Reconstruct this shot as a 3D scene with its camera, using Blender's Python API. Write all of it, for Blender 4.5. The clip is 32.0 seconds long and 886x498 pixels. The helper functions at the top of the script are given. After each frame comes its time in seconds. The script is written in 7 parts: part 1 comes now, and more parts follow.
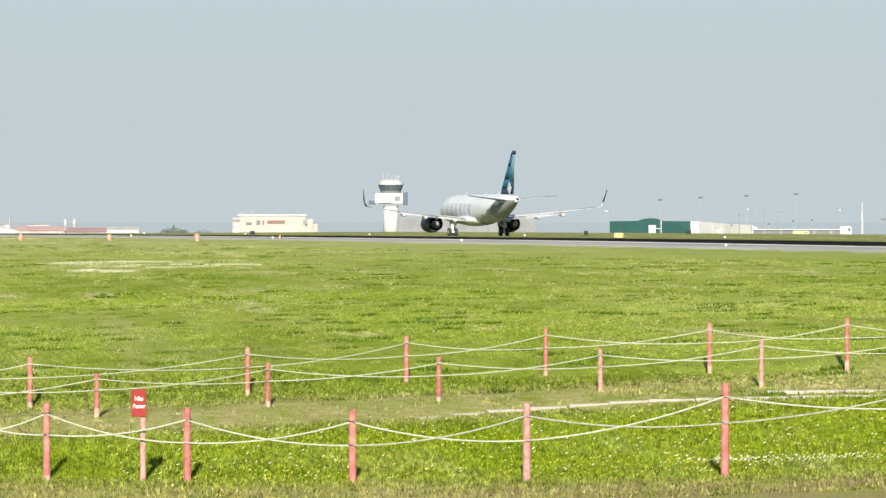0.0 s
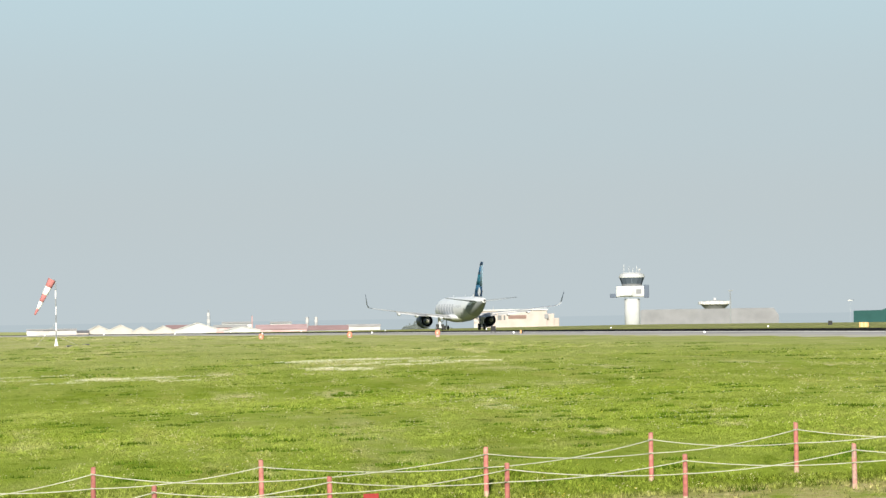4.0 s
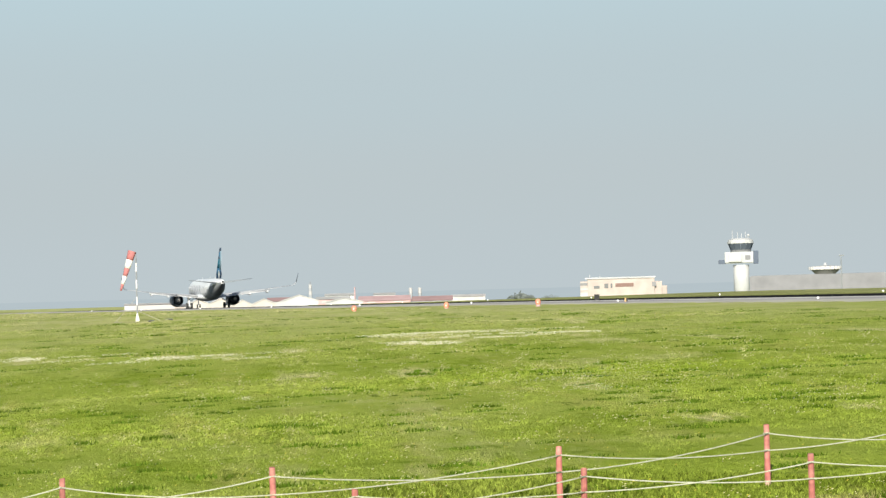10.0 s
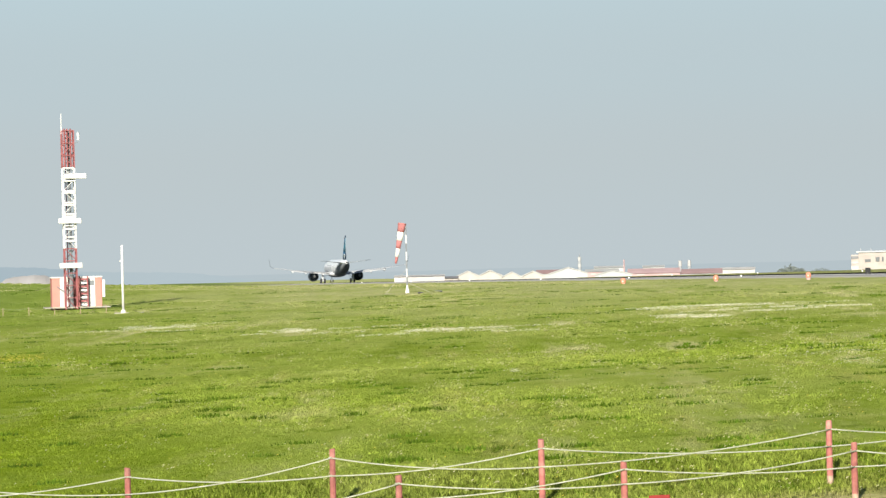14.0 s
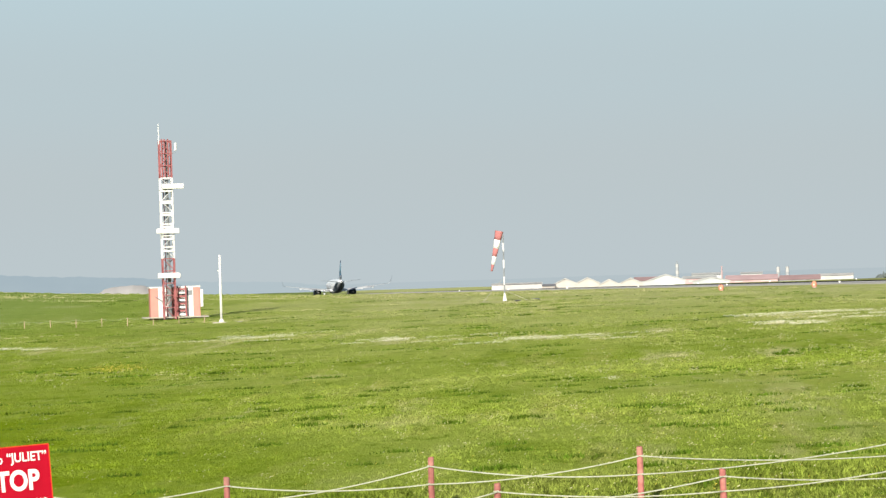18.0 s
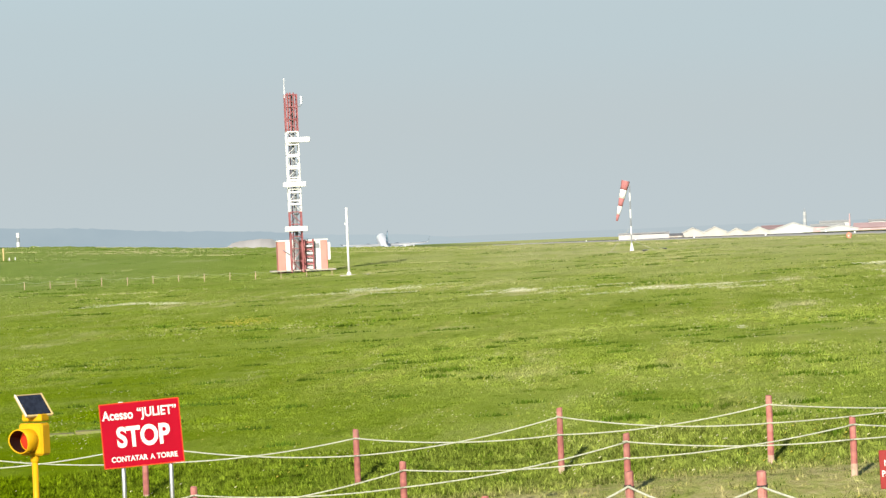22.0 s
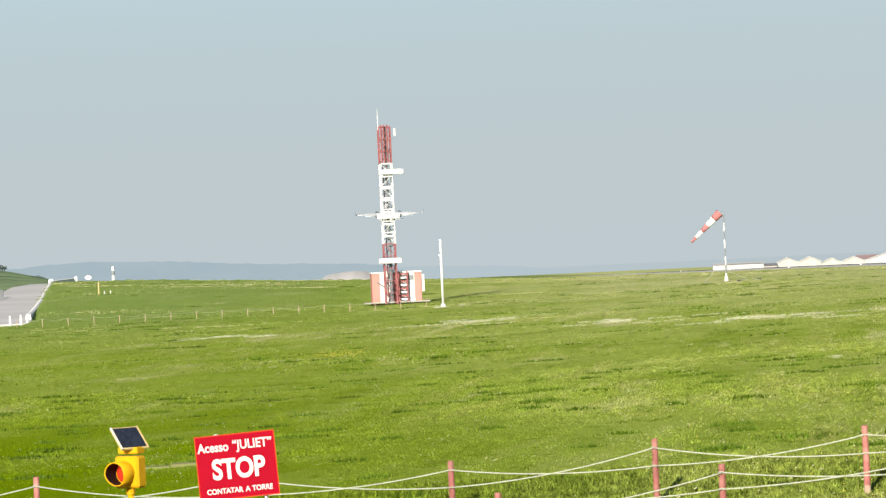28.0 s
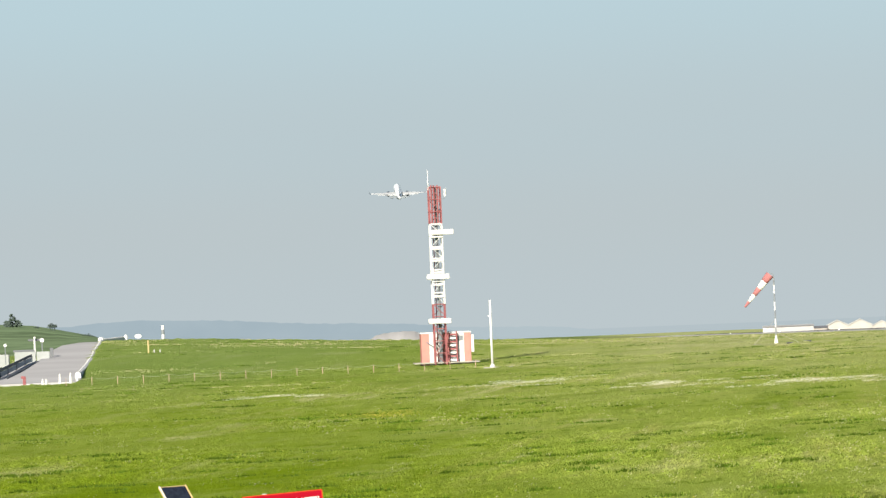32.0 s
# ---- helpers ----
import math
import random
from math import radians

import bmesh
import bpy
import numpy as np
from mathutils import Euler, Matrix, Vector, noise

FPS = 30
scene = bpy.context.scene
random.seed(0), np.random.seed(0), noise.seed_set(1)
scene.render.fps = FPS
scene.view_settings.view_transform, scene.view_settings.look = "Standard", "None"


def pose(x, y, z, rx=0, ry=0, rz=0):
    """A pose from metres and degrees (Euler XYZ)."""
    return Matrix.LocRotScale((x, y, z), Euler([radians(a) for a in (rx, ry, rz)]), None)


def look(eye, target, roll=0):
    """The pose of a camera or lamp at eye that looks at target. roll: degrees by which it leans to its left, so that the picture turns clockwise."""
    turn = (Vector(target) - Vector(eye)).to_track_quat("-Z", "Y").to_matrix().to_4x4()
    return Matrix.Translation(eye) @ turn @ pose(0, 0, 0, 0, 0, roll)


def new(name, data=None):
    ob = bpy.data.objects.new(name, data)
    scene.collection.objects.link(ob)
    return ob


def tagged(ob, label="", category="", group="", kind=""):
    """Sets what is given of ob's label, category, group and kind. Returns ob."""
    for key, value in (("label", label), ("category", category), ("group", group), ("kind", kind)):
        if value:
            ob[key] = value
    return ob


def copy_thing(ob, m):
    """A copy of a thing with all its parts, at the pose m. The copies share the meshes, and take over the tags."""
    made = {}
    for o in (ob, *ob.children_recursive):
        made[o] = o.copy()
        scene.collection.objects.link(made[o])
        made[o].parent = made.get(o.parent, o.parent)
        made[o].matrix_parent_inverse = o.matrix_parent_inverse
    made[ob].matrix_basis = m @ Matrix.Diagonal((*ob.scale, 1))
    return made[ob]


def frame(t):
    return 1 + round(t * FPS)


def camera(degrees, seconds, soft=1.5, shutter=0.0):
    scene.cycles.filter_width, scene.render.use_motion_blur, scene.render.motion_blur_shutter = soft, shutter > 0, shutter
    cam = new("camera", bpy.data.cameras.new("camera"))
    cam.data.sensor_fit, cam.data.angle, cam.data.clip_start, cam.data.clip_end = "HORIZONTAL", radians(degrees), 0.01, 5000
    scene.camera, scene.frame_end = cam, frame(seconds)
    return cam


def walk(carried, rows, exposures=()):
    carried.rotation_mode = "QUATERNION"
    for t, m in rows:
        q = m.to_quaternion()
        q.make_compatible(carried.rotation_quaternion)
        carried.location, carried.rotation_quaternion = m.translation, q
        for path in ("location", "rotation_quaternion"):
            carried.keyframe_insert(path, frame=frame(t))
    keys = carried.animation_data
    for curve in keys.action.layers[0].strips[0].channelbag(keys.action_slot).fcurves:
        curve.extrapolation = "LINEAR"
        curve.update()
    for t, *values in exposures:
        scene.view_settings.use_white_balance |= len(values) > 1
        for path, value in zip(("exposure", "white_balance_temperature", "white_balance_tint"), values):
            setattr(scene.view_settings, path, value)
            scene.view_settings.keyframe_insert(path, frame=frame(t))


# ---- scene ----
# The camera stands on a rise beside the airfield and pans after the departing airliner.
cam = camera(14.51, 32.0, soft=1.4)
ROWS = [
    (0.0, -2.71, -18.33, 4.33, 89.401, -0.020, -9.260),
    (0.5, -2.71, -18.33, 4.33, 89.529, -0.087, -8.609),
    (1.0, -2.71, -18.33, 4.33, 89.782, -0.300, -8.215),
    (1.5, -2.71, -18.33, 4.33, 90.170, -0.526, -7.858),
    (2.0, -2.71, -18.33, 4.33, 90.545, -0.612, -7.441),
    (2.5, -2.71, -18.33, 4.33, 90.826, -0.501, -6.916),
    (3.0, -2.71, -18.33, 4.33, 90.975, -0.138, -6.382),
    (3.5, -2.71, -18.33, 4.33, 91.010, 0.388, -5.895),
    (5.5, 0.00, 0.00, 4.20, 90.538, 1.941, -3.386),
    (6.0, 0.00, 0.00, 4.20, 90.147, 1.988, -2.979),
    (6.5, 0.00, 0.00, 4.20, 89.879, 1.924, -2.600),
    (7.0, 0.00, 0.00, 4.20, 89.770, 1.840, -2.301),
    (7.5, 0.00, 0.00, 4.20, 89.792, 1.760, -2.124),
    (8.0, 0.00, 0.00, 4.20, 89.924, 1.664, -2.121),
    (8.5, 0.00, 0.00, 4.20, 90.040, 1.593, -2.281),
    (9.0, 0.00, 0.00, 4.20, 90.193, 1.665, -2.659),
    (9.5, 0.00, 0.00, 4.20, 90.363, 1.677, -3.159),
    (10.0, 0.00, 0.00, 4.20, 90.523, 1.660, -3.497),
    (10.5, 0.00, 0.00, 4.20, 90.685, 1.569, -3.470),
    (11.0, 0.00, 0.00, 4.20, 90.751, 1.398, -3.000),
    (11.5, 0.00, 0.00, 4.20, 90.768, 1.356, -2.212),
    (12.0, 0.00, 0.00, 4.20, 90.728, 1.334, -1.373),
    (12.5, 0.00, 0.00, 4.20, 90.602, 1.344, -0.596),
    (13.0, 0.00, 0.00, 4.20, 90.465, 1.450, 0.012),
    (13.5, 0.00, 0.00, 4.20, 90.304, 1.452, 0.546),
    (14.0, 0.00, 0.00, 4.20, 90.189, 1.469, 0.935),
    (14.5, 0.00, 0.00, 4.20, 90.117, 1.409, 1.266),
    (15.0, 0.00, 0.00, 4.20, 90.103, 1.484, 1.569),
    (15.5, 0.00, 0.00, 4.20, 90.090, 1.607, 1.899),
    (17.5, 0.00, 0.00, 4.20, 90.301, 1.862, 2.545),
    (18.0, 0.00, 0.00, 4.20, 90.367, 1.816, 2.538),
    (18.5, 0.00, 0.00, 4.20, 90.325, 1.822, 2.634),
    (19.0, 0.00, 0.00, 4.20, 90.206, 1.848, 2.903),
    (19.5, 0.00, 0.00, 4.20, 90.068, 1.908, 3.216),
    (20.0, 0.00, 0.00, 4.20, 89.939, 1.993, 3.537),
    (20.5, 0.00, 0.00, 4.20, 89.831, 2.115, 3.835),
    (21.0, 0.00, 0.00, 4.20, 89.732, 2.220, 4.121),
    (21.5, 0.00, 0.00, 4.20, 89.682, 2.300, 4.385),
    (22.0, 0.00, 0.00, 4.20, 89.639, 2.412, 4.625),
    (22.5, 0.00, 0.00, 4.20, 89.607, 2.531, 4.839),
    (23.0, 0.00, 0.00, 4.20, 89.573, 2.663, 5.027),
    (23.5, 0.00, 0.00, 4.20, 89.551, 2.770, 5.208),
    (24.0, 0.00, 0.00, 4.20, 89.570, 2.827, 5.373),
    (24.5, 0.00, 0.00, 4.20, 89.596, 2.895, 5.540),
    (25.0, 0.00, 0.00, 4.20, 89.636, 2.879, 5.683),
    (25.5, 0.00, 0.00, 4.20, 89.636, 2.813, 5.800),
    (27.5, 0.00, 0.00, 4.20, 90.028, 2.619, 6.079),
    (28.0, 0.00, 0.00, 4.20, 90.225, 2.708, 6.173),
    (28.5, 0.00, 0.00, 4.20, 90.380, 2.767, 6.286),
    (29.0, 0.00, 0.00, 4.20, 90.565, 2.706, 6.386),
    (29.5, 0.00, 0.00, 4.20, 90.710, 2.670, 6.449),
    (30.0, 0.00, 0.00, 4.20, 90.835, 2.623, 6.502),
    (30.5, 0.00, 0.00, 4.20, 90.927, 2.567, 6.567),
    (31.0, 0.00, 0.00, 4.20, 91.033, 2.568, 6.701),
    (31.5, 0.00, 0.00, 4.20, 91.151, 2.483, 6.853),
    (32.0, 0.00, 0.00, 4.20, 91.257, 2.388, 6.989),
]
EXPOSURE = [(0.0, 1.03), (1.0, 1.03), (2.0, 0.94), (3.0, 0.915), (3.5, 0.945), (6.0, 1.0), (8.0, 1.0), (11.0, 0.91), (13.0, 0.925), (15.5, 0.97), (17.5, 0.92), (18.3, 0.925), (20.0, 0.95), (25.0, 0.98), (28.0, 0.96), (30.0, 0.92), (32.0, 0.92)]
walk(cam, [(t, pose(x, y, z, rx, ry, rz)) for t, x, y, z, rx, ry, rz in ROWS], EXPOSURE)

# ---- world, sun, exposure ----
SUN_AZ, SUN_EL = 190.0, 22.5          # degrees clockwise from the y axis, and above the horizon
world = bpy.data.worlds.new("world")
scene.world = world
world.use_nodes = True
wt = world.node_tree
wt.nodes.clear()
w_out = wt.nodes.new("ShaderNodeOutputWorld")
w_bg = wt.nodes.new("ShaderNodeBackground")
w_sky = wt.nodes.new("ShaderNodeTexSky")
w_sky.sky_type = "NISHITA"
w_sky.sun_disc = False
w_sky.sun_elevation = radians(SUN_EL)
w_sky.sun_rotation = radians(SUN_AZ)
w_sky.altitude = 90
w_sky.air_density, w_sky.dust_density, w_sky.ozone_density = 1.0, 1.0, 2.0
# sea haze: a pale grey veil that thickens evenly towards the horizon, all the way round
w_co = wt.nodes.new("ShaderNodeTexCoord")
w_sep = wt.nodes.new("ShaderNodeSeparateXYZ")
w_ramp = wt.nodes.new("ShaderNodeValToRGB")
w_mix = wt.nodes.new("ShaderNodeMix")
w_mix.data_type = "RGBA"
w_veil = wt.nodes.new("ShaderNodeValToRGB")
for ramp, stops in ((w_ramp, ((0.0, (1, 1, 1)), (0.13, (0.96, 0.96, 0.96)), (0.22, (0.45, 0.45, 0.45)), (0.45, (0.0, 0.0, 0.0)))),
                    (w_veil, ((0.0, (4.95, 5.65, 5.95)), (0.028, (4.92, 5.6, 5.85)), (0.055, (4.82, 5.75, 6.12)), (0.10, (4.85, 6.32, 6.9)), (0.3, (4.6, 6.0, 7.0))))):
    ramp.color_ramp.interpolation = "EASE"
    while len(ramp.color_ramp.elements) < len(stops):
        ramp.color_ramp.elements.new(0.5)
    for el, (p, c) in zip(ramp.color_ramp.elements, stops):
        el.position, el.color = p, (*c, 1)
wt.links.new(w_co.outputs["Generated"], w_sep.inputs[0])
wt.links.new(w_sep.outputs["Z"], w_ramp.inputs[0])
wt.links.new(w_sep.outputs["Z"], w_veil.inputs[0])
wt.links.new(w_ramp.outputs[0], w_mix.inputs["Factor"])
wt.links.new(w_sky.outputs[0], w_mix.inputs["A"])
wt.links.new(w_veil.outputs[0], w_mix.inputs["B"])
wt.links.new(w_mix.outputs["Result"], w_bg.inputs["Color"])
w_bg.inputs["Strength"].default_value = 0.0537
wt.links.new(w_bg.outputs[0], w_out.inputs["Surface"])

sun = new("sun", bpy.data.lights.new("sun", "SUN"))
sun.data.energy, sun.data.angle, sun.data.color = 5.0, radians(1.4), (1.0, 0.92, 0.78)
_a, _e = radians(SUN_AZ), radians(SUN_EL)
sun.matrix_world = look((0, 0, 60), (-math.sin(_a) * math.cos(_e) * 10, -math.cos(_a) * math.cos(_e) * 10, 60 - math.sin(_e) * 10))



# ---- materials ----
MATS = {}
PAINT = 0.76          # all paints and stuffs are a little aged and dulled


def material(name, colour, rough=0.6, metal=0.0, vary=0.0, scale=4.0, second=None, second_scale=0.7, second_at=0.5, bump=0.0,
             bump_scale=40.0, random_tint=0.0, island_tint=0.0, emission=None, spec=0.15):
    """A surface of one paint or stuff, with grain, broad patches and relief in metres."""
    if name in MATS:
        return MATS[name]
    m = bpy.data.materials.new(name)
    MATS[name] = m
    m.use_nodes = True
    nt = m.node_tree
    b = nt.nodes["Principled BSDF"]
    b.inputs["Roughness"].default_value = rough
    b.inputs["Metallic"].default_value = metal
    b.inputs["Specular IOR Level"].default_value = spec
    co = nt.nodes.new("ShaderNodeTexCoord")
    src = None
    base = nt.nodes.new("ShaderNodeRGB")
    colour = tuple(c * PAINT for c in colour)
    second = tuple(c * PAINT for c in second) if second else None
    base.outputs[0].default_value = (*colour, 1)
    src = base.outputs[0]

    def noise_tex(sc, detail=4):
        n = nt.nodes.new("ShaderNodeTexNoise")
        n.inputs["Scale"].default_value = sc
        n.inputs["Detail"].default_value = detail
        nt.links.new(co.outputs["Object"], n.inputs["Vector"])
        return n

    def mixed(a, bcol, fac_socket, blend="MIX"):
        x = nt.nodes.new("ShaderNodeMix")
        x.data_type, x.blend_type = "RGBA", blend
        nt.links.new(fac_socket, x.inputs["Factor"])
        nt.links.new(a, x.inputs["A"])
        if isinstance(bcol, tuple):
            x.inputs["B"].default_value = (*bcol, 1)
        else:
            nt.links.new(bcol, x.inputs["B"])
        return x.outputs["Result"]

    if second:
        n = noise_tex(second_scale, 5)
        r = nt.nodes.new("ShaderNodeMapRange")
        r.inputs["From Min"].default_value, r.inputs["From Max"].default_value = second_at - 0.08, second_at + 0.12
        nt.links.new(n.outputs["Fac"], r.inputs["Value"])
        src = mixed(src, second, r.outputs[0])
    if vary:
        n = noise_tex(scale)
        r = nt.nodes.new("ShaderNodeMapRange")
        r.inputs["From Min"].default_value, r.inputs["From Max"].default_value = 0.3, 0.7
        r.inputs["To Min"].default_value, r.inputs["To Max"].default_value = 1 - vary, 1 + vary
        nt.links.new(n.outputs["Fac"], r.inputs["Value"])
        h = nt.nodes.new("ShaderNodeHueSaturation")
        nt.links.new(src, h.inputs["Color"])
        nt.links.new(r.outputs[0], h.inputs["Value"])
        src = h.outputs[0]
    for amount, where in ((random_tint, "object"), (island_tint, "island")):
        if amount:
            g = nt.nodes.new("ShaderNodeObjectInfo" if where == "object" else "ShaderNodeNewGeometry")
            r = nt.nodes.new("ShaderNodeMapRange")
            r.inputs["To Min"].default_value, r.inputs["To Max"].default_value = 1 - amount, 1 + amount
            nt.links.new(g.outputs["Random" if where == "object" else "Random Per Island"], r.inputs["Value"])
            h = nt.nodes.new("ShaderNodeHueSaturation")
            nt.links.new(src, h.inputs["Color"])
            nt.links.new(r.outputs[0], h.inputs["Value"])
            src = h.outputs[0]
    nt.links.new(src, b.inputs["Base Color"])
    if bump:
        n = noise_tex(bump_scale, 3)
        bp = nt.nodes.new("ShaderNodeBump")
        bp.inputs["Strength"].default_value = bump
        bp.inputs["Distance"].default_value = 0.02
        nt.links.new(n.outputs["Fac"], bp.inputs["Height"])
        nt.links.new(bp.outputs[0], b.inputs["Normal"])
    if emission:
        b.inputs["Emission Color"].default_value = (*emission[:3], 1)
        b.inputs["Emission Strength"].default_value = emission[3]
    return m


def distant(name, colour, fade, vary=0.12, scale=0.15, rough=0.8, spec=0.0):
    """Outdoor surface: distance haze is mixed into its base colour by the part given."""
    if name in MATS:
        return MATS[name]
    # grey-blue of the haze
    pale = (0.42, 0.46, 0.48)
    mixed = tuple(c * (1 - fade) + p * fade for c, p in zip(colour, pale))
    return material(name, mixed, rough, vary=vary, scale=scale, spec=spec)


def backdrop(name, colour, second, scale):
    """A glowing distance, far behind everything, with sea haze put into its emission colour."""
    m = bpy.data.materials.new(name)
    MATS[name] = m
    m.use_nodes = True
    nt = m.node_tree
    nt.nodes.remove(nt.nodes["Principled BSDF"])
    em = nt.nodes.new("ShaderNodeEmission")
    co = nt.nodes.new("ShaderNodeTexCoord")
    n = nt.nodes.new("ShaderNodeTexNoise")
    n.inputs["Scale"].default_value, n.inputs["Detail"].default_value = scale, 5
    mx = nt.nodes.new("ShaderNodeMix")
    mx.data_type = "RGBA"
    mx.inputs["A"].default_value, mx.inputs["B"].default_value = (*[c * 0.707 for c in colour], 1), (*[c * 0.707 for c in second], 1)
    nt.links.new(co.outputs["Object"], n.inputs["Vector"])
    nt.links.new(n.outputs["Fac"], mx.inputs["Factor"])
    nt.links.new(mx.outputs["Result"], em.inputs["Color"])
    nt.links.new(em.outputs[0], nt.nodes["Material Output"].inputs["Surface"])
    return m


POST_RED = material("post_red", (0.41, 0.15, 0.132), 0.75, vary=0.25, scale=9, second=(0.48, 0.24, 0.20), second_scale=3.5, second_at=0.54, bump=0.4, bump_scale=60, random_tint=0.18)
POST_WOOD = material("post_wood", (0.46, 0.30, 0.26), 0.85, vary=0.25, scale=14, second=(0.55, 0.2, 0.17), second_scale=6, second_at=0.55, bump=0.5, bump_scale=70, random_tint=0.15)
POST_FOOT = material("post_foot", (0.50, 0.36, 0.27), 0.9, vary=0.25, scale=12, bump=0.4)
ROPE = material("rope", (0.49, 0.51, 0.40), 0.9, vary=0.2, scale=30, bump=0.6, bump_scale=160)
ROPE_GREY = material("grey_rope", (0.40, 0.40, 0.32), 0.9, vary=0.25, scale=30, bump=0.6, bump_scale=160)
ROPE_TIE = material("dark_tie", (0.06, 0.055, 0.05), 0.9, vary=0.2, scale=30)
SIGN_RED = material("sign_red", (0.33, 0.003, 0.016), 0.6, vary=0.08, scale=2.5, bump=0.05, spec=0.04)
SIGN_EDGE = material("sign_edge", (0.55, 0.05, 0.012), 0.4)
SMALL_RED = material("small_sign_red", (0.28, 0.028, 0.026), 0.5, vary=0.12, scale=8)
WHITE = material("white_paint", (0.80, 0.80, 0.78), 0.45, vary=0.06, scale=3)
LETTER = material("white_lettering", (0.72, 0.70, 0.68), 0.5)
STEEL = material("galvanised_steel", (0.52, 0.54, 0.55), 0.45, 0.75, vary=0.15, scale=12)
YELLOW = material("yellow_paint", (0.66, 0.36, 0.008), 0.45, vary=0.08, scale=6)
YELLOW_PALE = material("faded_yellow", (0.58, 0.45, 0.21), 0.5, vary=0.08, scale=8)
LAMP_DARK = material("lamp_inside", (0.012, 0.008, 0.008), 0.6, vary=0.2, scale=10)
LAMP_RED = material("lamp_red_lens", (0.42, 0.02, 0.008), 0.12, emission=(0.8, 0.06, 0.02, 0.35))
SOLAR = material("solar_cells", (0.022, 0.028, 0.045), 0.18, vary=0.3, scale=20)
CONCRETE = material("concrete", (0.42, 0.40, 0.35), 0.9, vary=0.16, scale=1.5, second=(0.36, 0.36, 0.27), second_scale=0.8, second_at=0.6, bump=0.4)
MAST_RED = distant("mast_red", (0.31, 0.075, 0.08), 0.12, scale=1.5, vary=0.2)
MAST_WHITE = distant("mast_white", (0.80, 0.80, 0.79), 0.05, scale=1.5, vary=0.06)
HUT_PINK = distant("hut_faded_red", (0.58, 0.25, 0.21), 0.08, scale=1.0, vary=0.1)
HUT_GREY = distant("hut_grey", (0.22, 0.24, 0.26), 0.05)
SOCK_RED = distant("sock_red", (0.44, 0.10, 0.10), 0.22, scale=2)
ORANGE = distant("marker_orange", (0.80, 0.28, 0.17), 0.12, scale=6)
BLACK_BOX = distant("black_panel", (0.025, 0.025, 0.025), 0.05)
PLANE_WHITE = distant("fuselage_white", (0.79, 0.83, 0.87), 0.03, scale=0.4, vary=0.05, rough=0.3, spec=0.3)
PLANE_GREY = distant("wing_grey", (0.52, 0.54, 0.56), 0.07, scale=0.5, vary=0.08, rough=0.4, spec=0.3)
PLANE_MARK = distant("pale_grey_marking", (0.55, 0.59, 0.65), 0.07)
PLANE_NAVY = distant("nacelle_navy", (0.035, 0.055, 0.08), 0.07, rough=0.4, spec=0.2)
PLANE_NAVY_L = distant("fin_navy", (0.012, 0.048, 0.11), 0.08, rough=0.35)
PLANE_TEAL = distant("fin_teal", (0.012, 0.15, 0.23), 0.08, rough=0.35)
PLANE_METAL = distant("bare_metal", (0.5, 0.5, 0.5), 0.07, rough=0.4)
PLANE_DARK = distant("exhaust_dark", (0.02, 0.02, 0.022), 0.10)
# two grey-blues for the shade painted under the rear fuselage
distant("belly_grey_blue", (0.49, 0.52, 0.55), 0.12, rough=0.4)
distant("tail_grey", (0.31, 0.34, 0.37), 0.1, rough=0.4)
distant("tailplane_grey", (0.30, 0.34, 0.37), 0.1, rough=0.4)
distant("fin_blue", (0.02, 0.125, 0.25), 0.08, rough=0.35)
distant("rudder_pale_blue", (0.20, 0.33, 0.43), 0.15, rough=0.35)
distant("tip_pale", (0.46, 0.50, 0.53), 0.3, rough=0.4)
TYRE = distant("tyre_rubber", (0.02, 0.02, 0.02), 0.10)
WINDOW_BROWN = distant("window_brown", (0.20, 0.11, 0.09), 0.15)
SCREEN_BLUE = distant("screen_blue", (0.06, 0.085, 0.14), 0.14)
# far buildings: the number after each colour is the haze mixed into it
FAR_CREAM = distant("render_cream", (0.46, 0.405, 0.38), 0.12, scale=0.3)
FAR_WHITE = distant("render_white", (0.49, 0.515, 0.535), 0.10, scale=0.2)
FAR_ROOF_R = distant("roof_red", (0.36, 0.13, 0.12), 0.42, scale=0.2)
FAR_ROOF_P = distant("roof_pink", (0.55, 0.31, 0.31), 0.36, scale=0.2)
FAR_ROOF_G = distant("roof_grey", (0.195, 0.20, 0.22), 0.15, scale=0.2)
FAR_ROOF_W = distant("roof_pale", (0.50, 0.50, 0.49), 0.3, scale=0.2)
FAR_GLASS = distant("far_glass", (0.03, 0.05, 0.08), 0.14, rough=0.15)
FAR_DARK = distant("far_dark", (0.08, 0.08, 0.09), 0.3)
FAR_GREEN = distant("cladding_green", (0.008, 0.062, 0.06), 0.05, scale=0.3)
SHED_PALE = distant("shed_pale", (0.50, 0.48, 0.455), 0.10, scale=0.3)
SHED_WHITE = distant("shed_white", (0.54, 0.535, 0.525), 0.08, scale=0.3)
ANNEXE_WHITE = distant("annexe_white", (0.60, 0.605, 0.62), 0.05, scale=0.2)
FAR_LAMP = distant("lamp_grey", (0.07, 0.085, 0.10), 0.08)
STRIPE = distant("barrier_orange", (0.72, 0.40, 0.16), 0.1)
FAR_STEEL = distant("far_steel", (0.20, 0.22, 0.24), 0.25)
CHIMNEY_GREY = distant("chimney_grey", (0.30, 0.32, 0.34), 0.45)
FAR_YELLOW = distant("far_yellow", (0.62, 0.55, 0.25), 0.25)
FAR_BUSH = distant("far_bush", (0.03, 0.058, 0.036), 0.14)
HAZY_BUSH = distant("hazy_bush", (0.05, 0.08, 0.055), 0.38)
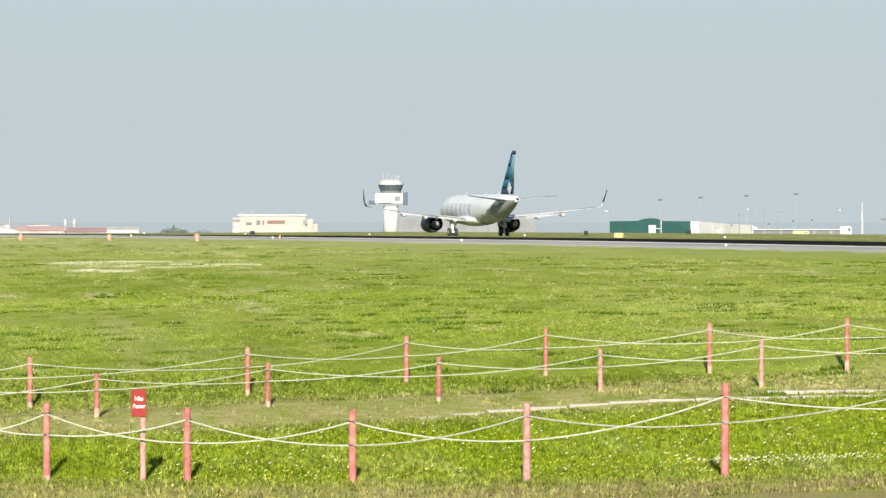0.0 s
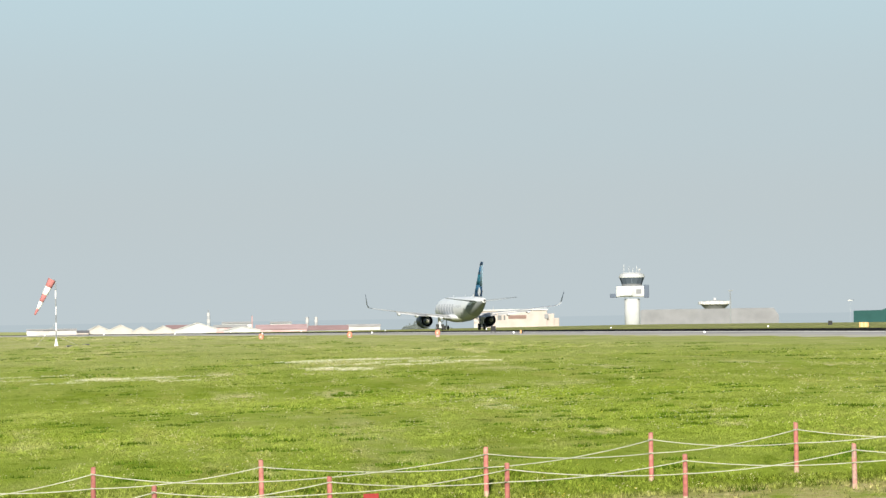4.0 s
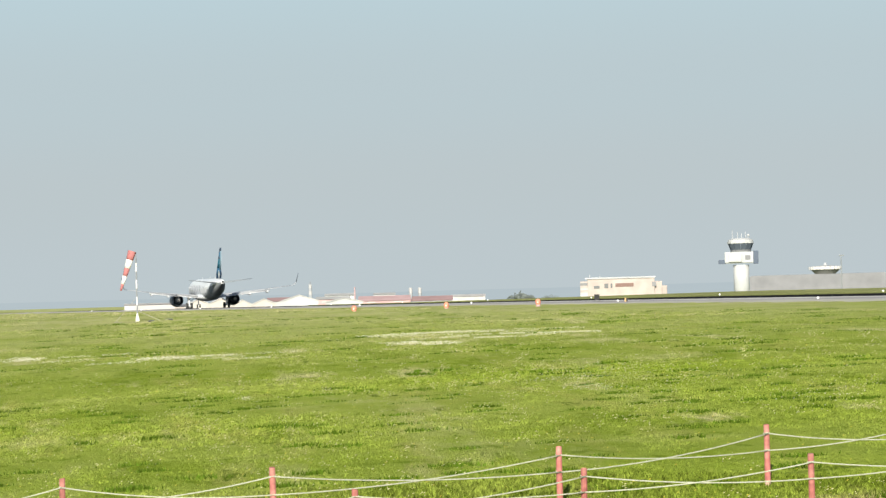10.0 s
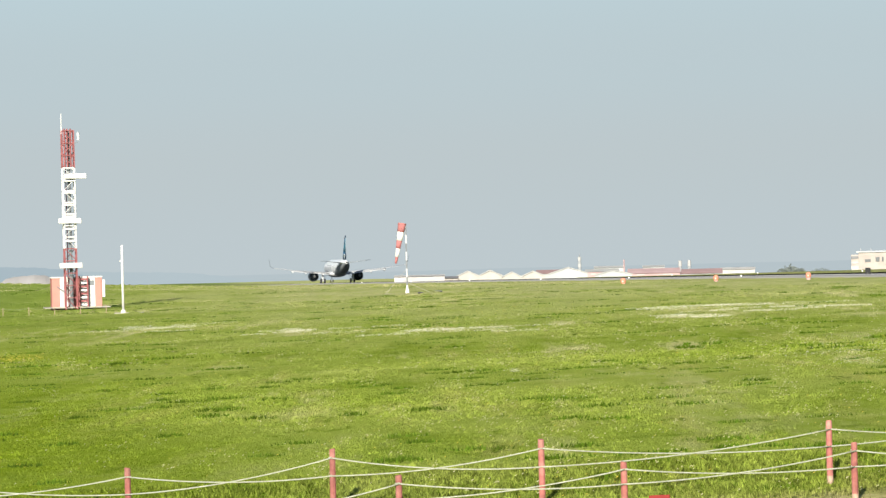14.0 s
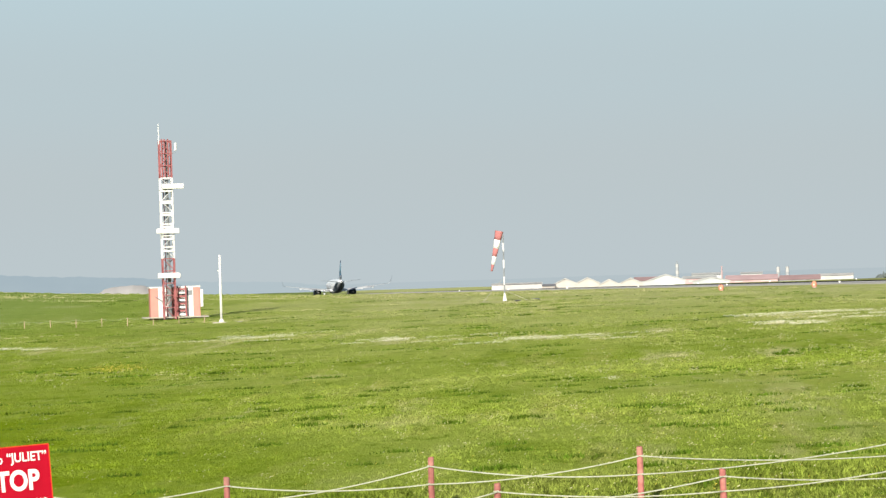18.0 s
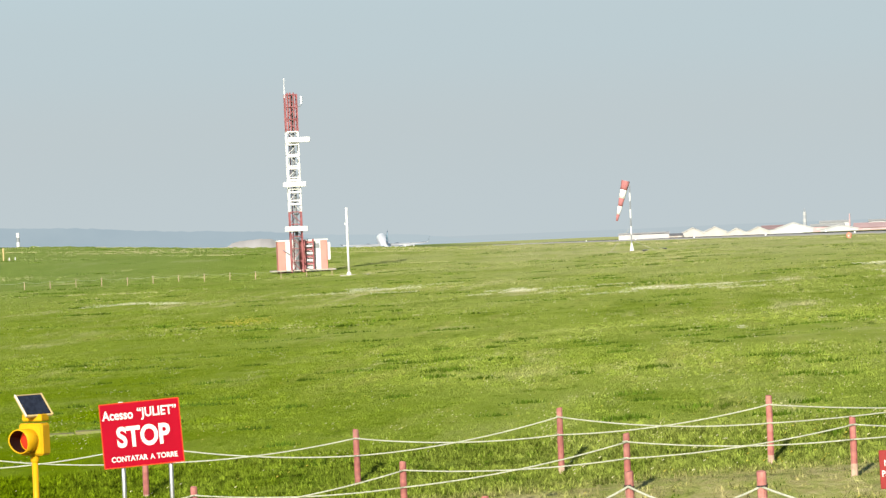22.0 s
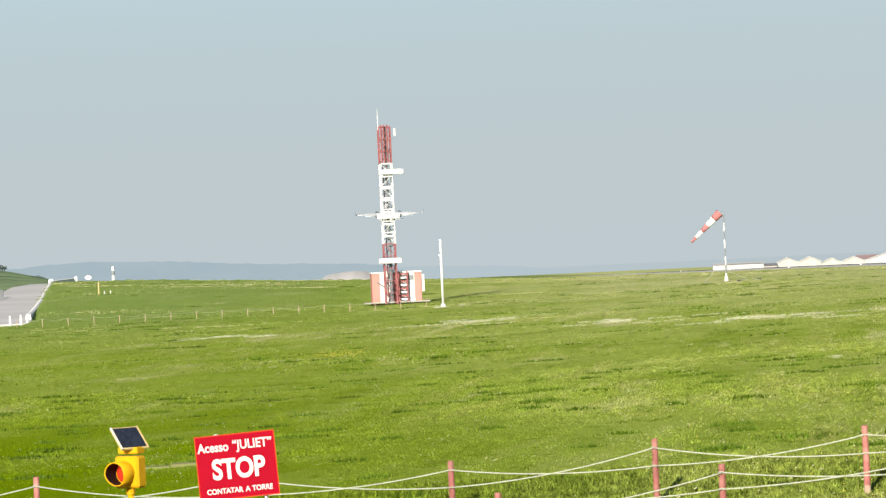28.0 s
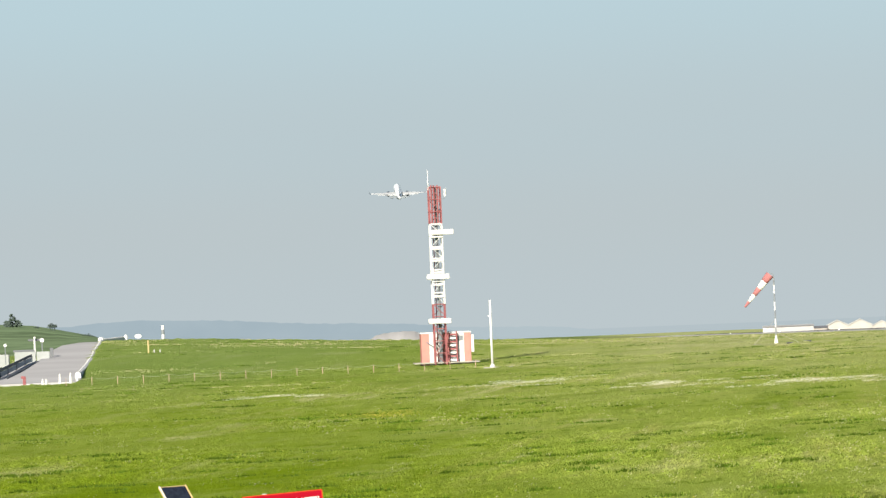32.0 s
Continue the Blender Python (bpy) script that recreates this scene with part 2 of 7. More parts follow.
# hill and sea colours already hold the haze; the far hills hold more
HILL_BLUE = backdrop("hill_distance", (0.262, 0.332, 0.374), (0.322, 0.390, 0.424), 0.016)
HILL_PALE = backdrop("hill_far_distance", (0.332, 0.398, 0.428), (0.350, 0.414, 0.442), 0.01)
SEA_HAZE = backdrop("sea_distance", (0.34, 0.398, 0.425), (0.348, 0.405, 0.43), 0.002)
PARAPET = distant("parapet_grey", (0.40, 0.42, 0.42), 0.2, scale=0.8)
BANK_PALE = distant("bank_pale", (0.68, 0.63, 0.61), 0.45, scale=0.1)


def ground_material(name, gain, spread, clump=0.0, depth=0.45):
    m = bpy.data.materials.new(name)
    m.use_nodes = True
    nt = m.node_tree
    b = nt.nodes["Principled BSDF"]
    b.inputs["Roughness"].default_value = 0.9
    b.inputs["Specular IOR Level"].default_value = 0.0
    co = nt.nodes.new("ShaderNodeTexCoord")

    def tex(sx, sy, detail=5, rough=0.6):
        mp = nt.nodes.new("ShaderNodeMapping")
        mp.inputs["Scale"].default_value = (sx, sy, sx)
        nt.links.new(co.outputs["Object"], mp.inputs["Vector"])
        n = nt.nodes.new("ShaderNodeTexNoise")
        n.inputs["Scale"].default_value = 1.0
        n.inputs["Detail"].default_value = detail
        n.inputs["Roughness"].default_value = rough
        nt.links.new(mp.outputs[0], n.inputs["Vector"])
        return n.outputs["Fac"]

    def ranged(fac, lo, hi, a=0.0, z=1.0):
        r = nt.nodes.new("ShaderNodeMapRange")
        for key, v in (("From Min", lo), ("From Max", hi), ("To Min", a), ("To Max", z)):
            r.inputs[key].default_value = v
        nt.links.new(fac, r.inputs["Value"])
        return r.outputs[0]

    def mix(a, c, fac):
        x = nt.nodes.new("ShaderNodeMix")
        x.data_type = "RGBA"
        for key, v in (("A", a), ("B", c)):
            if isinstance(v, tuple):
                x.inputs[key].default_value = (*v, 1)
            else:
                nt.links.new(v, x.inputs[key])
        nt.links.new(fac, x.inputs["Factor"])
        return x.outputs["Result"]

    def times(a, c):
        x = nt.nodes.new("ShaderNodeMath")
        x.operation = "MULTIPLY"
        nt.links.new(a, x.inputs[0])
        nt.links.new(c, x.inputs[1])
        return x.outputs[0]

    col = mix((0.248, 0.345, 0.038), (0.345, 0.418, 0.09), ranged(tex(0.05, 0.03), 0.32, 0.66))
    col = mix(col, (0.165, 0.245, 0.018), ranged(tex(0.35, 0.09), 0.52, 0.70, 0, 0.75))
    col = mix(col, (0.40, 0.41, 0.12), ranged(tex(0.55, 0.07), 0.54, 0.70, 0, 0.7))
    # dry stems in long streaks, and single dark tussocks
    col = mix(col, (0.55, 0.53, 0.26), times(ranged(tex(0.02, 0.035, 3), 0.46, 0.60), ranged(tex(0.3, 0.04, 6, 0.7), 0.53, 0.62, 0, 0.9)))
    col = mix(col, (0.085, 0.14, 0.012), ranged(tex(1.1, 0.14, 4, 0.6), 0.66, 0.72, 0, 0.85))
    # broad pale and dark drifts, drawn out thin by the low view
    col = mix(col, (0.44, 0.485, 0.155), ranged(tex(0.11, 0.075, 7, 0.78), 0.55, 0.65, 0, 0.5))
    # small tufts, bright and dark, all over
    col = mix(col, (0.37, 0.46, 0.08), ranged(tex(2.4, 0.9, 5, 0.7), 0.54, 0.64, 0, 0.4))
    col = mix(col, (0.13, 0.20, 0.016), ranged(tex(1.3, 0.42, 5, 0.65), 0.58, 0.64, 0, 0.6))
    col = mix(col, (0.13, 0.205, 0.016), ranged(tex(0.075, 0.11, 7, 0.75), 0.56, 0.66, 0, 0.42))
    # the trodden strip between the rope fences, and bare turf in front of them
    sp = nt.nodes.new("ShaderNodeSeparateXYZ")
    nt.links.new(co.outputs["Object"], sp.inputs[0])

    def line(kx, ky, c):
        ax = nt.nodes.new("ShaderNodeMath")
        ax.operation = "MULTIPLY_ADD"
        nt.links.new(sp.outputs["X"], ax.inputs[0])
        ax.inputs[1].default_value, ax.inputs[2].default_value = kx, c
        ay = nt.nodes.new("ShaderNodeMath")
        ay.operation = "MULTIPLY_ADD"
        nt.links.new(sp.outputs["Y"], ay.inputs[0])
        ay.inputs[1].default_value = ky
        nt.links.new(ax.outputs[0], ay.inputs[2])
        return ay.outputs[0]

    def absolute(v):
        x = nt.nodes.new("ShaderNodeMath")
        x.operation = "ABSOLUTE"
        nt.links.new(v, x.inputs[0])
        return x.outputs[0]

    ragged = ranged(tex(0.9, 0.5, 6, 0.7), 0.34, 0.54, 0.08, 1.0)
    fine = ranged(tex(3.5, 3.5, 6, 0.75), 0.38, 0.58, 0.4, 1.0)
    trod = times(times(ranged(absolute(line(-0.21, 1.0, -54.4)), 1.9, 3.6, 1.0, 0.0), ragged), fine)
    bare = times(times(ranged(line(0.41, 1.0, -44.9), -1.6, 0.9, 0.95, 0.0), fine), ranged(tex(0.8, 0.8, 6, 0.7), 0.34, 0.52, 0.5, 1.0))
    soil = mix((0.58, 0.52, 0.25), (0.45, 0.41, 0.175), ranged(tex(1.7, 1.7, 5), 0.4, 0.6))
    # lusher turf by the access road's end of the fence
    lush = times(times(ranged(line(1.0, 0.125, 0.0), -5.0, 5.0, 1.0, 0.0), ranged(line(0.0, 1.0, 0.0), 85, 140, 1.0, 0.25)), ranged(tex(0.25, 0.12, 5), 0.30, 0.52, 0.35, 1.0))
    col = mix(col, (0.175, 0.265, 0.004), lush)
    fresh = times(ranged(line(-0.21, 1.0, -51.0), -1.5, 1.0, 1.0, 0.0), ranged(tex(0.3, 0.2, 5), 0.30, 0.55, 0.25, 0.65))
    col = mix(col, (0.30, 0.42, 0.012), fresh)
    col = mix(col, soil, trod)
    col = mix(col, mix((0.47, 0.415, 0.18), (0.43, 0.345, 0.20), ranged(line(1.0, 0.0, 0.0), 2.0, 9.0)), bare)
    # grass beyond the runway, with distance haze painted in as a paler colour
    col = mix(col, (0.36, 0.42, 0.19), ranged(line(0.9806, 0.196, 0.0), 160, 184, 0.0, 0.75))
    # far field, haze put into its colour: dull green towards the access road, pale and dry towards the crest
    west = times(ranged(line(1.0, 0.07, 0.0), -34, -8, 1.0, 0.0), ranged(line(0.0, 1.0, 0.0), 165, 290, 0.0, 0.75))
    east = times(times(ranged(line(1.0, 0.07, 0.0), -20, 5, 0.0, 1.0), ranged(line(0.0, 1.0, 0.0), 150, 310, 0.0, 0.95)), ranged(tex(0.12, 0.06, 6, 0.7), 0.36, 0.58, 0.3, 1.0))
    col = mix(col, (0.22, 0.31, 0.085), west)
    col = mix(col, (0.45, 0.47, 0.205), east)
    gi = nt.nodes.new("ShaderNodeNewGeometry")
    hs = nt.nodes.new("ShaderNodeHueSaturation")
    hs.inputs["Saturation"].default_value = 1.0
    nt.links.new(col, hs.inputs["Color"])
    value = ranged(gi.outputs["Random Per Island"], 0, 1, gain * (1 - spread), gain * (1 + spread))
    if clump:      # noise puts bright tops and shaded gaps of tufts into the colour
        value = times(value, ranged(tex(clump, clump * 0.6, 3, 0.6), 0.38, 0.62, 1 - depth, 1 + depth * 1.1))
    nt.links.new(value, hs.inputs["Value"])
    nt.links.new(hs.outputs[0], b.inputs["Base Color"])
    bp = nt.nodes.new("ShaderNodeBump")
    bp.inputs["Strength"].default_value, bp.inputs["Distance"].default_value = 0.95, 0.17
    nt.links.new(tex(5.0, 3.0, 6, 0.7), bp.inputs["Height"])
    nt.links.new(bp.outputs[0], b.inputs["Normal"])
    return m


GRASS = ground_material("airfield_grass", 0.815, 0.0)
VERGE = ground_material("verge_grass", 0.56, 0.0)
LEAF = ground_material("grass_leaves", 0.71, 0.22, 2.6, 0.28)
LEAF_NEAR = ground_material("grass_leaves_near", 0.55, 0.42, 6.5, 0.5)
LEAF_FAR = ground_material("grass_leaves_far", 0.60, 0.30)
PETAL_W = material("white_petals", (0.80, 0.77, 0.46), 0.7, island_tint=0.12)
PETAL_C = material("cream_petals", (0.72, 0.69, 0.36), 0.7, island_tint=0.15)
PETAL_D = material("drift_petals", (0.79, 0.79, 0.64), 0.7, island_tint=0.12)
PETAL_Y = material("yellow_petals", (0.66, 0.56, 0.07), 0.7, island_tint=0.15)
DRY = material("dry_turf", (0.33, 0.28, 0.15), 0.95, vary=0.3, scale=1.2, second=(0.17, 0.20, 0.06), second_scale=0.55, second_at=0.46, bump=0.8, bump_scale=12)
ASPHALT = distant("runway_asphalt", (0.014, 0.015, 0.017), 0.02, scale=0.03, vary=0.25, rough=0.75)
SHOULDER = distant("runway_shoulder", (0.47, 0.47, 0.45), 0.05, scale=0.05, vary=0.12)
LINE_WHITE = distant("runway_line", (0.72, 0.72, 0.70), 0.05, scale=0.3)
GREY_LANE = distant("runway_grey", (0.40, 0.40, 0.405), 0.05, scale=0.04, vary=0.2)
ROAD = distant("road_asphalt", (0.53, 0.52, 0.525), 0.03, scale=0.06, vary=0.1)
EDGE_LIGHT = material("edge_light_white", (0.85, 0.85, 0.85), 0.4, emission=(1, 0.98, 0.94, 0.6))


# ---- mesh helpers ----
def mesh_of(name, bm, mat, smooth=False):
    me = bpy.data.meshes.new(name)
    bm.normal_update()
    bm.to_mesh(me)
    bm.free()
    me.materials.append(mat)
    if smooth:
        me.polygons.foreach_set("use_smooth", [True] * len(me.polygons))
    return me


def part(name, bm, mat, parent=None, label="", smooth=False, at=None):
    """Links a bmesh as one mesh object, under a thing or a part."""
    ob = new(name, mesh_of(name, bm, mat, smooth))
    if at is not None:
        ob.matrix_basis = at
    if parent is not None:
        ob.parent = parent
    if label:
        ob["label"] = label
    return ob


def thing(name, label, category, m=None, group=""):
    ob = new(name)
    ob.empty_display_size = 0.2
    if m is not None:
        ob.matrix_basis = m
    return tagged(ob, label, category, group)


def box(bm, c, s, bevel=0.0, m=None):
    vs = bmesh.ops.create_cube(bm, size=1.0, matrix=Matrix.Translation(c) @ Matrix.Diagonal((*s, 1)))["verts"]
    if bevel:
        es = list({e for v in vs for e in v.link_edges})
        out = bmesh.ops.bevel(bm, geom=es, offset=bevel, segments=1, affect="EDGES", profile=0.5)
        vs = list({v for f in out["faces"] for v in f.verts} | {v for v in vs if v.is_valid})
    if m is not None:
        bmesh.ops.transform(bm, matrix=m, verts=vs)
    return vs


def tube(bm, pts, radii, n=8, caps=True):
    """A round bar through the points, with a radius at each."""
    pts = [Vector(p) for p in pts]
    if not hasattr(radii, "__len__"):
        radii = [radii] * len(pts)
    rings = []
    for i, p in enumerate(pts):
        d = (pts[min(i + 1, len(pts) - 1)] - pts[max(i - 1, 0)]).normalized()
        u = d.cross(Vector((0, 0, 1)) if abs(d.z) < 0.9 else Vector((1, 0, 0))).normalized()
        v = d.cross(u)
        rings.append([bm.verts.new(p + radii[i] * (math.cos(6.28318 * k / n) * u + math.sin(6.28318 * k / n) * v)) for k in range(n)])
    for a, b in zip(rings, rings[1:]):
        for k in range(n):
            bm.faces.new((a[k], a[(k + 1) % n], b[(k + 1) % n], b[k]))
    if caps:
        bm.faces.new(list(reversed(rings[0])))
        bm.faces.new(rings[-1])
    return rings


def loft(bm, rings, caps=True):
    vr = [[bm.verts.new(p) for p in r] for r in rings]
    n = len(vr[0])
    for a, b in zip(vr, vr[1:]):
        for k in range(n):
            bm.faces.new((a[k], a[(k + 1) % n], b[(k + 1) % n], b[k]))
    if caps:
        bm.faces.new(list(reversed(vr[0])))
        bm.faces.new(vr[-1])
    bmesh.ops.recalc_face_normals(bm, faces=bm.faces[:])


def prism(bm, outline, depth, m=None):
    """A flat outline in x and z, given thickness along y."""
    a = [bm.verts.new((x, -depth / 2, z)) for x, z in outline]
    b = [bm.verts.new((x, depth / 2, z)) for x, z in outline]
    n = len(a)
    bm.faces.new(a)
    bm.faces.new(list(reversed(b)))
    for k in range(n):
        bm.faces.new((a[k], b[k], b[(k + 1) % n], a[(k + 1) % n]))
    bmesh.ops.recalc_face_normals(bm, faces=bm.faces[:])
    if m is not None:
        bmesh.ops.transform(bm, matrix=m, verts=a + b)


def B():
    return bmesh.new()


def bearing(az, r):
    """Plan place at a bearing (degrees clockwise from the y axis) and a range from the viewpoint."""
    return r * math.sin(radians(az)), r * math.cos(radians(az))


def lettering(name, body, size, mat, parent, m, align="CENTER", bold=0.0, squeeze=1.0):
    cu = bpy.data.curves.new(name, "FONT")
    cu.body, cu.size, cu.align_x, cu.align_y, cu.extrude, cu.offset = body, size, align, "CENTER", 0.002, bold
    tmp = new(name, cu)
    me = bpy.data.meshes.new_from_object(tmp.evaluated_get(bpy.context.evaluated_depsgraph_get()))
    bpy.data.objects.remove(tmp)
    for v in me.vertices:
        v.co.x *= squeeze
    me.materials.clear()
    me.materials.append(mat)
    ob = new(name, me)
    ob.matrix_basis = m
    ob.parent = parent
    return ob


# ---- lie of the land: s along the runway, o across it, both from the viewpoint ----
RUN_AZ, RUN_OFF, EYE = -11.3, 138.0, 4.2
RU = (math.sin(radians(RUN_AZ)), math.cos(radians(RUN_AZ)))
S_KEYS = np.array([-400, 0, 28, 36, 44, 53.5, 60, 150, 300, 420, 600, 900, 1080, 1200, 1450, 2500, 4900])
O_KEYS = np.array([-400, -60, 0, 10, 20, 52, 108, 138, 194, 214, 400, 900])
# the field before the runway: heights at the second to sixth of the cross lines
FIELD = np.array([
    (-4.2, -4.2, -4.1, -4, -3.3),
    (-4.2, -4.2, -4, -3.7, -2.8),
    (-4.5, -4.5, -4.5, -4.2, -3.2),
    (-4.7, -4.7, -4.85, -4.42, -3.3),
    (-4.9, -4.88, -4.72, -4.62, -3.2),
    (-4.9, -4.84, -4.24, -4.06, -2.95),
    (-4.75, -4.6, -4.21, -3.92, -3.05),
    (-4.3, -4.1, -3.95, -3.8, -3.1),
    (-3.4, -3.3, -3.3, -3.3, -2.85),
    (0.6, -0.3, -0.8, -1.3, -2.52),
    (0, -1.6, -2.1, -2.65, -3.5),
    (-4, -4.7, -4.8, -4.9, -5.1),
    (-7.3, -7.5, -7.5, -7.4, -7.2),
    (-9.2, -9.3, -9.2, -9.1, -8.9),
    (-10.2, -10.1, -10, -9.9, -9.8),
    (-14, -13, -12.8, -12.5, -12),
    (-60, -50, -48, -45, -40),
])
# the runway and what lies beyond it, level from the near end as far as s = 150
RUN_S = np.array([-400, 150, 300, 420, 600, 900, 1080, 1200, 1450, 2500, 4900])
RUNWAY = np.array([
    (-2.7, -2.55, -2.86, -2.8, -4.3, -7),
    (-2.7, -2.55, -2.86, -2.75, -4.3, -7),
    (-2.8, -2.6, -2.94, -2.75, -5.2, -9),
    (-3.12, -2.97, -3.26, -3, -5.2, -9),
    (-3.88, -3.78, -4.02, -3.6, -5.1, -9),
    (-5.25, -5.15, -5.55, -5.75, -6.5, -12),
    (-7, -6.95, -7.2, -7.2, -8.2, -14),
    (-8.6, -8.5, -8.8, -8.8, -9.6, -15),
    (-9.7, -9.6, -10, -10, -10.8, -16),
    (-11.3, -11.4, -11.9, -12, -12, -20),
    (-40, -40, -40, -40, -60, -60),
])
Z_KEYS = np.column_stack([FIELD[:, 0] + np.interp(S_KEYS, [300, 420, 600, 900, 1080], [0, 5.4, 4, 2, 0.8])] + [FIELD] + [np.interp(S_KEYS, RUN_S, c) for c in RUNWAY.T])


def land(x, y):
    """Height of the ground at plan places (numpy arrays or numbers)."""
    x, y = np.asarray(x, float), np.asarray(y, float)
    s, o = x * RU[0] + y * RU[1], x * RU[1] - y * RU[0]
    s, o = np.clip(s, S_KEYS[0], S_KEYS[-1] - 1), np.clip(o, O_KEYS[0], O_KEYS[-1] - 1)
    i, j = np.searchsorted(S_KEYS, s, "right") - 1, np.searchsorted(O_KEYS, o, "right") - 1
    u, v = (s - S_KEYS[i]) / (S_KEYS[i + 1] - S_KEYS[i]), (o - O_KEYS[j]) / (O_KEYS[j + 1] - O_KEYS[j])
    z = (1 - u) * ((1 - v) * Z_KEYS[i, j] + v * Z_KEYS[i, j + 1]) + u * ((1 - v) * Z_KEYS[i + 1, j] + v * Z_KEYS[i + 1, j + 1])
    # the cutting in which the service road climbs
    az, r = np.degrees(np.arctan2(x, y)), np.hypot(x, y)
    edge = np.interp(r, [290, 318, 336, 360, 385, 410, 445], [-13.02, -12.93, -12.85, -12.76, -12.70, -12.62, -12.58])
    cut = np.clip((edge - az) / 0.08, 0, 1) * np.clip((az + 16.5) / 0.6, 0, 1) * np.clip((r - 284) / 8, 0, 1) * np.clip((560 - r) / 60, 0, 1)
    # the low bank behind the back rope fence
    d = r - np.interp(az, [-19.6, -9.7, -2.84, 0.6, 5.3, 8.7, 11.7, 24.5], [64, 61, 59, 58, 60.4, 63, 64.4, 64.6])
    bank = 0.30 * np.clip(d / 2.3, 0, 1) * np.clip((125 - r) / 55, 0, 1) * np.clip((az + 26) / 6, 0, 1) * np.clip((34 - az) / 6, 0, 1)
    return z + EYE - 1.6 * cut + bank


def on_land(x, y):
    return float(land(x, y))


def run_place(s, o):
    return s * RU[0] + o * RU[1], s * RU[1] - o * RU[0]


# ---- ground ----
def build_ground():
    az = np.radians(np.concatenate([np.arange(-180, -32, 8), np.arange(-32, -14, 0.4), np.arange(-14, -12, 0.05), np.arange(-12, 40, 0.4), np.arange(40, 180, 8)]))
    rr = np.concatenate([[0.5, 4, 9, 14, 19], np.arange(22, 55, 1.5), np.arange(55.5, 70, 0.5), np.arange(70.5, 90, 1.5), np.arange(90, 200, 4), np.arange(200, 520, 8), np.geomspace(520, 1400, 40), np.geomspace(1450, 4700, 16)])
    a, r = np.meshgrid(az, rr)
    x, y = r * np.sin(a), r * np.cos(a)
    z = land(x, y)
    s, o = x * RU[0] + y * RU[1], x * RU[1] - y * RU[0]
    z -= np.where((o > RUN_OFF - 26) & (o < RUN_OFF + 56) & (s < 2600), 0.35, 0.0)
    rng = np.random.default_rng(3)
    wob = np.array([0.5 * noise.noise(Vector((px * 0.09, py * 0.05, 0))) + 0.35 * noise.noise(Vector((px * 0.5, py * 0.25, 3))) for px, py in zip(x.ravel(), y.ravel())]).reshape(x.shape)
    z += wob * np.clip((r - 10) / 60, 0, 1) * np.where(np.abs(o - RUN_OFF) < 50, 0.0, 0.13)
    n, k = len(az), len(rr)
    verts = np.stack([x, y, z], -1).reshape(-1, 3)
    faces = []
    for i in range(k - 1):
        for j in range(n):
            p, q = i * n + j, i * n + (j + 1) % n
            faces.append((p, q, q + n, p + n))
    verts = np.vstack([verts, [[0, 0, on_land(0, 0)]]])
    c = len(verts) - 1
    faces += [(c, (j + 1) % n, j) for j in range(n)]
    me = bpy.data.meshes.new("ground")
    me.from_pydata(verts.tolist(), [], faces)
    me.polygons.foreach_set("use_smooth", [True] * len(me.polygons))
    me.materials.append(GRASS)
    tagged(new("ground", me), "rough green airfield grass dotted with white and yellow flowers", "grass", kind="structure")


build_ground()


def strip(name, o0, o1, lift, mat, s0=-390, s1=2550, step=20.0):
    bm = B()
    prev = None
    s = s0
    while s <= s1:
        row = []
        for o in np.linspace(o0, o1, max(2, int((o1 - o0) / 8) + 1)):
            x, y = run_place(s, o)
            row.append(bm.verts.new((x, y, on_land(x, y) + lift)))
        if prev:
            for k in range(len(row) - 1):
                bm.faces.new((prev[k], prev[k + 1], row[k + 1], row[k]))
        prev = row
        s += step
    geo = bmesh.ops.extrude_face_region(bm, geom=bm.faces[:])
    for v in geo["geom"]:
        if isinstance(v, bmesh.types.BMVert):
            v.co.z -= 0.3
    bmesh.ops.recalc_face_normals(bm, faces=bm.faces[:])
    return part(name, bm, mat)


tagged(strip("runway_worn_lane", RUN_OFF - 21, RUN_OFF - 12.05, 0.05, GREY_LANE), "grey outer lane of the runway", "runway", kind="structure")
tagged(strip("runway", RUN_OFF - 12, RUN_OFF + 9, 0.05, ASPHALT), "long dark asphalt runway crossing the field", "runway", kind="structure")
# plain grass, added as a strip over the sunk ground
tagged(strip("runway_verge", RUN_OFF + 9.05, RUN_OFF + 53, 0.04, VERGE), "strip of grass verge beside the runway", "grass", kind="structure")
tagged(strip("runway_bank", RUN_OFF + 53.05, RUN_OFF + 130, 0.17, VERGE), "low rough grass bank beyond the runway", "grass", kind="structure")
tagged(strip("runway_shoulder", RUN_OFF - 24.5, RUN_OFF - 21.05, 0.03, SHOULDER), "pale grey paved runway shoulder", "runway", kind="structure")
tagged(strip("runway_edge_line", RUN_OFF - 14.2, RUN_OFF - 12.2, 0.066, LINE_WHITE), "white painted runway edge line", "road marking", kind="structure")


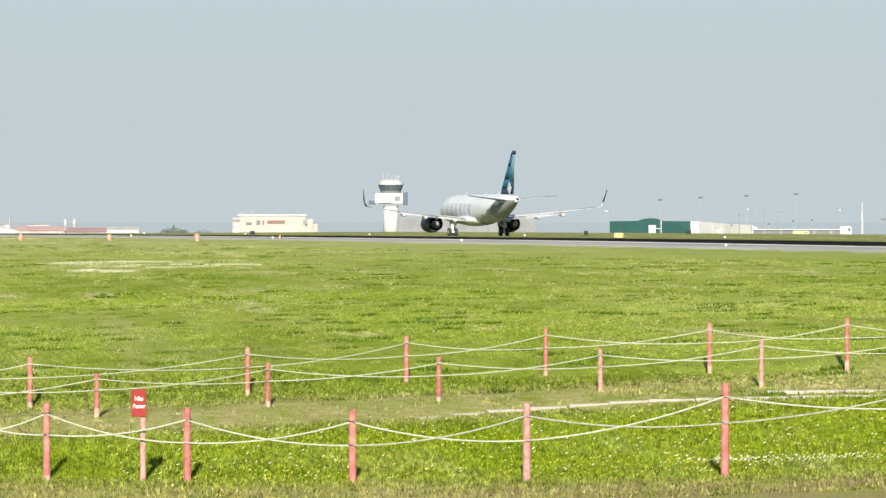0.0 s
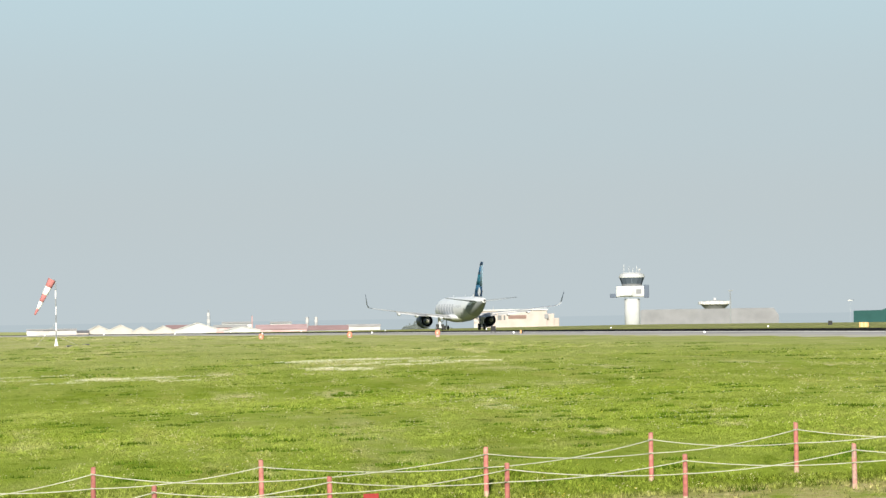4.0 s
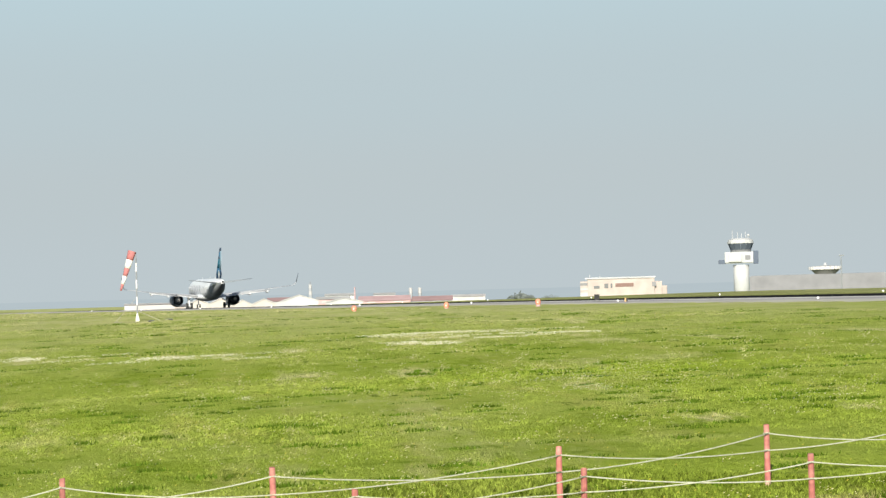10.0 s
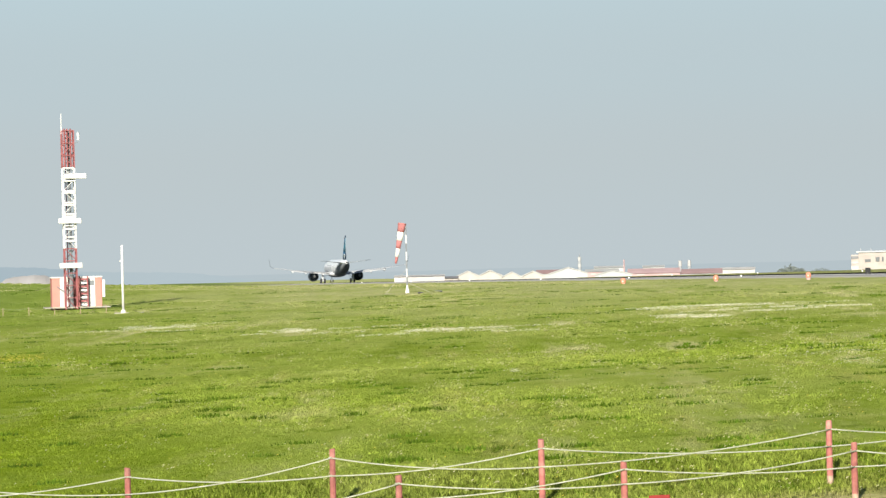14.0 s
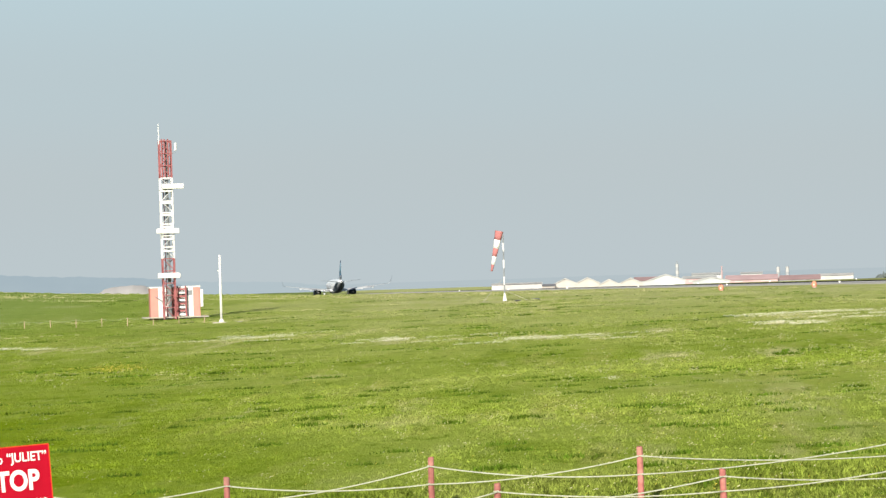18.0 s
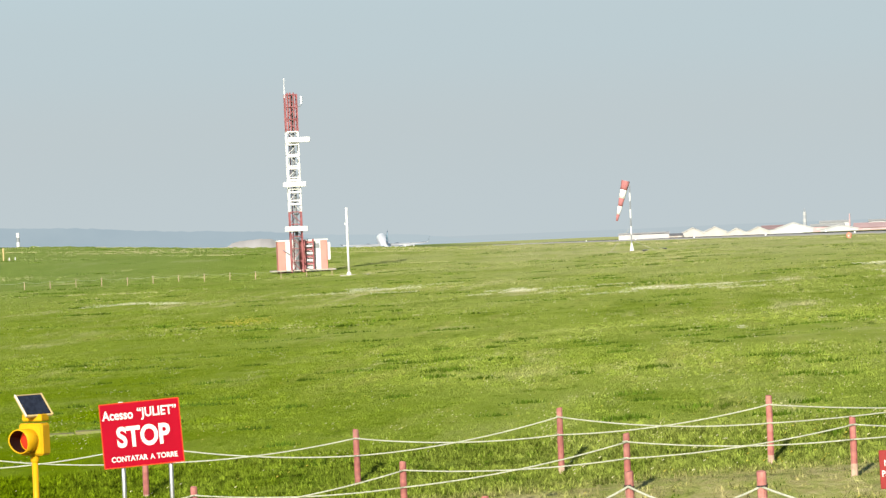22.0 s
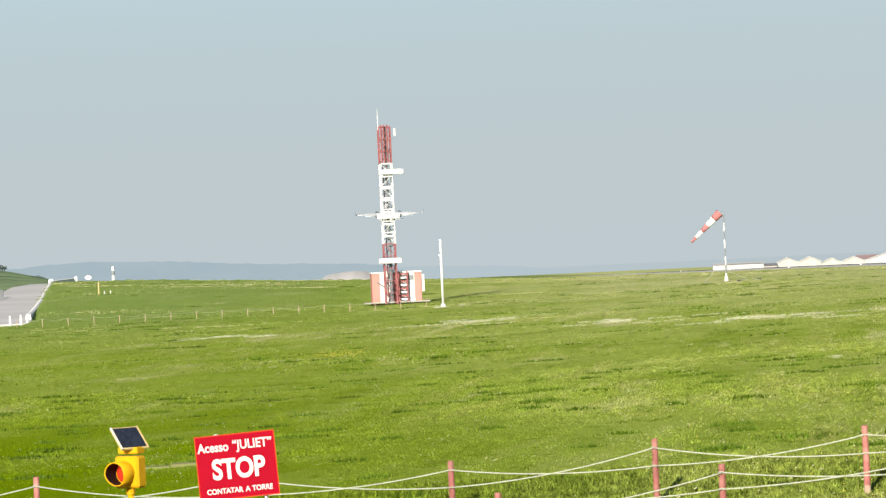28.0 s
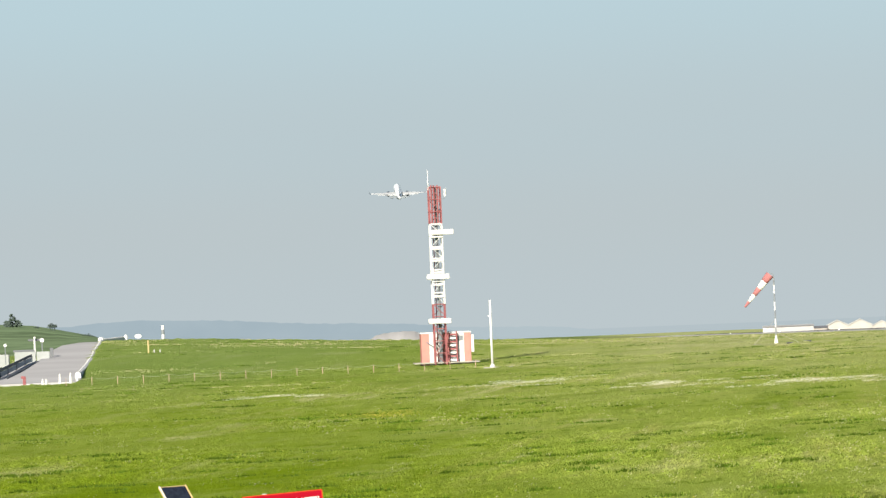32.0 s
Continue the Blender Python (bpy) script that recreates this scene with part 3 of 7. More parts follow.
# ---- rope fences ----
def fence_post(az, r, base, height, radius=0.055, lean=(0, 0), bare=False, foot=True, tie=False):
    """A round wooden post, painted red, weathered bare at the foot."""
    x, y = bearing(az, r)
    z = base + EYE
    ob = thing("fence_post", "weathered bare wooden fence post with rope" if bare else "round wooden fence post painted faded red", "post", pose(x, y, z, lean[0], lean[1], (az * 37) % 360), "rope fence posts")
    bm = B()
    cut = 0.10 if foot and not tie else 0.05
    tube(bm, [(0, 0, cut), (0.004, 0, height * 0.5), (0, 0.003, height - 0.015), (0, 0, height)], [radius, radius * 0.98, radius * 0.96, radius * 0.86], 10)
    part("post", bm, POST_WOOD if bare else POST_RED, ob, smooth=False)
    bm = B()
    tube(bm, [(0, 0, -0.35), (0, 0, 0.05), (0, 0, cut)], [radius * 1.02, radius * 1.03, radius * 1.005], 10)
    part("foot", bm, POST_FOOT, ob, "bare weathered foot of the post")
    for h in (0.86, 0.58):
        bm = B()
        tube(bm, [(radius * 1.04 * math.cos(k * 0.5236), radius * 1.04 * math.sin(k * 0.5236), height * h - 0.012 + 0.002 * k) for k in range(13)], 0.012 if tie else 0.009, 5)
        part("rope_loop", bm, ROPE_TIE if tie else ROPE, ob, "dark rope tie" if tie else "")
    return Vector((x, y, z)), height, ob


def rope(a, b, sag, label, thick=0.012, mat=None):
    bm = B()
    pts = []
    for k in range(15):
        u = k / 14
        p = a.lerp(b, u)
        p.z -= sag * 4 * u * (1 - u)
        pts.append(p)
    tube(bm, pts, thick, 6)
    o = part("rope", bm, mat or ROPE, smooth=True)
    tagged(o, label, "rope", "fence ropes")


def rope_fence(rows, sag, near=False):
    """Posts in a line, with two ropes that change places, high and low, from post to post."""
    made = [fence_post(*r, tie=near) for r in rows]
    for i, ((p, hp, _), (q, hq, _)) in enumerate(zip(made, made[1:])):
        d = (q - p)
        d.z = 0
        side = Vector((d.y, -d.x, 0)).normalized() * 0.062
        rope(p + side + Vector((0, 0, hp * 0.86)), q + side + Vector((0, 0, hq * 0.58)), sag, "sagging pale rope strung between red posts", 0.017 if near else 0.0125, mat=ROPE_GREY if near and i > 4 and i % 2 == 0 else None)
        rope(p + side * 1.1 + Vector((0, 0, hp * 0.58)), q + side * 1.1 + Vector((0, 0, hq * 0.86)), sag, "sagging pale rope strung between red posts", 0.017 if near else 0.0125, mat=ROPE_GREY if near and i > 4 and i % 2 else None)


# bearing, range, foot below the eye, height
BACK_ROW = [(-19.6, 64, -4.75, 1.12), (-16.3, 63, -4.68, 1.12), (-13.0, 62.0, -4.57, 1.12), (-9.68, 61.0, -4.55, 1.12), (-6.2, 60.0, -4.50, 1.08), (-2.84, 59.0, -4.23, 1.09), (0.60, 58.0, -4.11, 1.09),
            (5.32, 60.4, -3.98, 1.05), (8.73, 63.0, -3.86, 1.10), (11.68, 64.4, -3.74, 1.12), (15.15, 64.4, -3.60, 1.11), (18.03, 64.4, -3.46, 1.10), (21.3, 64.4, -3.35, 1.1), (24.5, 64.6, -3.3, 1.1)]
MID_ROW = [(-16.0, 54.0, -4.85, 1.0), (-12.4, 53.6, -4.8, 1.0), (-8.9, 53.5, -4.75, 0.93), (-5.45, 54.0, -4.55, 0.94), (-1.76, 54.6, -4.28, 0.93), (1.95, 55.0, -4.08, 0.83), (5.72, 57.0, -4.06, 0.93), (9.44, 58.0, -4.02, 0.98),
           (12.92, 59.8, -3.89, 0.96, 0.055, (0, 0.4), True), (16.36, 60.2, -3.75, 1.03, 0.055, (0.3, 0), True), (19.9, 60.6, -3.6, 1.03), (23.3, 61, -3.5, 1.03)]
FRONT_ROW = [(-7.6, 46.5, -4.85, 1.12), (-4.12, 46.0, -4.72, 1.14), (-1.74, 45.6, -4.66, 1.36, 0.06), (0.44, 45.06, -4.69, 1.37, 0.066, (0.6, -0.5)), (3.65, 44.13, -4.86, 1.48, 0.07), (7.50, 43.25, -4.88, 1.51, 0.07, (0.4, 0.8)),
             (11.61, 42.56, -4.78, 1.57, 0.072, (0, 0.3), True), (16.31, 42.05, -4.47, 1.65, 0.074), (22.0, 41.6, -4.1, 1.65, 0.074)]
rope_fence(BACK_ROW, 0.10)
rope_fence(MID_ROW, 0.085)
rope_fence(FRONT_ROW, 0.125, True)


def keep_off_sign():
    """The small red board on a bare wooden post."""
    x, y = bearing(2.63, 44.42)
    z = -4.80 + EYE
    ob = thing("warning_sign", "small dark red sign on a bare wooden post by the rope", "sign", pose(x, y, z, 0, 0, -4) @ Matrix.Scale(1.23, 4))
    bm = B()
    tube(bm, [(0, 0.03, -0.3), (0, 0.03, 0.6), (0, 0.03, 1.3)], [0.045, 0.043, 0.04], 10)
    part("post", bm, POST_WOOD, ob)
    bm = B()
    box(bm, (-0.03, -0.03, 1.22), (0.215, 0.014, 0.40), 0.004)
    brd = part("board", bm, SMALL_RED, ob, at=pose(0, 0, 0, 0, -1.5, 0))
    lettering("lettering", "Não", 0.092, LETTER, brd, pose(-0.025, -0.04, 1.285, 90, 0, 0), bold=0.0015, squeeze=0.8)
    lettering("lettering", "Passar", 0.092, LETTER, brd, pose(-0.025, -0.04, 1.175, 90, 0, 0), bold=0.0015, squeeze=0.8)
    bm = B()
    box(bm, (0.12, -0.02, 0.02), (0.07, 0.06, 0.05), 0.008)
    part("stone_wedge", bm, CONCRETE, ob, "pale stone wedge at the post's foot")


keep_off_sign()


def stop_sign():
    x, y = bearing(-9.60, 46.0)
    z = -4.19 + EYE
    ob = thing("stop_sign", "bright red STOP board with white lettering on two steel tubes", "sign", pose(x, y, z, 0, 0, 9.0) @ Matrix.Scale(0.92, 4))
    wide, tall, mid = 1.15, 0.93, 1.79
    bm = B()
    box(bm, (0, 0, mid), (wide, 0.03, tall), 0.006)
    brd = part("board", bm, SIGN_RED, ob, at=pose(0, 0, 0, 0, -3.2, 0))
    for c, s in (((0, -0.018, mid + tall / 2 - 0.007), (wide, 0.006, 0.014)), ((0, -0.018, mid - tall / 2 + 0.007), (wide, 0.006, 0.014)),
                 ((-wide / 2 + 0.007, -0.018, mid), (0.014, 0.006, tall - 0.03)), ((wide / 2 - 0.007, -0.018, mid), (0.014, 0.006, tall - 0.03))):
        bm = B()
        box(bm, c, s)
        part("edge_strip", bm, SIGN_EDGE, brd, "orange-red edge strip")
    lettering("lettering", "Acesso", 0.185, LETTER, brd, pose(-0.315, -0.022, mid + 0.285, 90, 0, 0), bold=0.0038, squeeze=0.82)
    lettering("lettering", "\u201cJULIET\u201d", 0.185, LETTER, brd, pose(0.245, -0.022, mid + 0.295, 90, 0, 0), bold=0.0035, squeeze=0.84)
    lettering("lettering", "STOP", 0.395, LETTER, brd, pose(0.02, -0.022, mid - 0.045, 90, 0, 0), bold=0.013, squeeze=0.80)
    for word, wx in (("CONTATAR", -0.205), ("A", 0.125), ("TORRE", 0.335)):
        lettering("lettering", word, 0.105, LETTER, brd, pose(wx, -0.022, mid - 0.345, 90, 0, 0), bold=0.0025, squeeze=0.90)
    for sx in (-0.38, 0.30):
        bm = B()
        tube(bm, [(sx, 0.045, -0.4), (sx, 0.045, mid + 0.43)], 0.03, 12)
        part("leg", bm, STEEL, ob, "galvanised steel tube", smooth=True)
        bm = B()
        tube(bm, [(sx, 0.045, mid + 0.425), (sx, 0.045, mid + 0.455)], [0.036, 0.034], 12)
        part("cap", bm, WHITE, ob, "white plastic end cap")


stop_sign()


def signal_lamp():
    x, y = bearing(-11.47, 50.0)
    z = -4.6 + EYE
    ob = thing("warning_light", "yellow solar warning light with a red lens on a yellow pole", "traffic light", pose(x, y, z, 0, 0, -24))
    bm = B()
    tube(bm, [(0, 0, -0.4), (0, 0, 1.6)], 0.045, 14)
    part("pole", bm, YELLOW, ob, smooth=True)
    bm = B()
    tube(bm, [(0, 0, 1.50), (0, 0, 1.58)], [0.06, 0.07], 14)
    part("collar", bm, YELLOW, ob)
    bm = B()
    box(bm, (0.0, 0.02, 1.82), (0.41, 0.22, 0.46), 0.03)
    head = part("housing", bm, YELLOW, ob)
    # round hood with its open mouth
    bm = B()
    n = 24
    prof = [(0.165, -0.06), (0.17, -0.13), (0.175, -0.36), (0.16, -0.36), (0.155, -0.12)]
    rings = []
    for rad, yy in prof:
        ring = []
        for k in range(n):
            a = 6.28318 * k / n
            cutback = 0.05 * max(0, -math.sin(a)) if yy < -0.3 else 0
            ring.append((rad * math.cos(a) - 0.02, yy + cutback, 1.81 + rad * math.sin(a)))
        rings.append(ring)
    loft(bm, rings, caps=False)
    part("hood", bm, YELLOW, head, "yellow hood, dark inside", smooth=True)
    bm = B()
    rings = [[(rad * math.cos(6.28318 * k / n) - 0.02, yy + (0.05 * max(0, -math.sin(6.28318 * k / n)) if yy < -0.3 else 0), 1.81 + rad * math.sin(6.28318 * k / n)) for k in range(n)] for rad, yy in ((0.157, -0.352), (0.151, -0.10))]
    loft(bm, rings, caps=False)
    part("hood_lining", bm, LAMP_DARK, head, "black lining of the hood")
    bm = B()
    bmesh.ops.create_uvsphere(bm, u_segments=20, v_segments=8, radius=0.15, matrix=Matrix.Translation((-0.02, -0.08, 1.81)) @ Matrix.Diagonal((1, 0.35, 1, 1)))
    part("lens", bm, LAMP_RED, head, "glossy red lens", smooth=True)
    bm = B()
    box(bm, (0.02, 0.03, 2.13), (0.34, 0.2, 0.10), 0.015)
    part("battery_box", bm, YELLOW, ob)
    tilt = pose(0.0, 0.02, 2.30, 46, 0, 68)
    bm = B()
    box(bm, (0, 0, 0), (0.46, 0.42, 0.035), 0.006)
    pan = part("solar_panel", bm, YELLOW_PALE, ob, "tilted solar panel with a pale frame", at=tilt)
    for cy in (-0.0925, 0.0925):
        bm = B()
        box(bm, (0, cy, 0.02), (0.40, 0.183, 0.008))
        part("solar_cell", bm, SOLAR, pan)
    for c, s in (((0.222, 0, 0.022), (0.016, 0.42, 0.01)), ((-0.222, 0, 0.022), (0.016, 0.42, 0.01))):
        bm = B()
        box(bm, c, s)
        part("frame_bar", bm, WHITE if c[0] < 0 else YELLOW_PALE, pan)


signal_lamp()


# ---- the path kerb ----
def kerb_run(points, wide=0.12, name="kerb", mat=None, label="weathered pale concrete kerb stone along the worn path"):
    for i, (a, b) in enumerate(zip(points, points[1:])):
        (ax, ay), (bx, by) = bearing(*a), bearing(*b)
        d = Vector((bx - ax, by - ay, 0))
        n = max(1, round(d.length / 1.0))
        for k in range(n):
            u0, u1 = (k + 0.01) / n, (k + 0.99) / n
            p, q = Vector((ax, ay, 0)) + d * u0, Vector((ax, ay, 0)) + d * u1
            m = (p + q) / 2
            bm = B()
            box(bm, (0, 0, 0), ((q - p).length, wide, 0.18), 0.012)
            ob = part(name, bm, mat or CONCRETE, at=Matrix.Translation((m.x, m.y, on_land(m.x, m.y) - 0.035)) @ Matrix.Rotation(math.atan2(d.y, d.x), 4, "Z"))
            tagged(ob, label, "kerb", "kerb stones" if mat is None else "sunken kerb stones")


kerb_run([(9.0, 54.4), (10.5, 55.6), (14.0, 57.4), (18.0, 58.2), (22.5, 58.4)])
kerb_run([(16.5, 59.0), (19.0, 59.3), (22.5, 59.4)], 0.2)
kerb_run([(-4.6, 49.5), (-2.6, 50.2)])
kerb_run([(-11.7, 77.0), (-9.9, 77.0)], 0.5, mat=DRY, label="sunken kerb stone covered with dry brown earth")


# ---- mast, hut, pole, windsock ----
def lattice_mast():
    x, y = bearing(-7.045, 290.0)
    z = EYE + 290 * math.tan(radians(-0.65))
    ob = thing("lattice_mast", "red and white lattice mast carrying white antenna panels", "antenna mast", pose(x, y, z, 0, 0, 12) @ Matrix.Scale(0.967, 4))
    top, w = 15.35, 0.50
    bands = [(0.0, 5.25, MAST_RED), (5.25, 12.15, MAST_WHITE), (12.15, top, MAST_RED)]
    for z0, z1, mat in bands:
        for sx in (-1, 1):
            for sy in (-1, 1):
                bm = B()
                box(bm, (sx * w, sy * w, (z0 + z1) / 2), (0.105, 0.105, z1 - z0 - 0.004), 0.02)
                part("leg", bm, mat, ob)
        n = max(1, round((z1 - z0) / 1.05))
        for k in range(n):
            a, b = z0 + (z1 - z0) * k / n, z0 + (z1 - z0) * (k + 1) / n
            for j, (p, q) in enumerate((((-w, -w), (w, -w)), ((w, -w), (w, w)), ((w, w), (-w, w)), ((-w, w), (-w, -w)))):
                bm = B()
                fl = (k + j) % 2
                tube(bm, [(*p, a if fl else b), (*q, b if fl else a)], 0.022 if mat is MAST_WHITE else 0.036, 5)
                part("brace", bm, mat, ob)
                bm = B()
                th = 0.06 if mat is MAST_WHITE else 0.045
                tube(bm, [(*p, b - 0.02), (*q, b - 0.02)], th, 5)
                part("ring_bar", bm, mat, ob)
    for k in range(6):
        zz = 5.9 + k * 1.03
        bm = B()
        box(bm, (0, -w - 0.1, zz), (2 * w + 0.08, 0.05, 0.17), 0.02)
        part("step_panel", bm, MAST_WHITE, ob, "white cross plate")
    for zz, off, ww in ((11.42, 0.52, 1.95), (7.6, -0.02, 2.0), (3.78, -0.02, 2.0)):
        bm = B()
        box(bm, (off, -w - 0.28, zz), (ww - 0.05, 0.3, 0.44), 0.05)
        part("antenna_panel", bm, MAST_WHITE, ob, "broad white antenna panel")
    bm = B()
    tube(bm, [(0.05, 0.05, 0.1), (0.05, 0.05, top)], 0.15, 6)
    part("cable_run", bm, HUT_GREY, ob)
    for sx, sy in ((-0.3, -0.42), (-0.06, -0.3), (0.22, -0.42)):
        bm = B()
        tube(bm, [(sx, sy, 12.2), (sx, sy, top + 0.15)], 0.075, 6)
        part("antenna_tube", bm, MAST_RED, ob, "red upright antenna tube")
    for sx in (-0.2, 0.16):
        bm = B()
        tube(bm, [(sx, 0.2, 0.1), (sx, 0.2, top)], 0.05, 5)
        part("ladder_rail", bm, MAST_RED, ob)
    bm = B()
    tube(bm, [(-w - 0.05, -w, top - 0.3), (-w - 0.05, -w, top + 1.45)], [0.045, 0.03], 6)
    part("whip_antenna", bm, MAST_WHITE, ob)
    bm = B()
    tube(bm, [(w + 0.05, -w, top - 1.1), (w + 0.35, -w, top - 1.0), (w + 0.38, -w, top - 0.75)], 0.03, 5)
    part("bracket", bm, HUT_GREY, ob)
    bm = B()
    tube(bm, [(w + 0.38, -w, top - 0.85), (w + 0.38, -w, top - 0.2)], 0.10, 8)
    part("side_antenna", bm, MAST_WHITE, ob)


lattice_mast()


def equipment_hut():
    x, y = bearing(-6.965, 292.3)
    z = EYE + 292 * math.tan(radians(-0.615))
    ob = thing("equipment_hut", "small hut painted in faded red and white blocks behind the mast", "hut", pose(x, y, z, 0, 0, 10) @ Matrix.Scale(0.967, 4))
    w, d, h = 4.28, 3.0, 2.55
    cols = [(-w / 2, -1.45, HUT_PINK), (-1.45, -0.35, MAST_WHITE), (-0.35, 0.35, HUT_PINK), (0.35, 1.55, MAST_WHITE), (1.55, w / 2, HUT_PINK)]
    for a, b, mat in cols:
        bm = B()
        box(bm, ((a + b) / 2, 0, h / 2 - 0.1), (b - a - 0.004, d, h + 0.2), 0.01)
        part("wall_block", bm, mat, ob)
    bm = B()
    box(bm, (0, 0, h + 0.06), (w + 0.12, d + 0.12, 0.12), 0.02)
    part("roof", bm, MAST_WHITE, ob)
    bm = B()
    box(bm, (1.05, -d / 2 - 0.02, h - 0.45), (0.85, 0.05, 0.42), 0.01)
    part("louvre", bm, HUT_GREY, ob, "grey ventilation louvre")
    bm = B()
    box(bm, (w / 2 + 0.14, -0.9, 1.6), (0.28, 0.9, 1.5), 0.03)
    part("air_conditioner", bm, MAST_WHITE, ob, "white air conditioning unit")
    bm = B()
    box(bm, (-0.9, -d / 2 - 0.03, 1.0), (0.8, 0.06, 2.0), 0.01)
    part("door", bm, MAST_WHITE, ob, "white door")
    bm = B()
    tube(bm, [(-1.7, -d / 2 - 0.05, h - 0.7), (-0.9, -d / 2 - 0.5, h - 1.3)], 0.05, 5)
    part("stay", bm, HUT_GREY, ob)
    # red-and-white climbing ladder cage in front
    for k in range(8):
        bm = B()
        box(bm, (0.55, -d / 2 - 0.45, 0.25 + k * 0.31), (0.75, 0.08, 0.16), 0.02)
        part("cage_hoop", bm, MAST_RED if k % 2 else MAST_WHITE, ob)
    for sx in (0.2, 0.9):
        bm = B()
        box(bm, (sx, -d / 2 - 0.45, 1.35), (0.14, 0.1, 2.7), 0.02)
        part("cage_upright", bm, MAST_RED, ob)
    bm = B()
    box(bm, (0, -0.4, 0.02), (w + 1.3, d + 1.3, 0.11), 0.03)
    part("slab", bm, CONCRETE, ob, "concrete base slab")


equipment_hut()


def white_pole():
    x, y = bearing(-6.203, 263.0)
    z = EYE + 263 * math.tan(radians(-0.735))
    ob = thing("slim_pole", "slim white pole on a concrete pad beside the mast", "pole", pose(x, y, z) @ Matrix.Scale(0.889, 4))
    bm = B()
    tube(bm, [(0, 0, 0.2), (0, 0, 3), (0, 0, 5.79)], [0.105, 0.10, 0.09], 10)
    part("shaft", bm, MAST_WHITE, ob, smooth=True)
    bm = B()
    tube(bm, [(0, 0, 0.0), (0, 0, 0.32)], [0.26, 0.15], 10)
    part("foot", bm, MAST_WHITE, ob)
    bm = B()
    box(bm, (-0.14, 0, 4.45), (0.16, 0.1, 0.12), 0.01)
    part("clamp", bm, MAST_WHITE, ob)
    bm = B()
    box(bm, (0.5, 0, 0.02), (2.4, 1.2, 0.14), 0.02)
    part("pad", bm, CONCRETE, ob)


white_pole()


def windsock():
    """The banded pole, its stays, and the sock, which swings on the pole's head."""
    x, y = bearing(-1.535, 310.0)
    z = -0.525 * math.pi / 180 * 310 + EYE
    ob = thing("windsock", "striped pole with red and white windsock hanging in light wind", "windsock", pose(x, y, z))
    h = 5.95
    n = 7
    for k in range(n):
        bm = B()
        a, b = 0.7 + (h - 0.7) * k / n, 0.7 + (h - 0.7) * (k + 1) / n
        tube(bm, [(0, 0, a), (0, 0, b - 0.003)], 0.062, 10)
        part("pole_band", bm, HUT_GREY if k % 2 == 0 else MAST_WHITE, ob)
    bm = B()
    tube(bm, [(0, 0, -0.2), (0, 0, 0.15), (0, 0, 0.72)], [0.21, 0.18, 0.065], 10)
    part("foot", bm, MAST_WHITE, ob)
    for sx in (-1.9, 2.1):
        bm = B()
        tube(bm, [(sx, -0.4, 0.02), (sx * 0.08, 0, 2.0 if sx < 0 else 0.9)], 0.018, 5)
        part("stay", bm, MATS["concrete"], ob)
    bm = B()
    tube(bm, [(0, 0, h - 0.02), (-0.05, 0, h + 0.2), (-0.35, 0, h + 0.3)], 0.045, 6)
    part("head_arm", bm, HUT_GREY, ob)
    bm = B()
    box(bm, (0.4, 0.2, -0.12), (5.0, 2.2, 0.24), 0.06)
    part("base_slab", bm, CONCRETE, ob)
    sock = new("sock")
    sock.parent = ob
    sock.matrix_basis = pose(-0.1, 0, h - 0.02)
    edges = [(0.0, 0.37), (0.80, 0.31), (1.58, 0.26), (2.3, 0.205), (3.05, 0.15), (3.65, 0.095)]
    for k, ((a, ra), (b, rb)) in enumerate(zip(edges, edges[1:])):
        bm = B()
        m = 16
        rings = [[(d, rr * math.cos(6.28318 * i / m) * 0.8, rr * math.sin(6.28318 * i / m) * (1 + 0.05 * math.sin(i * 2.2 + d))) for i in range(m)] for d, rr in ((a, ra), ((a + b) / 2, (ra + rb) / 2 * 0.98), (b - 0.004, rb), (b - 0.004, rb - 0.03), (a, ra - 0.03))]
        loft(bm, rings + [rings[0]], caps=False)
        part("sock_band", bm, SOCK_RED if k % 2 == 0 else MAST_WHITE, sock, smooth=True)
    return sock


SOCK = windsock()


# ---- runway furniture ----
def edge_lights():
    src = None
    for side, o in (("near", RUN_OFF - 24.0), ("far", RUN_OFF + 22.0)):
        for k in range(-2, 11):
            s = 118 + k * 60 if side == "near" else 96 + k * 60
            x, y = run_place(s, o)
            m = Matrix.Translation((x, y, on_land(x, y) + 0.02))
            if src is None:
                src = thing("runway_light", "small white runway edge light on a short stem", "runway light", m, "runway edge lights")
                bm = B()
                tube(bm, [(0, 0, -0.1), (0, 0, 0.16)], 0.04, 6)
                part("stem", bm, STEEL, src)
                bm = B()
                tube(bm, [(0, 0, 0.15), (0, 0, 0.26), (0, 0, 0.31)], [0.09, 0.105, 0.05], 10)
                part("lamp_head", bm, EDGE_LIGHT, src)
            else:
                copy_thing(src, m)


edge_lights()


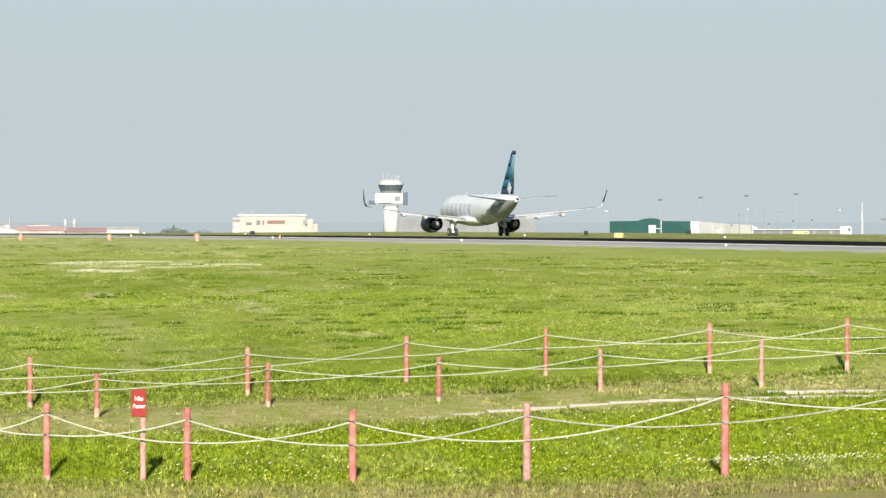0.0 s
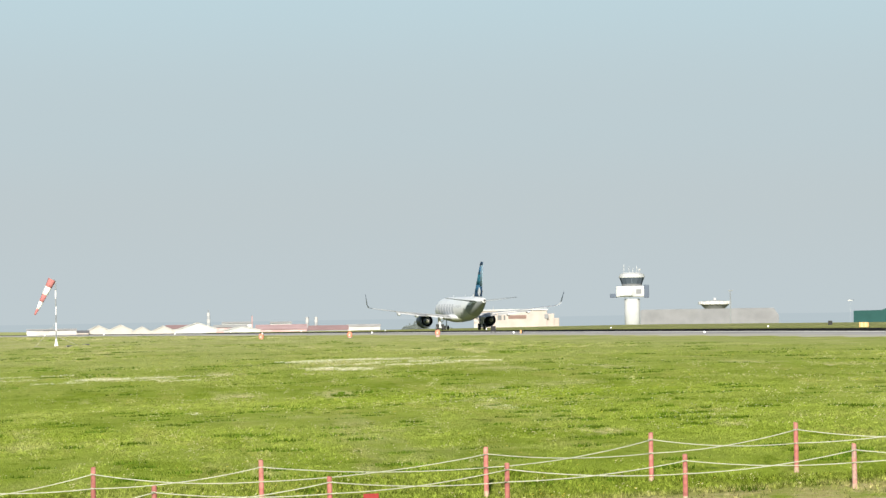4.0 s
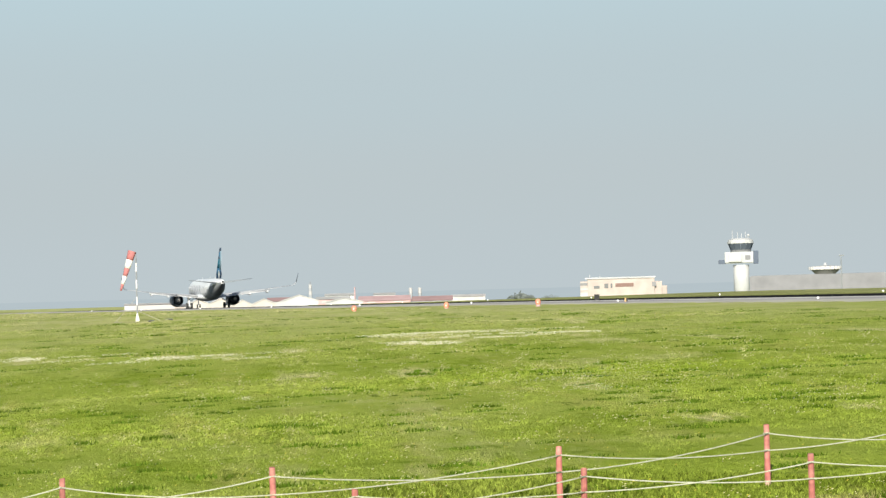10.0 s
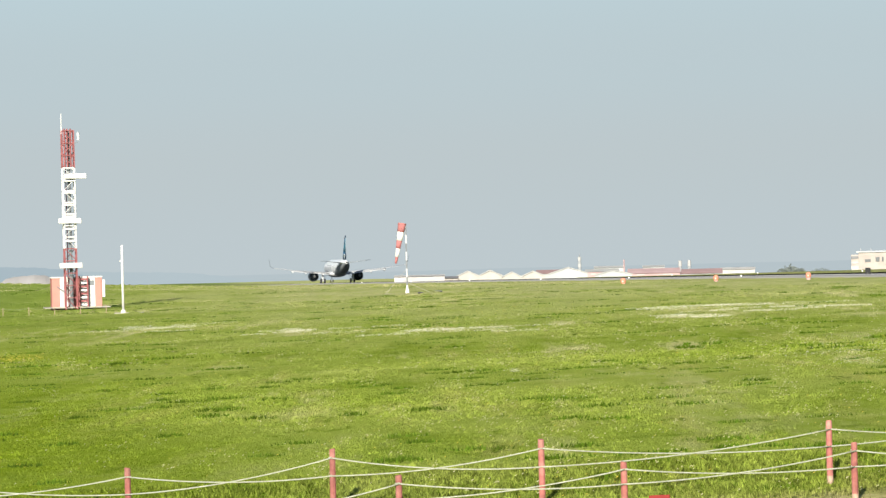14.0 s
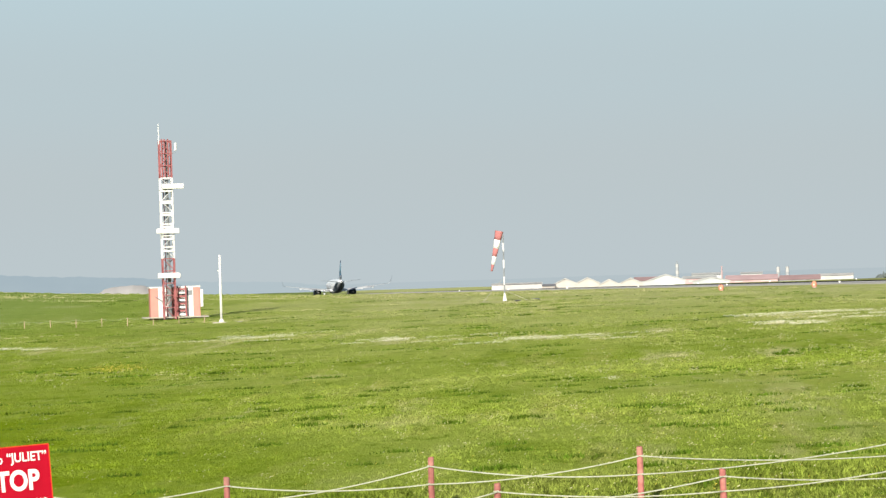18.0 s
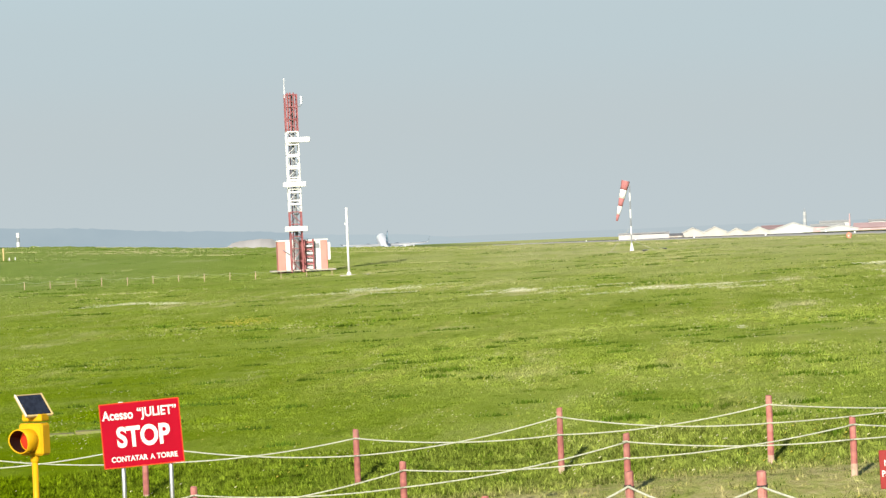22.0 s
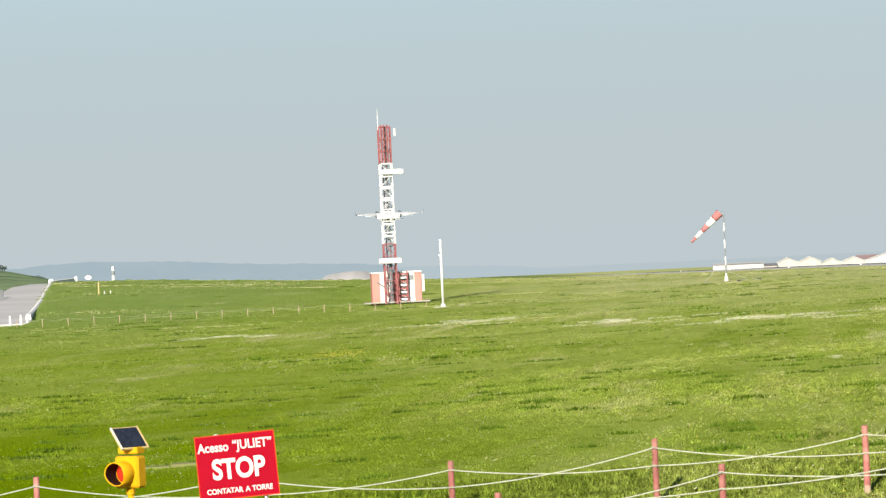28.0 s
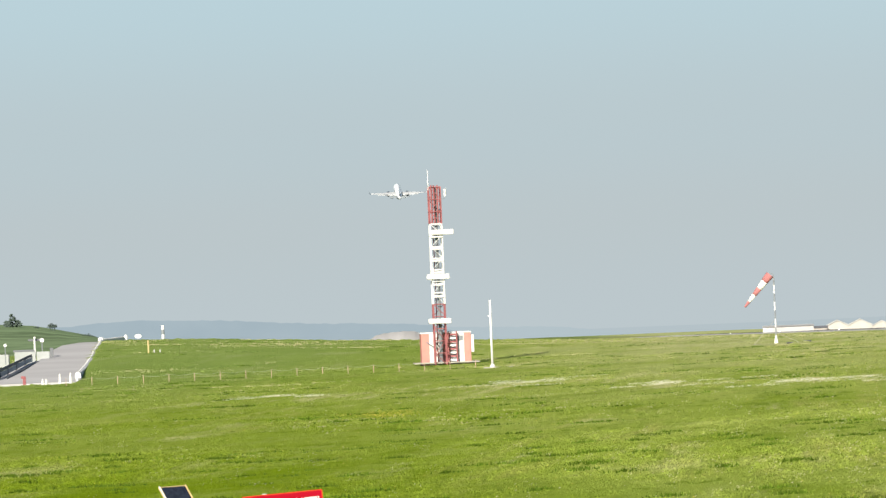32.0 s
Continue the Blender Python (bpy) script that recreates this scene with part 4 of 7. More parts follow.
def orange_markers():
    src = None
    for az, el in ((2.02, -0.455), (3.54, -0.445), (5.05, -0.435)):
        r = 352.0
        x, y = bearing(az, r)
        m = Matrix.Translation((x, y, EYE + r * math.tan(radians(el)) - 0.13))
        if src is None:
            src = thing("orange_marker", "orange and white marker cone standing in the grass", "marker", m, "orange markers")
            bm = B()
            tube(bm, [(0, 0, -0.3), (0, 0, 0.12)], [0.24, 0.22], 10)
            part("base", bm, FAR_ROOF_P, src, "faded pink base")
            bm = B()
            tube(bm, [(0, 0, 0.11), (0, 0, 0.36), (0, 0, 0.58), (0, 0, 0.70)], [0.20, 0.28, 0.24, 0.08], 12)
            part("body", bm, ORANGE, src)
            bm = B()
            box(bm, (-0.06, -0.26, 0.34), (0.13, 0.08, 0.13), 0.03)
            part("reflector", bm, WHITE, src, "white reflector plate")
        else:
            copy_thing(src, m)


orange_markers()


def sign_boxes():
    for s_az, r, zz, w, h, mats, label in ((11.73, 502.7, -3.28, 0.63, 0.69, (BLACK_BOX,), "small black box sign beside the runway"), (13.48, 494.2, -3.08, 0.74, 0.68, (BLACK_BOX,), "small black box sign beside the runway"),
                                           (12.32, 411.7, -2.97, 1.14, 0.60, (STRIPE, FAR_YELLOW, STRIPE, FAR_YELLOW, STRIPE), "low orange and white striped barrier beside the runway"), (6.02, 400, -2.75, 0.6, 0.68, (BLACK_BOX,), "small black box sign beside the runway"), (6.50, 384, -2.88, 0.36, 0.4, (STRIPE, BLACK_BOX), "small orange and black marker beside the runway")):
        x, y = bearing(s_az, r)
        ob = thing("runway_sign" if len(mats) == 1 else "striped_barrier", label, "sign" if len(mats) == 1 else "barrier", pose(x, y, zz + EYE, 0, 0, -s_az))
        for k, mat in enumerate(mats):
            bm = B()
            box(bm, (w * ((k + 0.5) / len(mats) - 0.5), 0, h / 2), (w / len(mats) - 0.004, 0.3, h), 0.02)
            part("panel", bm, mat, ob)
        for sx in (-0.35, 0.35):
            bm = B()
            tube(bm, [(sx * w, 0, -0.5), (sx * w, 0, 0.02)], 0.03, 5)
            part("leg", bm, BLACK_BOX, ob)


sign_boxes()


def ground_boxes():
    """Two low dark covers in the grass by the windsock."""
    for az, r, w in ((-1.313, 306, 0.85), (-1.025, 314, 1.05)):
        x, y = bearing(az, r)
        ob = thing("ground_box", "low dark cover box in the grass by the windsock", "box", pose(x, y, on_land(x, y), 0, 0, 8), "dark ground boxes")
        bm = B()
        box(bm, (0, 0, 0.02), (w * 0.62, 0.4, 0.16), 0.03)
        part("box", bm, BLACK_BOX, ob)
        bm = B()
        box(bm, (0, 0, 0.115), (w * 0.62 + 0.05, 0.45, 0.03), 0.01)
        part("lid", bm, HUT_GREY, ob)


ground_boxes()


# ---- far buildings ----
def place_far(az, r, el):
    x, y = bearing(az, r)
    return x, y, EYE + r * math.tan(radians(el))


def px(r):
    """Metres across one minute-of-arc-like step (0.0093 degrees) at a range."""
    return r * 0.0001623


def control_tower():
    r = 1100.0
    x, y, z = place_far(8.40, r, -0.30)
    u = px(r)
    ob = thing("control_tower", "white airport control tower with a dark glazed cab", "control tower", pose(x, y, z - 4, 0, 0, -8.4))
    b0 = 4.0
    bm = B()
    tube(bm, [(0, 0, 0), (0, 0, b0 + 45 * u)], 13.6 * u, 20)
    part("shaft", bm, FAR_WHITE, ob, smooth=True)
    bm = B()
    box(bm, (-0.5 * u, 0, b0 + 58 * u), (56 * u, 40 * u, 20 * u), 0.3)
    deck = part("deck", bm, FAR_WHITE, ob)
    bm = B()
    box(bm, (-33 * u, -6 * u, b0 + 51 * u), (13 * u, 20 * u, 7 * u), 0.1)
    part("balcony", bm, SCREEN_BLUE, deck)
    bm = B()
    box(bm, (26 * u, -8 * u, b0 + 58 * u), (9 * u, 28 * u, 23 * u), 0.1)
    part("side_screen", bm, SCREEN_BLUE, deck, "blue-grey side screen")
    bm = B()
    box(bm, (12 * u, -20.5 * u, b0 + 58 * u), (9 * u, 1.2 * u, 8 * u), 0.03)
    part("deck_window", bm, FAR_ROOF_G, deck)
    bm = B()
    box(bm, (-10 * u, -21.5 * u, b0 + 57 * u), (24 * u, 3 * u, 14 * u), 0.15)
    part("lower_balcony", bm, FAR_WHITE, deck)
    bm = B()
    tube(bm, [(0, 0, b0 + 68 * u), (0, 0, b0 + 73 * u)], 18 * u, 16)
    part("neck", bm, FAR_DARK, ob)
    n = 12
    for k in range(n):
        a0, a1 = 6.28318 * k / n, 6.28318 * (k + 1) / n
        bm = B()
        lo, hi = 18.5 * u, 22.5 * u
        z0, z1 = b0 + 72 * u, b0 + 83 * u
        ring = [((f - 0.0) * math.cos(a), (f - 0.0) * math.sin(a), zz) for f, zz, a in ((lo, z0, a0 + 0.01), (lo, z0, a1 - 0.01), (hi, z1, a1 - 0.01), (hi, z1, a0 + 0.01))]
        inn = [(p[0] * 0.96, p[1] * 0.96, p[2]) for p in ring]
        loft(bm, [ring, inn])
        part("cab_pane", bm, FAR_GLASS, ob, "dark sloping cab window")
    bm = B()
    tube(bm, [(0, 0, b0 + 83 * u), (0, 0, b0 + 85.5 * u)], [23.5 * u, 23.5 * u], 16)
    part("roof_edge", bm, FAR_WHITE, ob)
    bm = B()
    tube(bm, [(0, 0, b0 + 85.6 * u), (0, 0, b0 + 89 * u), (0, 0, b0 + 92 * u)], [22.5 * u, 21.5 * u, 15 * u], 16)
    part("roof", bm, FAR_WHITE, ob)
    for sx, hh in ((-14, 15), (-5, 12), (2, 9), (9, 12), (13, 6)):
        bm = B()
        tube(bm, [(sx * u, 0, b0 + 90 * u), (sx * u, 0, b0 + (91 + hh) * u)], 0.5 * u, 5)
        part("roof_antenna", bm, FAR_WHITE, ob)
    bm = B()
    bmesh.ops.create_icosphere(bm, subdivisions=2, radius=2.2 * u, matrix=Matrix.Translation((14 * u, 0, b0 + 97 * u)))
    part("radome", bm, FAR_WHITE, ob)


control_tower()


def cream_block():
    r = 1000.0
    x, y, z = place_far(6.45, r, -0.31)
    u = px(r)
    ob = thing("cream_building", "low cream office block with dark windows and a stepped end", "building", pose(x, y, z - 3, 0, 0, -6))
    b0 = 3.0
    bm = B()
    box(bm, (-3 * u, 6 * u, (b0 + 28 * u) / 2), (118 * u, 60 * u, b0 + 28 * u), 0.1)
    wall = part("wall", bm, FAR_CREAM, ob)
    bm = B()
    box(bm, (-68 * u, 6 * u, (b0 + 25 * u) / 2), (14 * u, 50 * u, b0 + 25 * u), 0.1)
    part("end_wing", bm, FAR_CREAM, ob)
    for cz, h, mat in ((20, 4.5, FAR_ROOF_G), (11, 3.0, FAR_ROOF_W)):
        bm = B()
        box(bm, (-68.5 * u, -19.4 * u, b0 + cz * u), (12.6 * u, 1.4 * u, h * u))
        part("window_band", bm, mat, ob, "grey band of windows on the end wing")
    bm = B()
    box(bm, (-62 * u, -20.5 * u, (b0 + 5 * u) / 2), (26 * u, 4 * u, b0 + 5 * u), 0.05)
    part("plinth", bm, SHED_WHITE, ob, "white wall at the foot of the end wing")
    bm = B()
    box(bm, (62 * u, 6 * u, (b0 + 22 * u) / 2), (14 * u, 50 * u, b0 + 22 * u), 0.1)
    part("end_wing", bm, FAR_CREAM, ob)
    bm = B()
    box(bm, (73 * u, 6 * u, (b0 + 14 * u) / 2), (10 * u, 40 * u, b0 + 14 * u), 0.1)
    part("end_wing", bm, FAR_CREAM, ob)
    bm = B()
    box(bm, (-4 * u, 6 * u, b0 + 29.5 * u), (124 * u, 64 * u, 3 * u), 0.1)
    part("roof", bm, FAR_WHITE, ob)
    for cx, cz, w, h, mat in ((-46, 14, 10, 5, FAR_DARK), (-29, 16, 7, 8, FAR_DARK), (-20, 16, 3, 8, FAR_DARK), (3, 17, 32, 6, WINDOW_BROWN), (55, 17, 7, 8, FAR_ROOF_G)):
        bm = B()
        box(bm, (cx * u, -24.3 * u, b0 + cz * u), (w * u, 1.6 * u, h * u))
        part("window", bm, mat, ob)
    for sx in (-58, -40):
        bm = B()
        tube(bm, [(sx * u, 0, b0 + 28 * u), (sx * u, 0, b0 + 36 * u)], 0.6 * u, 5)
        part("roof_pipe", bm, FAR_WHITE, ob)


cream_block()


def long_grey_hangar():
    r = 1250.0
    u = px(r)
    x, y, z = place_far(9.68, r, -0.30)
    ob = thing("grey_shed", "low shed under a hazy grey roof", "shed", pose(x, y, z - 4, 0, 0, -10))
    b0 = 4.0
    w = 246 * u
    bm = B()
    prism(bm, [(-w / 2, 0), (w / 2, 0), (w / 2, b0 + 12 * u), (w / 2 - 9 * u, b0 + 25 * u), (-w / 2 + 4 * u, b0 + 25 * u), (-w / 2, b0 + 23 * u)], 40 * u)
    part("roof", bm, FAR_ROOF_G, ob)
    bm = B()
    box(bm, (0, -21 * u, (b0 + 6 * u) / 2), (w, 2 * u, b0 + 6 * u))
    part("front_wall", bm, FAR_ROOF_G, ob)
    x, y, z = place_far(9.77, r + 70, -0.07)
    u = px(r + 70)
    ob = thing("saucer_building", "pale saucer-shaped roof building above the shed", "building", pose(x, y, z - 8, 0, 0, -10))
    bm = B()
    tube(bm, [(0, 0, 0), (0, 0, 8)], 12 * u, 16)
    part("stem", bm, FAR_ROOF_G, ob)
    bm = B()
    tube(bm, [(0, 0, 8 - 3 * u), (0, 0, 8 + 8 * u)], [14 * u, 26 * u], 20)
    part("bowl", bm, FAR_ROOF_G, ob, "grey tapering underside")
    bm = B()
    tube(bm, [(0, 0, 8 + 8 * u), (0, 0, 8 + 13 * u), (0, 0, 8 + 15 * u)], [27.5 * u, 26.5 * u, 8 * u], 20)
    rim = part("rim", bm, FAR_ROOF_W, ob)
    for k in range(20):
        bm = B()
        a = 6.28318 * (k + 0.5) / 20
        box(bm, (28 * u, 0, 8 + 10.5 * u), (2.2 * u, 6.6 * u, 5.5 * u), 0.12)
        bmesh.ops.rotate(bm, verts=bm.verts[:], cent=(0, 0, 0), matrix=Matrix.Rotation(a, 3, "Z"))
        part("rim_panel", bm, ANNEXE_WHITE, rim)
    bm = B()
    bmesh.ops.create_icosphere(bm, subdivisions=2, radius=3 * u, matrix=Matrix.Translation((0, 0, 8 + 17 * u)))
    part("beacon", bm, FAR_WHITE, ob)


long_grey_hangar()


def shed_lamp():
    x, y, z = place_far(10.03, 1180.0, -0.33)
    ob = thing("street_lamp", "dark street lamp post in front of the grey shed", "street lamp", pose(x, y, z, 0, 0, -10))
    bm = B()
    tube(bm, [(0, 0, -3.0), (0, 0, 5.0), (0, 0, 11.4)], [0.26, 0.2, 0.14], 8)
    part("pole", bm, FAR_STEEL, ob)
    bm = B()
    box(bm, (0.1, 0, 11.5), (1.7, 0.5, 0.4), 0.08)
    part("lamp_head", bm, FAR_STEEL, ob)


shed_lamp()


def gabled_shed(az, r, base_el, w_deg, wall_h, peak_h, depth, wall_mat, roof_mat, label, name="gabled_shed", turn=0.0, doors=0):
    x, y, z = place_far(az, r, base_el)
    ob = thing(name, label, "building", pose(x, y, z - 2.5, 0, 0, -az + turn))
    w = r * radians(w_deg)
    b0 = 2.5
    bm = B()
    prism(bm, [(-w / 2, 0), (w / 2, 0), (w / 2, b0 + wall_h), (0, b0 + peak_h), (-w / 2, b0 + wall_h)], depth)
    part("wall", bm, wall_mat, ob)
    for sx in (-1, 1):
        bm = B()
        t = 0.18
        prism(bm, [(sx * (w / 2 + 0.25), b0 + wall_h - 0.05), (0, b0 + peak_h + 0.05), (0, b0 + peak_h + t + 0.05), (sx * (w / 2 + 0.25), b0 + wall_h + t)], depth + 0.5)
        part("roof_slope", bm, roof_mat, ob)
    for k in range(doors):
        bm = B()
        cx = w * ((k + 0.5) / doors - 0.5)
        box(bm, (cx, -depth / 2 - 0.04, b0 + wall_h * 0.4), (w / doors * 0.45, 0.1, wall_h * 0.7))
        part("door", bm, FAR_ROOF_W, ob)
    return ob


def long_shed(az0, az1, r, base_el, wall_h, roof_h, depth, wall_mat, roof_mat, label, name="long_shed"):
    """A shed seen along its eaves."""
    az = (az0 + az1) / 2
    x, y, z = place_far(az, r, base_el)
    ob = thing(name, label, "building", pose(x, y, z - 2.5, 0, 0, -az))
    w = r * radians(az1 - az0)
    b0 = 2.5
    bm = B()
    box(bm, (0, 0, (b0 + wall_h) / 2), (w, depth, b0 + wall_h))
    part("wall", bm, wall_mat, ob)
    bm = B()
    e = w / 2 + 0.2
    loft(bm, [[(-e, -depth / 2 - 0.3, b0 + wall_h), (e, -depth / 2 - 0.3, b0 + wall_h), (e * 0.985, 0, b0 + wall_h + roof_h), (-e * 0.97, 0, b0 + wall_h + roof_h)],
              [(-e, depth / 2 + 0.3, b0 + wall_h), (e, depth / 2 + 0.3, b0 + wall_h), (e * 0.985, 0.05, b0 + wall_h + roof_h), (-e * 0.97, 0.05, b0 + wall_h + roof_h)]])
    part("roof", bm, roof_mat, ob)
    n = max(2, int(w / 7))
    for k in range(n):
        bm = B()
        box(bm, (w * ((k + 0.5) / n - 0.5), -depth / 2 - 0.03, b0 + wall_h * 0.55), (w / n * 0.3, 0.08, wall_h * 0.35))
        part("window", bm, FAR_ROOF_W, ob)
    return ob


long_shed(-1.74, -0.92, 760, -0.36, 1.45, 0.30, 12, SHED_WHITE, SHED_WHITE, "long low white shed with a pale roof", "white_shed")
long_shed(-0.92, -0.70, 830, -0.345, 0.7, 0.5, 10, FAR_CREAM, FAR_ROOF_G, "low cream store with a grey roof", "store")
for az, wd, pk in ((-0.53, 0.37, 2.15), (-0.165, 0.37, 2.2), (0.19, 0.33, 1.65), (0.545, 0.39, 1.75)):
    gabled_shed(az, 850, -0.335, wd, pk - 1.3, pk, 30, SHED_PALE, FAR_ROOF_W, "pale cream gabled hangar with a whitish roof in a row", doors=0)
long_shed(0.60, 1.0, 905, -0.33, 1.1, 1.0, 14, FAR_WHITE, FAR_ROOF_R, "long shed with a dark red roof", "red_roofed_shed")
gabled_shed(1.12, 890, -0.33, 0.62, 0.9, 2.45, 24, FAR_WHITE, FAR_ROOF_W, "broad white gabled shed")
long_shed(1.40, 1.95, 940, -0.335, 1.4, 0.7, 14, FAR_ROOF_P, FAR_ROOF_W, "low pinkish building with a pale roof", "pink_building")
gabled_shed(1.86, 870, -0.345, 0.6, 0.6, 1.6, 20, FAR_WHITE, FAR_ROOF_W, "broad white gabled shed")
long_shed(2.10, 2.95, 930, -0.345, 0.8, 1.3, 14, FAR_ROOF_P, FAR_ROOF_P, "long shed with a hazy pink roof", "pink_roofed_shed")
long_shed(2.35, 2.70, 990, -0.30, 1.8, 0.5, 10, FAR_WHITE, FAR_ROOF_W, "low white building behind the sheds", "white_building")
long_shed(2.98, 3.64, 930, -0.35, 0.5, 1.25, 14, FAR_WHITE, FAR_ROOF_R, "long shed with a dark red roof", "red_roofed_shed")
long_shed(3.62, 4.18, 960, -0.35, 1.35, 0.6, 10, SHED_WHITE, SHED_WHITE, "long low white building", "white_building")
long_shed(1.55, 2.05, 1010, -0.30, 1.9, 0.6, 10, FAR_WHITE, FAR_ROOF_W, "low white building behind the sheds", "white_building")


def banded_chimney(az, r, base_el, top_el, wide, mats, label, name="beacon_mast"):
    x, y, z = place_far(az, r, base_el)
    h = r * math.tan(radians(top_el - base_el))
    ob = thing(name, label, "mast", pose(x, y, z))
    n = len(mats)
    for k, mat in enumerate(mats):
        bm = B()
        tube(bm, [(0, 0, h * k / n), (0, 0, h * (k + 1) / n - 0.01)], wide * (1 - 0.25 * k / n), 8)
        part("band", bm, mat, ob)
    return ob


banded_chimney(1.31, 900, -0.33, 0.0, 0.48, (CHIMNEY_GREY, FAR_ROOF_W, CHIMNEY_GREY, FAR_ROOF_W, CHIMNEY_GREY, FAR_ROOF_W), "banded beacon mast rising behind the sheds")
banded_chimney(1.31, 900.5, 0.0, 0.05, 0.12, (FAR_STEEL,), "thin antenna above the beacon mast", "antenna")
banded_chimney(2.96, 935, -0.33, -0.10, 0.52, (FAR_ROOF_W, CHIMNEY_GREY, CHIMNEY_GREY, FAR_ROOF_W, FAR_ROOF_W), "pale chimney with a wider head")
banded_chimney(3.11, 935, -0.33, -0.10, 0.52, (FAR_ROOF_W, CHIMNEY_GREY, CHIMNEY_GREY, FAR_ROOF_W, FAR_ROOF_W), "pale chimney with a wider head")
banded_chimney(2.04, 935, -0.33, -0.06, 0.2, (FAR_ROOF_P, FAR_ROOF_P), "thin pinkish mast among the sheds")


def clump(name, label, az, r, base_el, w, h, seed, mat=None, category="bush"):
    """A bush: short stems and a ragged crown of many small leaf clumps."""
    x, y, z = place_far(az, r, base_el)
    ob = thing(name, label, category, pose(x, y, z))
    rng = random.Random(seed)
    for k in range(3):
        bm = B()
        tube(bm, [(w * (k - 1) * 0.2, 0, -0.6), (w * (k - 1) * 0.25, 0, h * 0.5)], [0.12, 0.05], 5)
        part("stem", bm, mat or FAR_BUSH, ob)
    bm = B()
    for k in range(150):
        a, rad = rng.uniform(0, 6.283), math.sqrt(rng.random())
        px_, py_ = w / 2 * rad * math.cos(a), w / 2 * rad * math.sin(a) * 0.7
        top = h * (1 - 0.75 * rad ** 2) * (0.75 + 0.4 * math.sin(px_ * 2.1 + seed) ** 2)
        zz = rng.uniform(0.05, 1) * top
        rs = h * rng.uniform(0.06, 0.14)
        bmesh.ops.create_icosphere(bm, subdivisions=1, radius=rs, matrix=Matrix.Translation((px_, py_, zz)) @ Matrix.Rotation(a, 4, "Z") @ Matrix.Diagonal((1.5, 1, 0.7, 1)))
    part("crown", bm, mat or FAR_BUSH, ob)


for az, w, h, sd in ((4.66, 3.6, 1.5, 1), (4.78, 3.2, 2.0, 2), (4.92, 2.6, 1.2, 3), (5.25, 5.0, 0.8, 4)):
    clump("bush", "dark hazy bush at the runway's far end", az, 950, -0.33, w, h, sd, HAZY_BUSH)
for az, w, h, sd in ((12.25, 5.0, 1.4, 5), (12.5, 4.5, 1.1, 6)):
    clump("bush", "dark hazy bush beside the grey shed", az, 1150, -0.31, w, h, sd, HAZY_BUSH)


def green_hangar():
    x, y = 220.6, 975.3
    z = -6.2 + EYE
    ob = thing("green_hangar", "dark green hangar with a raised roof hump and white end wall", "hangar", pose(x, y, z - 3, 0, 0, -12.7))
    b0 = 3.0
    w, h = 23.6, 3.75
    bm = B()
    prism(bm, [(-w / 2, 0), (w / 2, 0), (w / 2, b0 + h), (w / 2 - 8.4, b0 + h + 0.1), (w / 2 - 9.4, b0 + h + 0.75), (w / 2 - 11.5, b0 + h + 0.95), (w / 2 - 13.8, b0 + h + 0.75), (w / 2 - 15.6, b0 + h + 0.1), (-w / 2, b0 + h)], 26, pose(0, 13, 0))
    part("cladding", bm, FAR_GREEN, ob)
    bm = B()
    box(bm, (0.6, -0.1, b0 + 1.35), (2.1, 0.3, 2.7))
    part("door", bm, FAR_WHITE, ob, "tall white door")
    bm = B()
    tube(bm, [(3.2, -0.4, b0 - 0.5), (3.2, -0.4, b0 + 3.9)], 0.16, 6)
    part("downpipe", bm, FAR_WHITE, ob)
    bm = B()
    box(bm, (2.4, -0.5, b0 + 1.7), (1.2, 0.2, 0.3))
    part("lamp_arm", bm, FAR_WHITE, ob)
    x2, y2 = 241.6, 991.5
    ob2 = thing("white_annexe", "long white annexe running back from the green hangar", "building", pose(x2, y2, z - 3, 0, 0, -12.7 + 2))
    bm = B()
    loft(bm, [[(-9.2, -14, 0), (-9.2, -14, b0 + 3.75), (-3.2, -14, b0 + 3.75), (-3.2, -14, 0)], [(9.6, 18, 0), (9.6, 18, b0 + 2.5), (15, 18, b0 + 2.5), (15, 18, 0)]])
    part("wall", bm, ANNEXE_WHITE, ob2)
    for k in range(5):
        bm = B()
        u = (k + 0.6) / 5.5
        box(bm, (-9.3 + 18.8 * u, -14.2 + 32 * u, b0 + 1.4 - 0.4 * u), (0.25, 0.5, 2.4 - 0.8 * u))
        part("pilaster", bm, FAR_WHITE, ob2)
    bm = B()
    box(bm, (13, 20, (b0 + 2.1) / 2), (6, 6, b0 + 2.1))
    part("lean_to", bm, FAR_WHITE, ob2)


green_hangar()


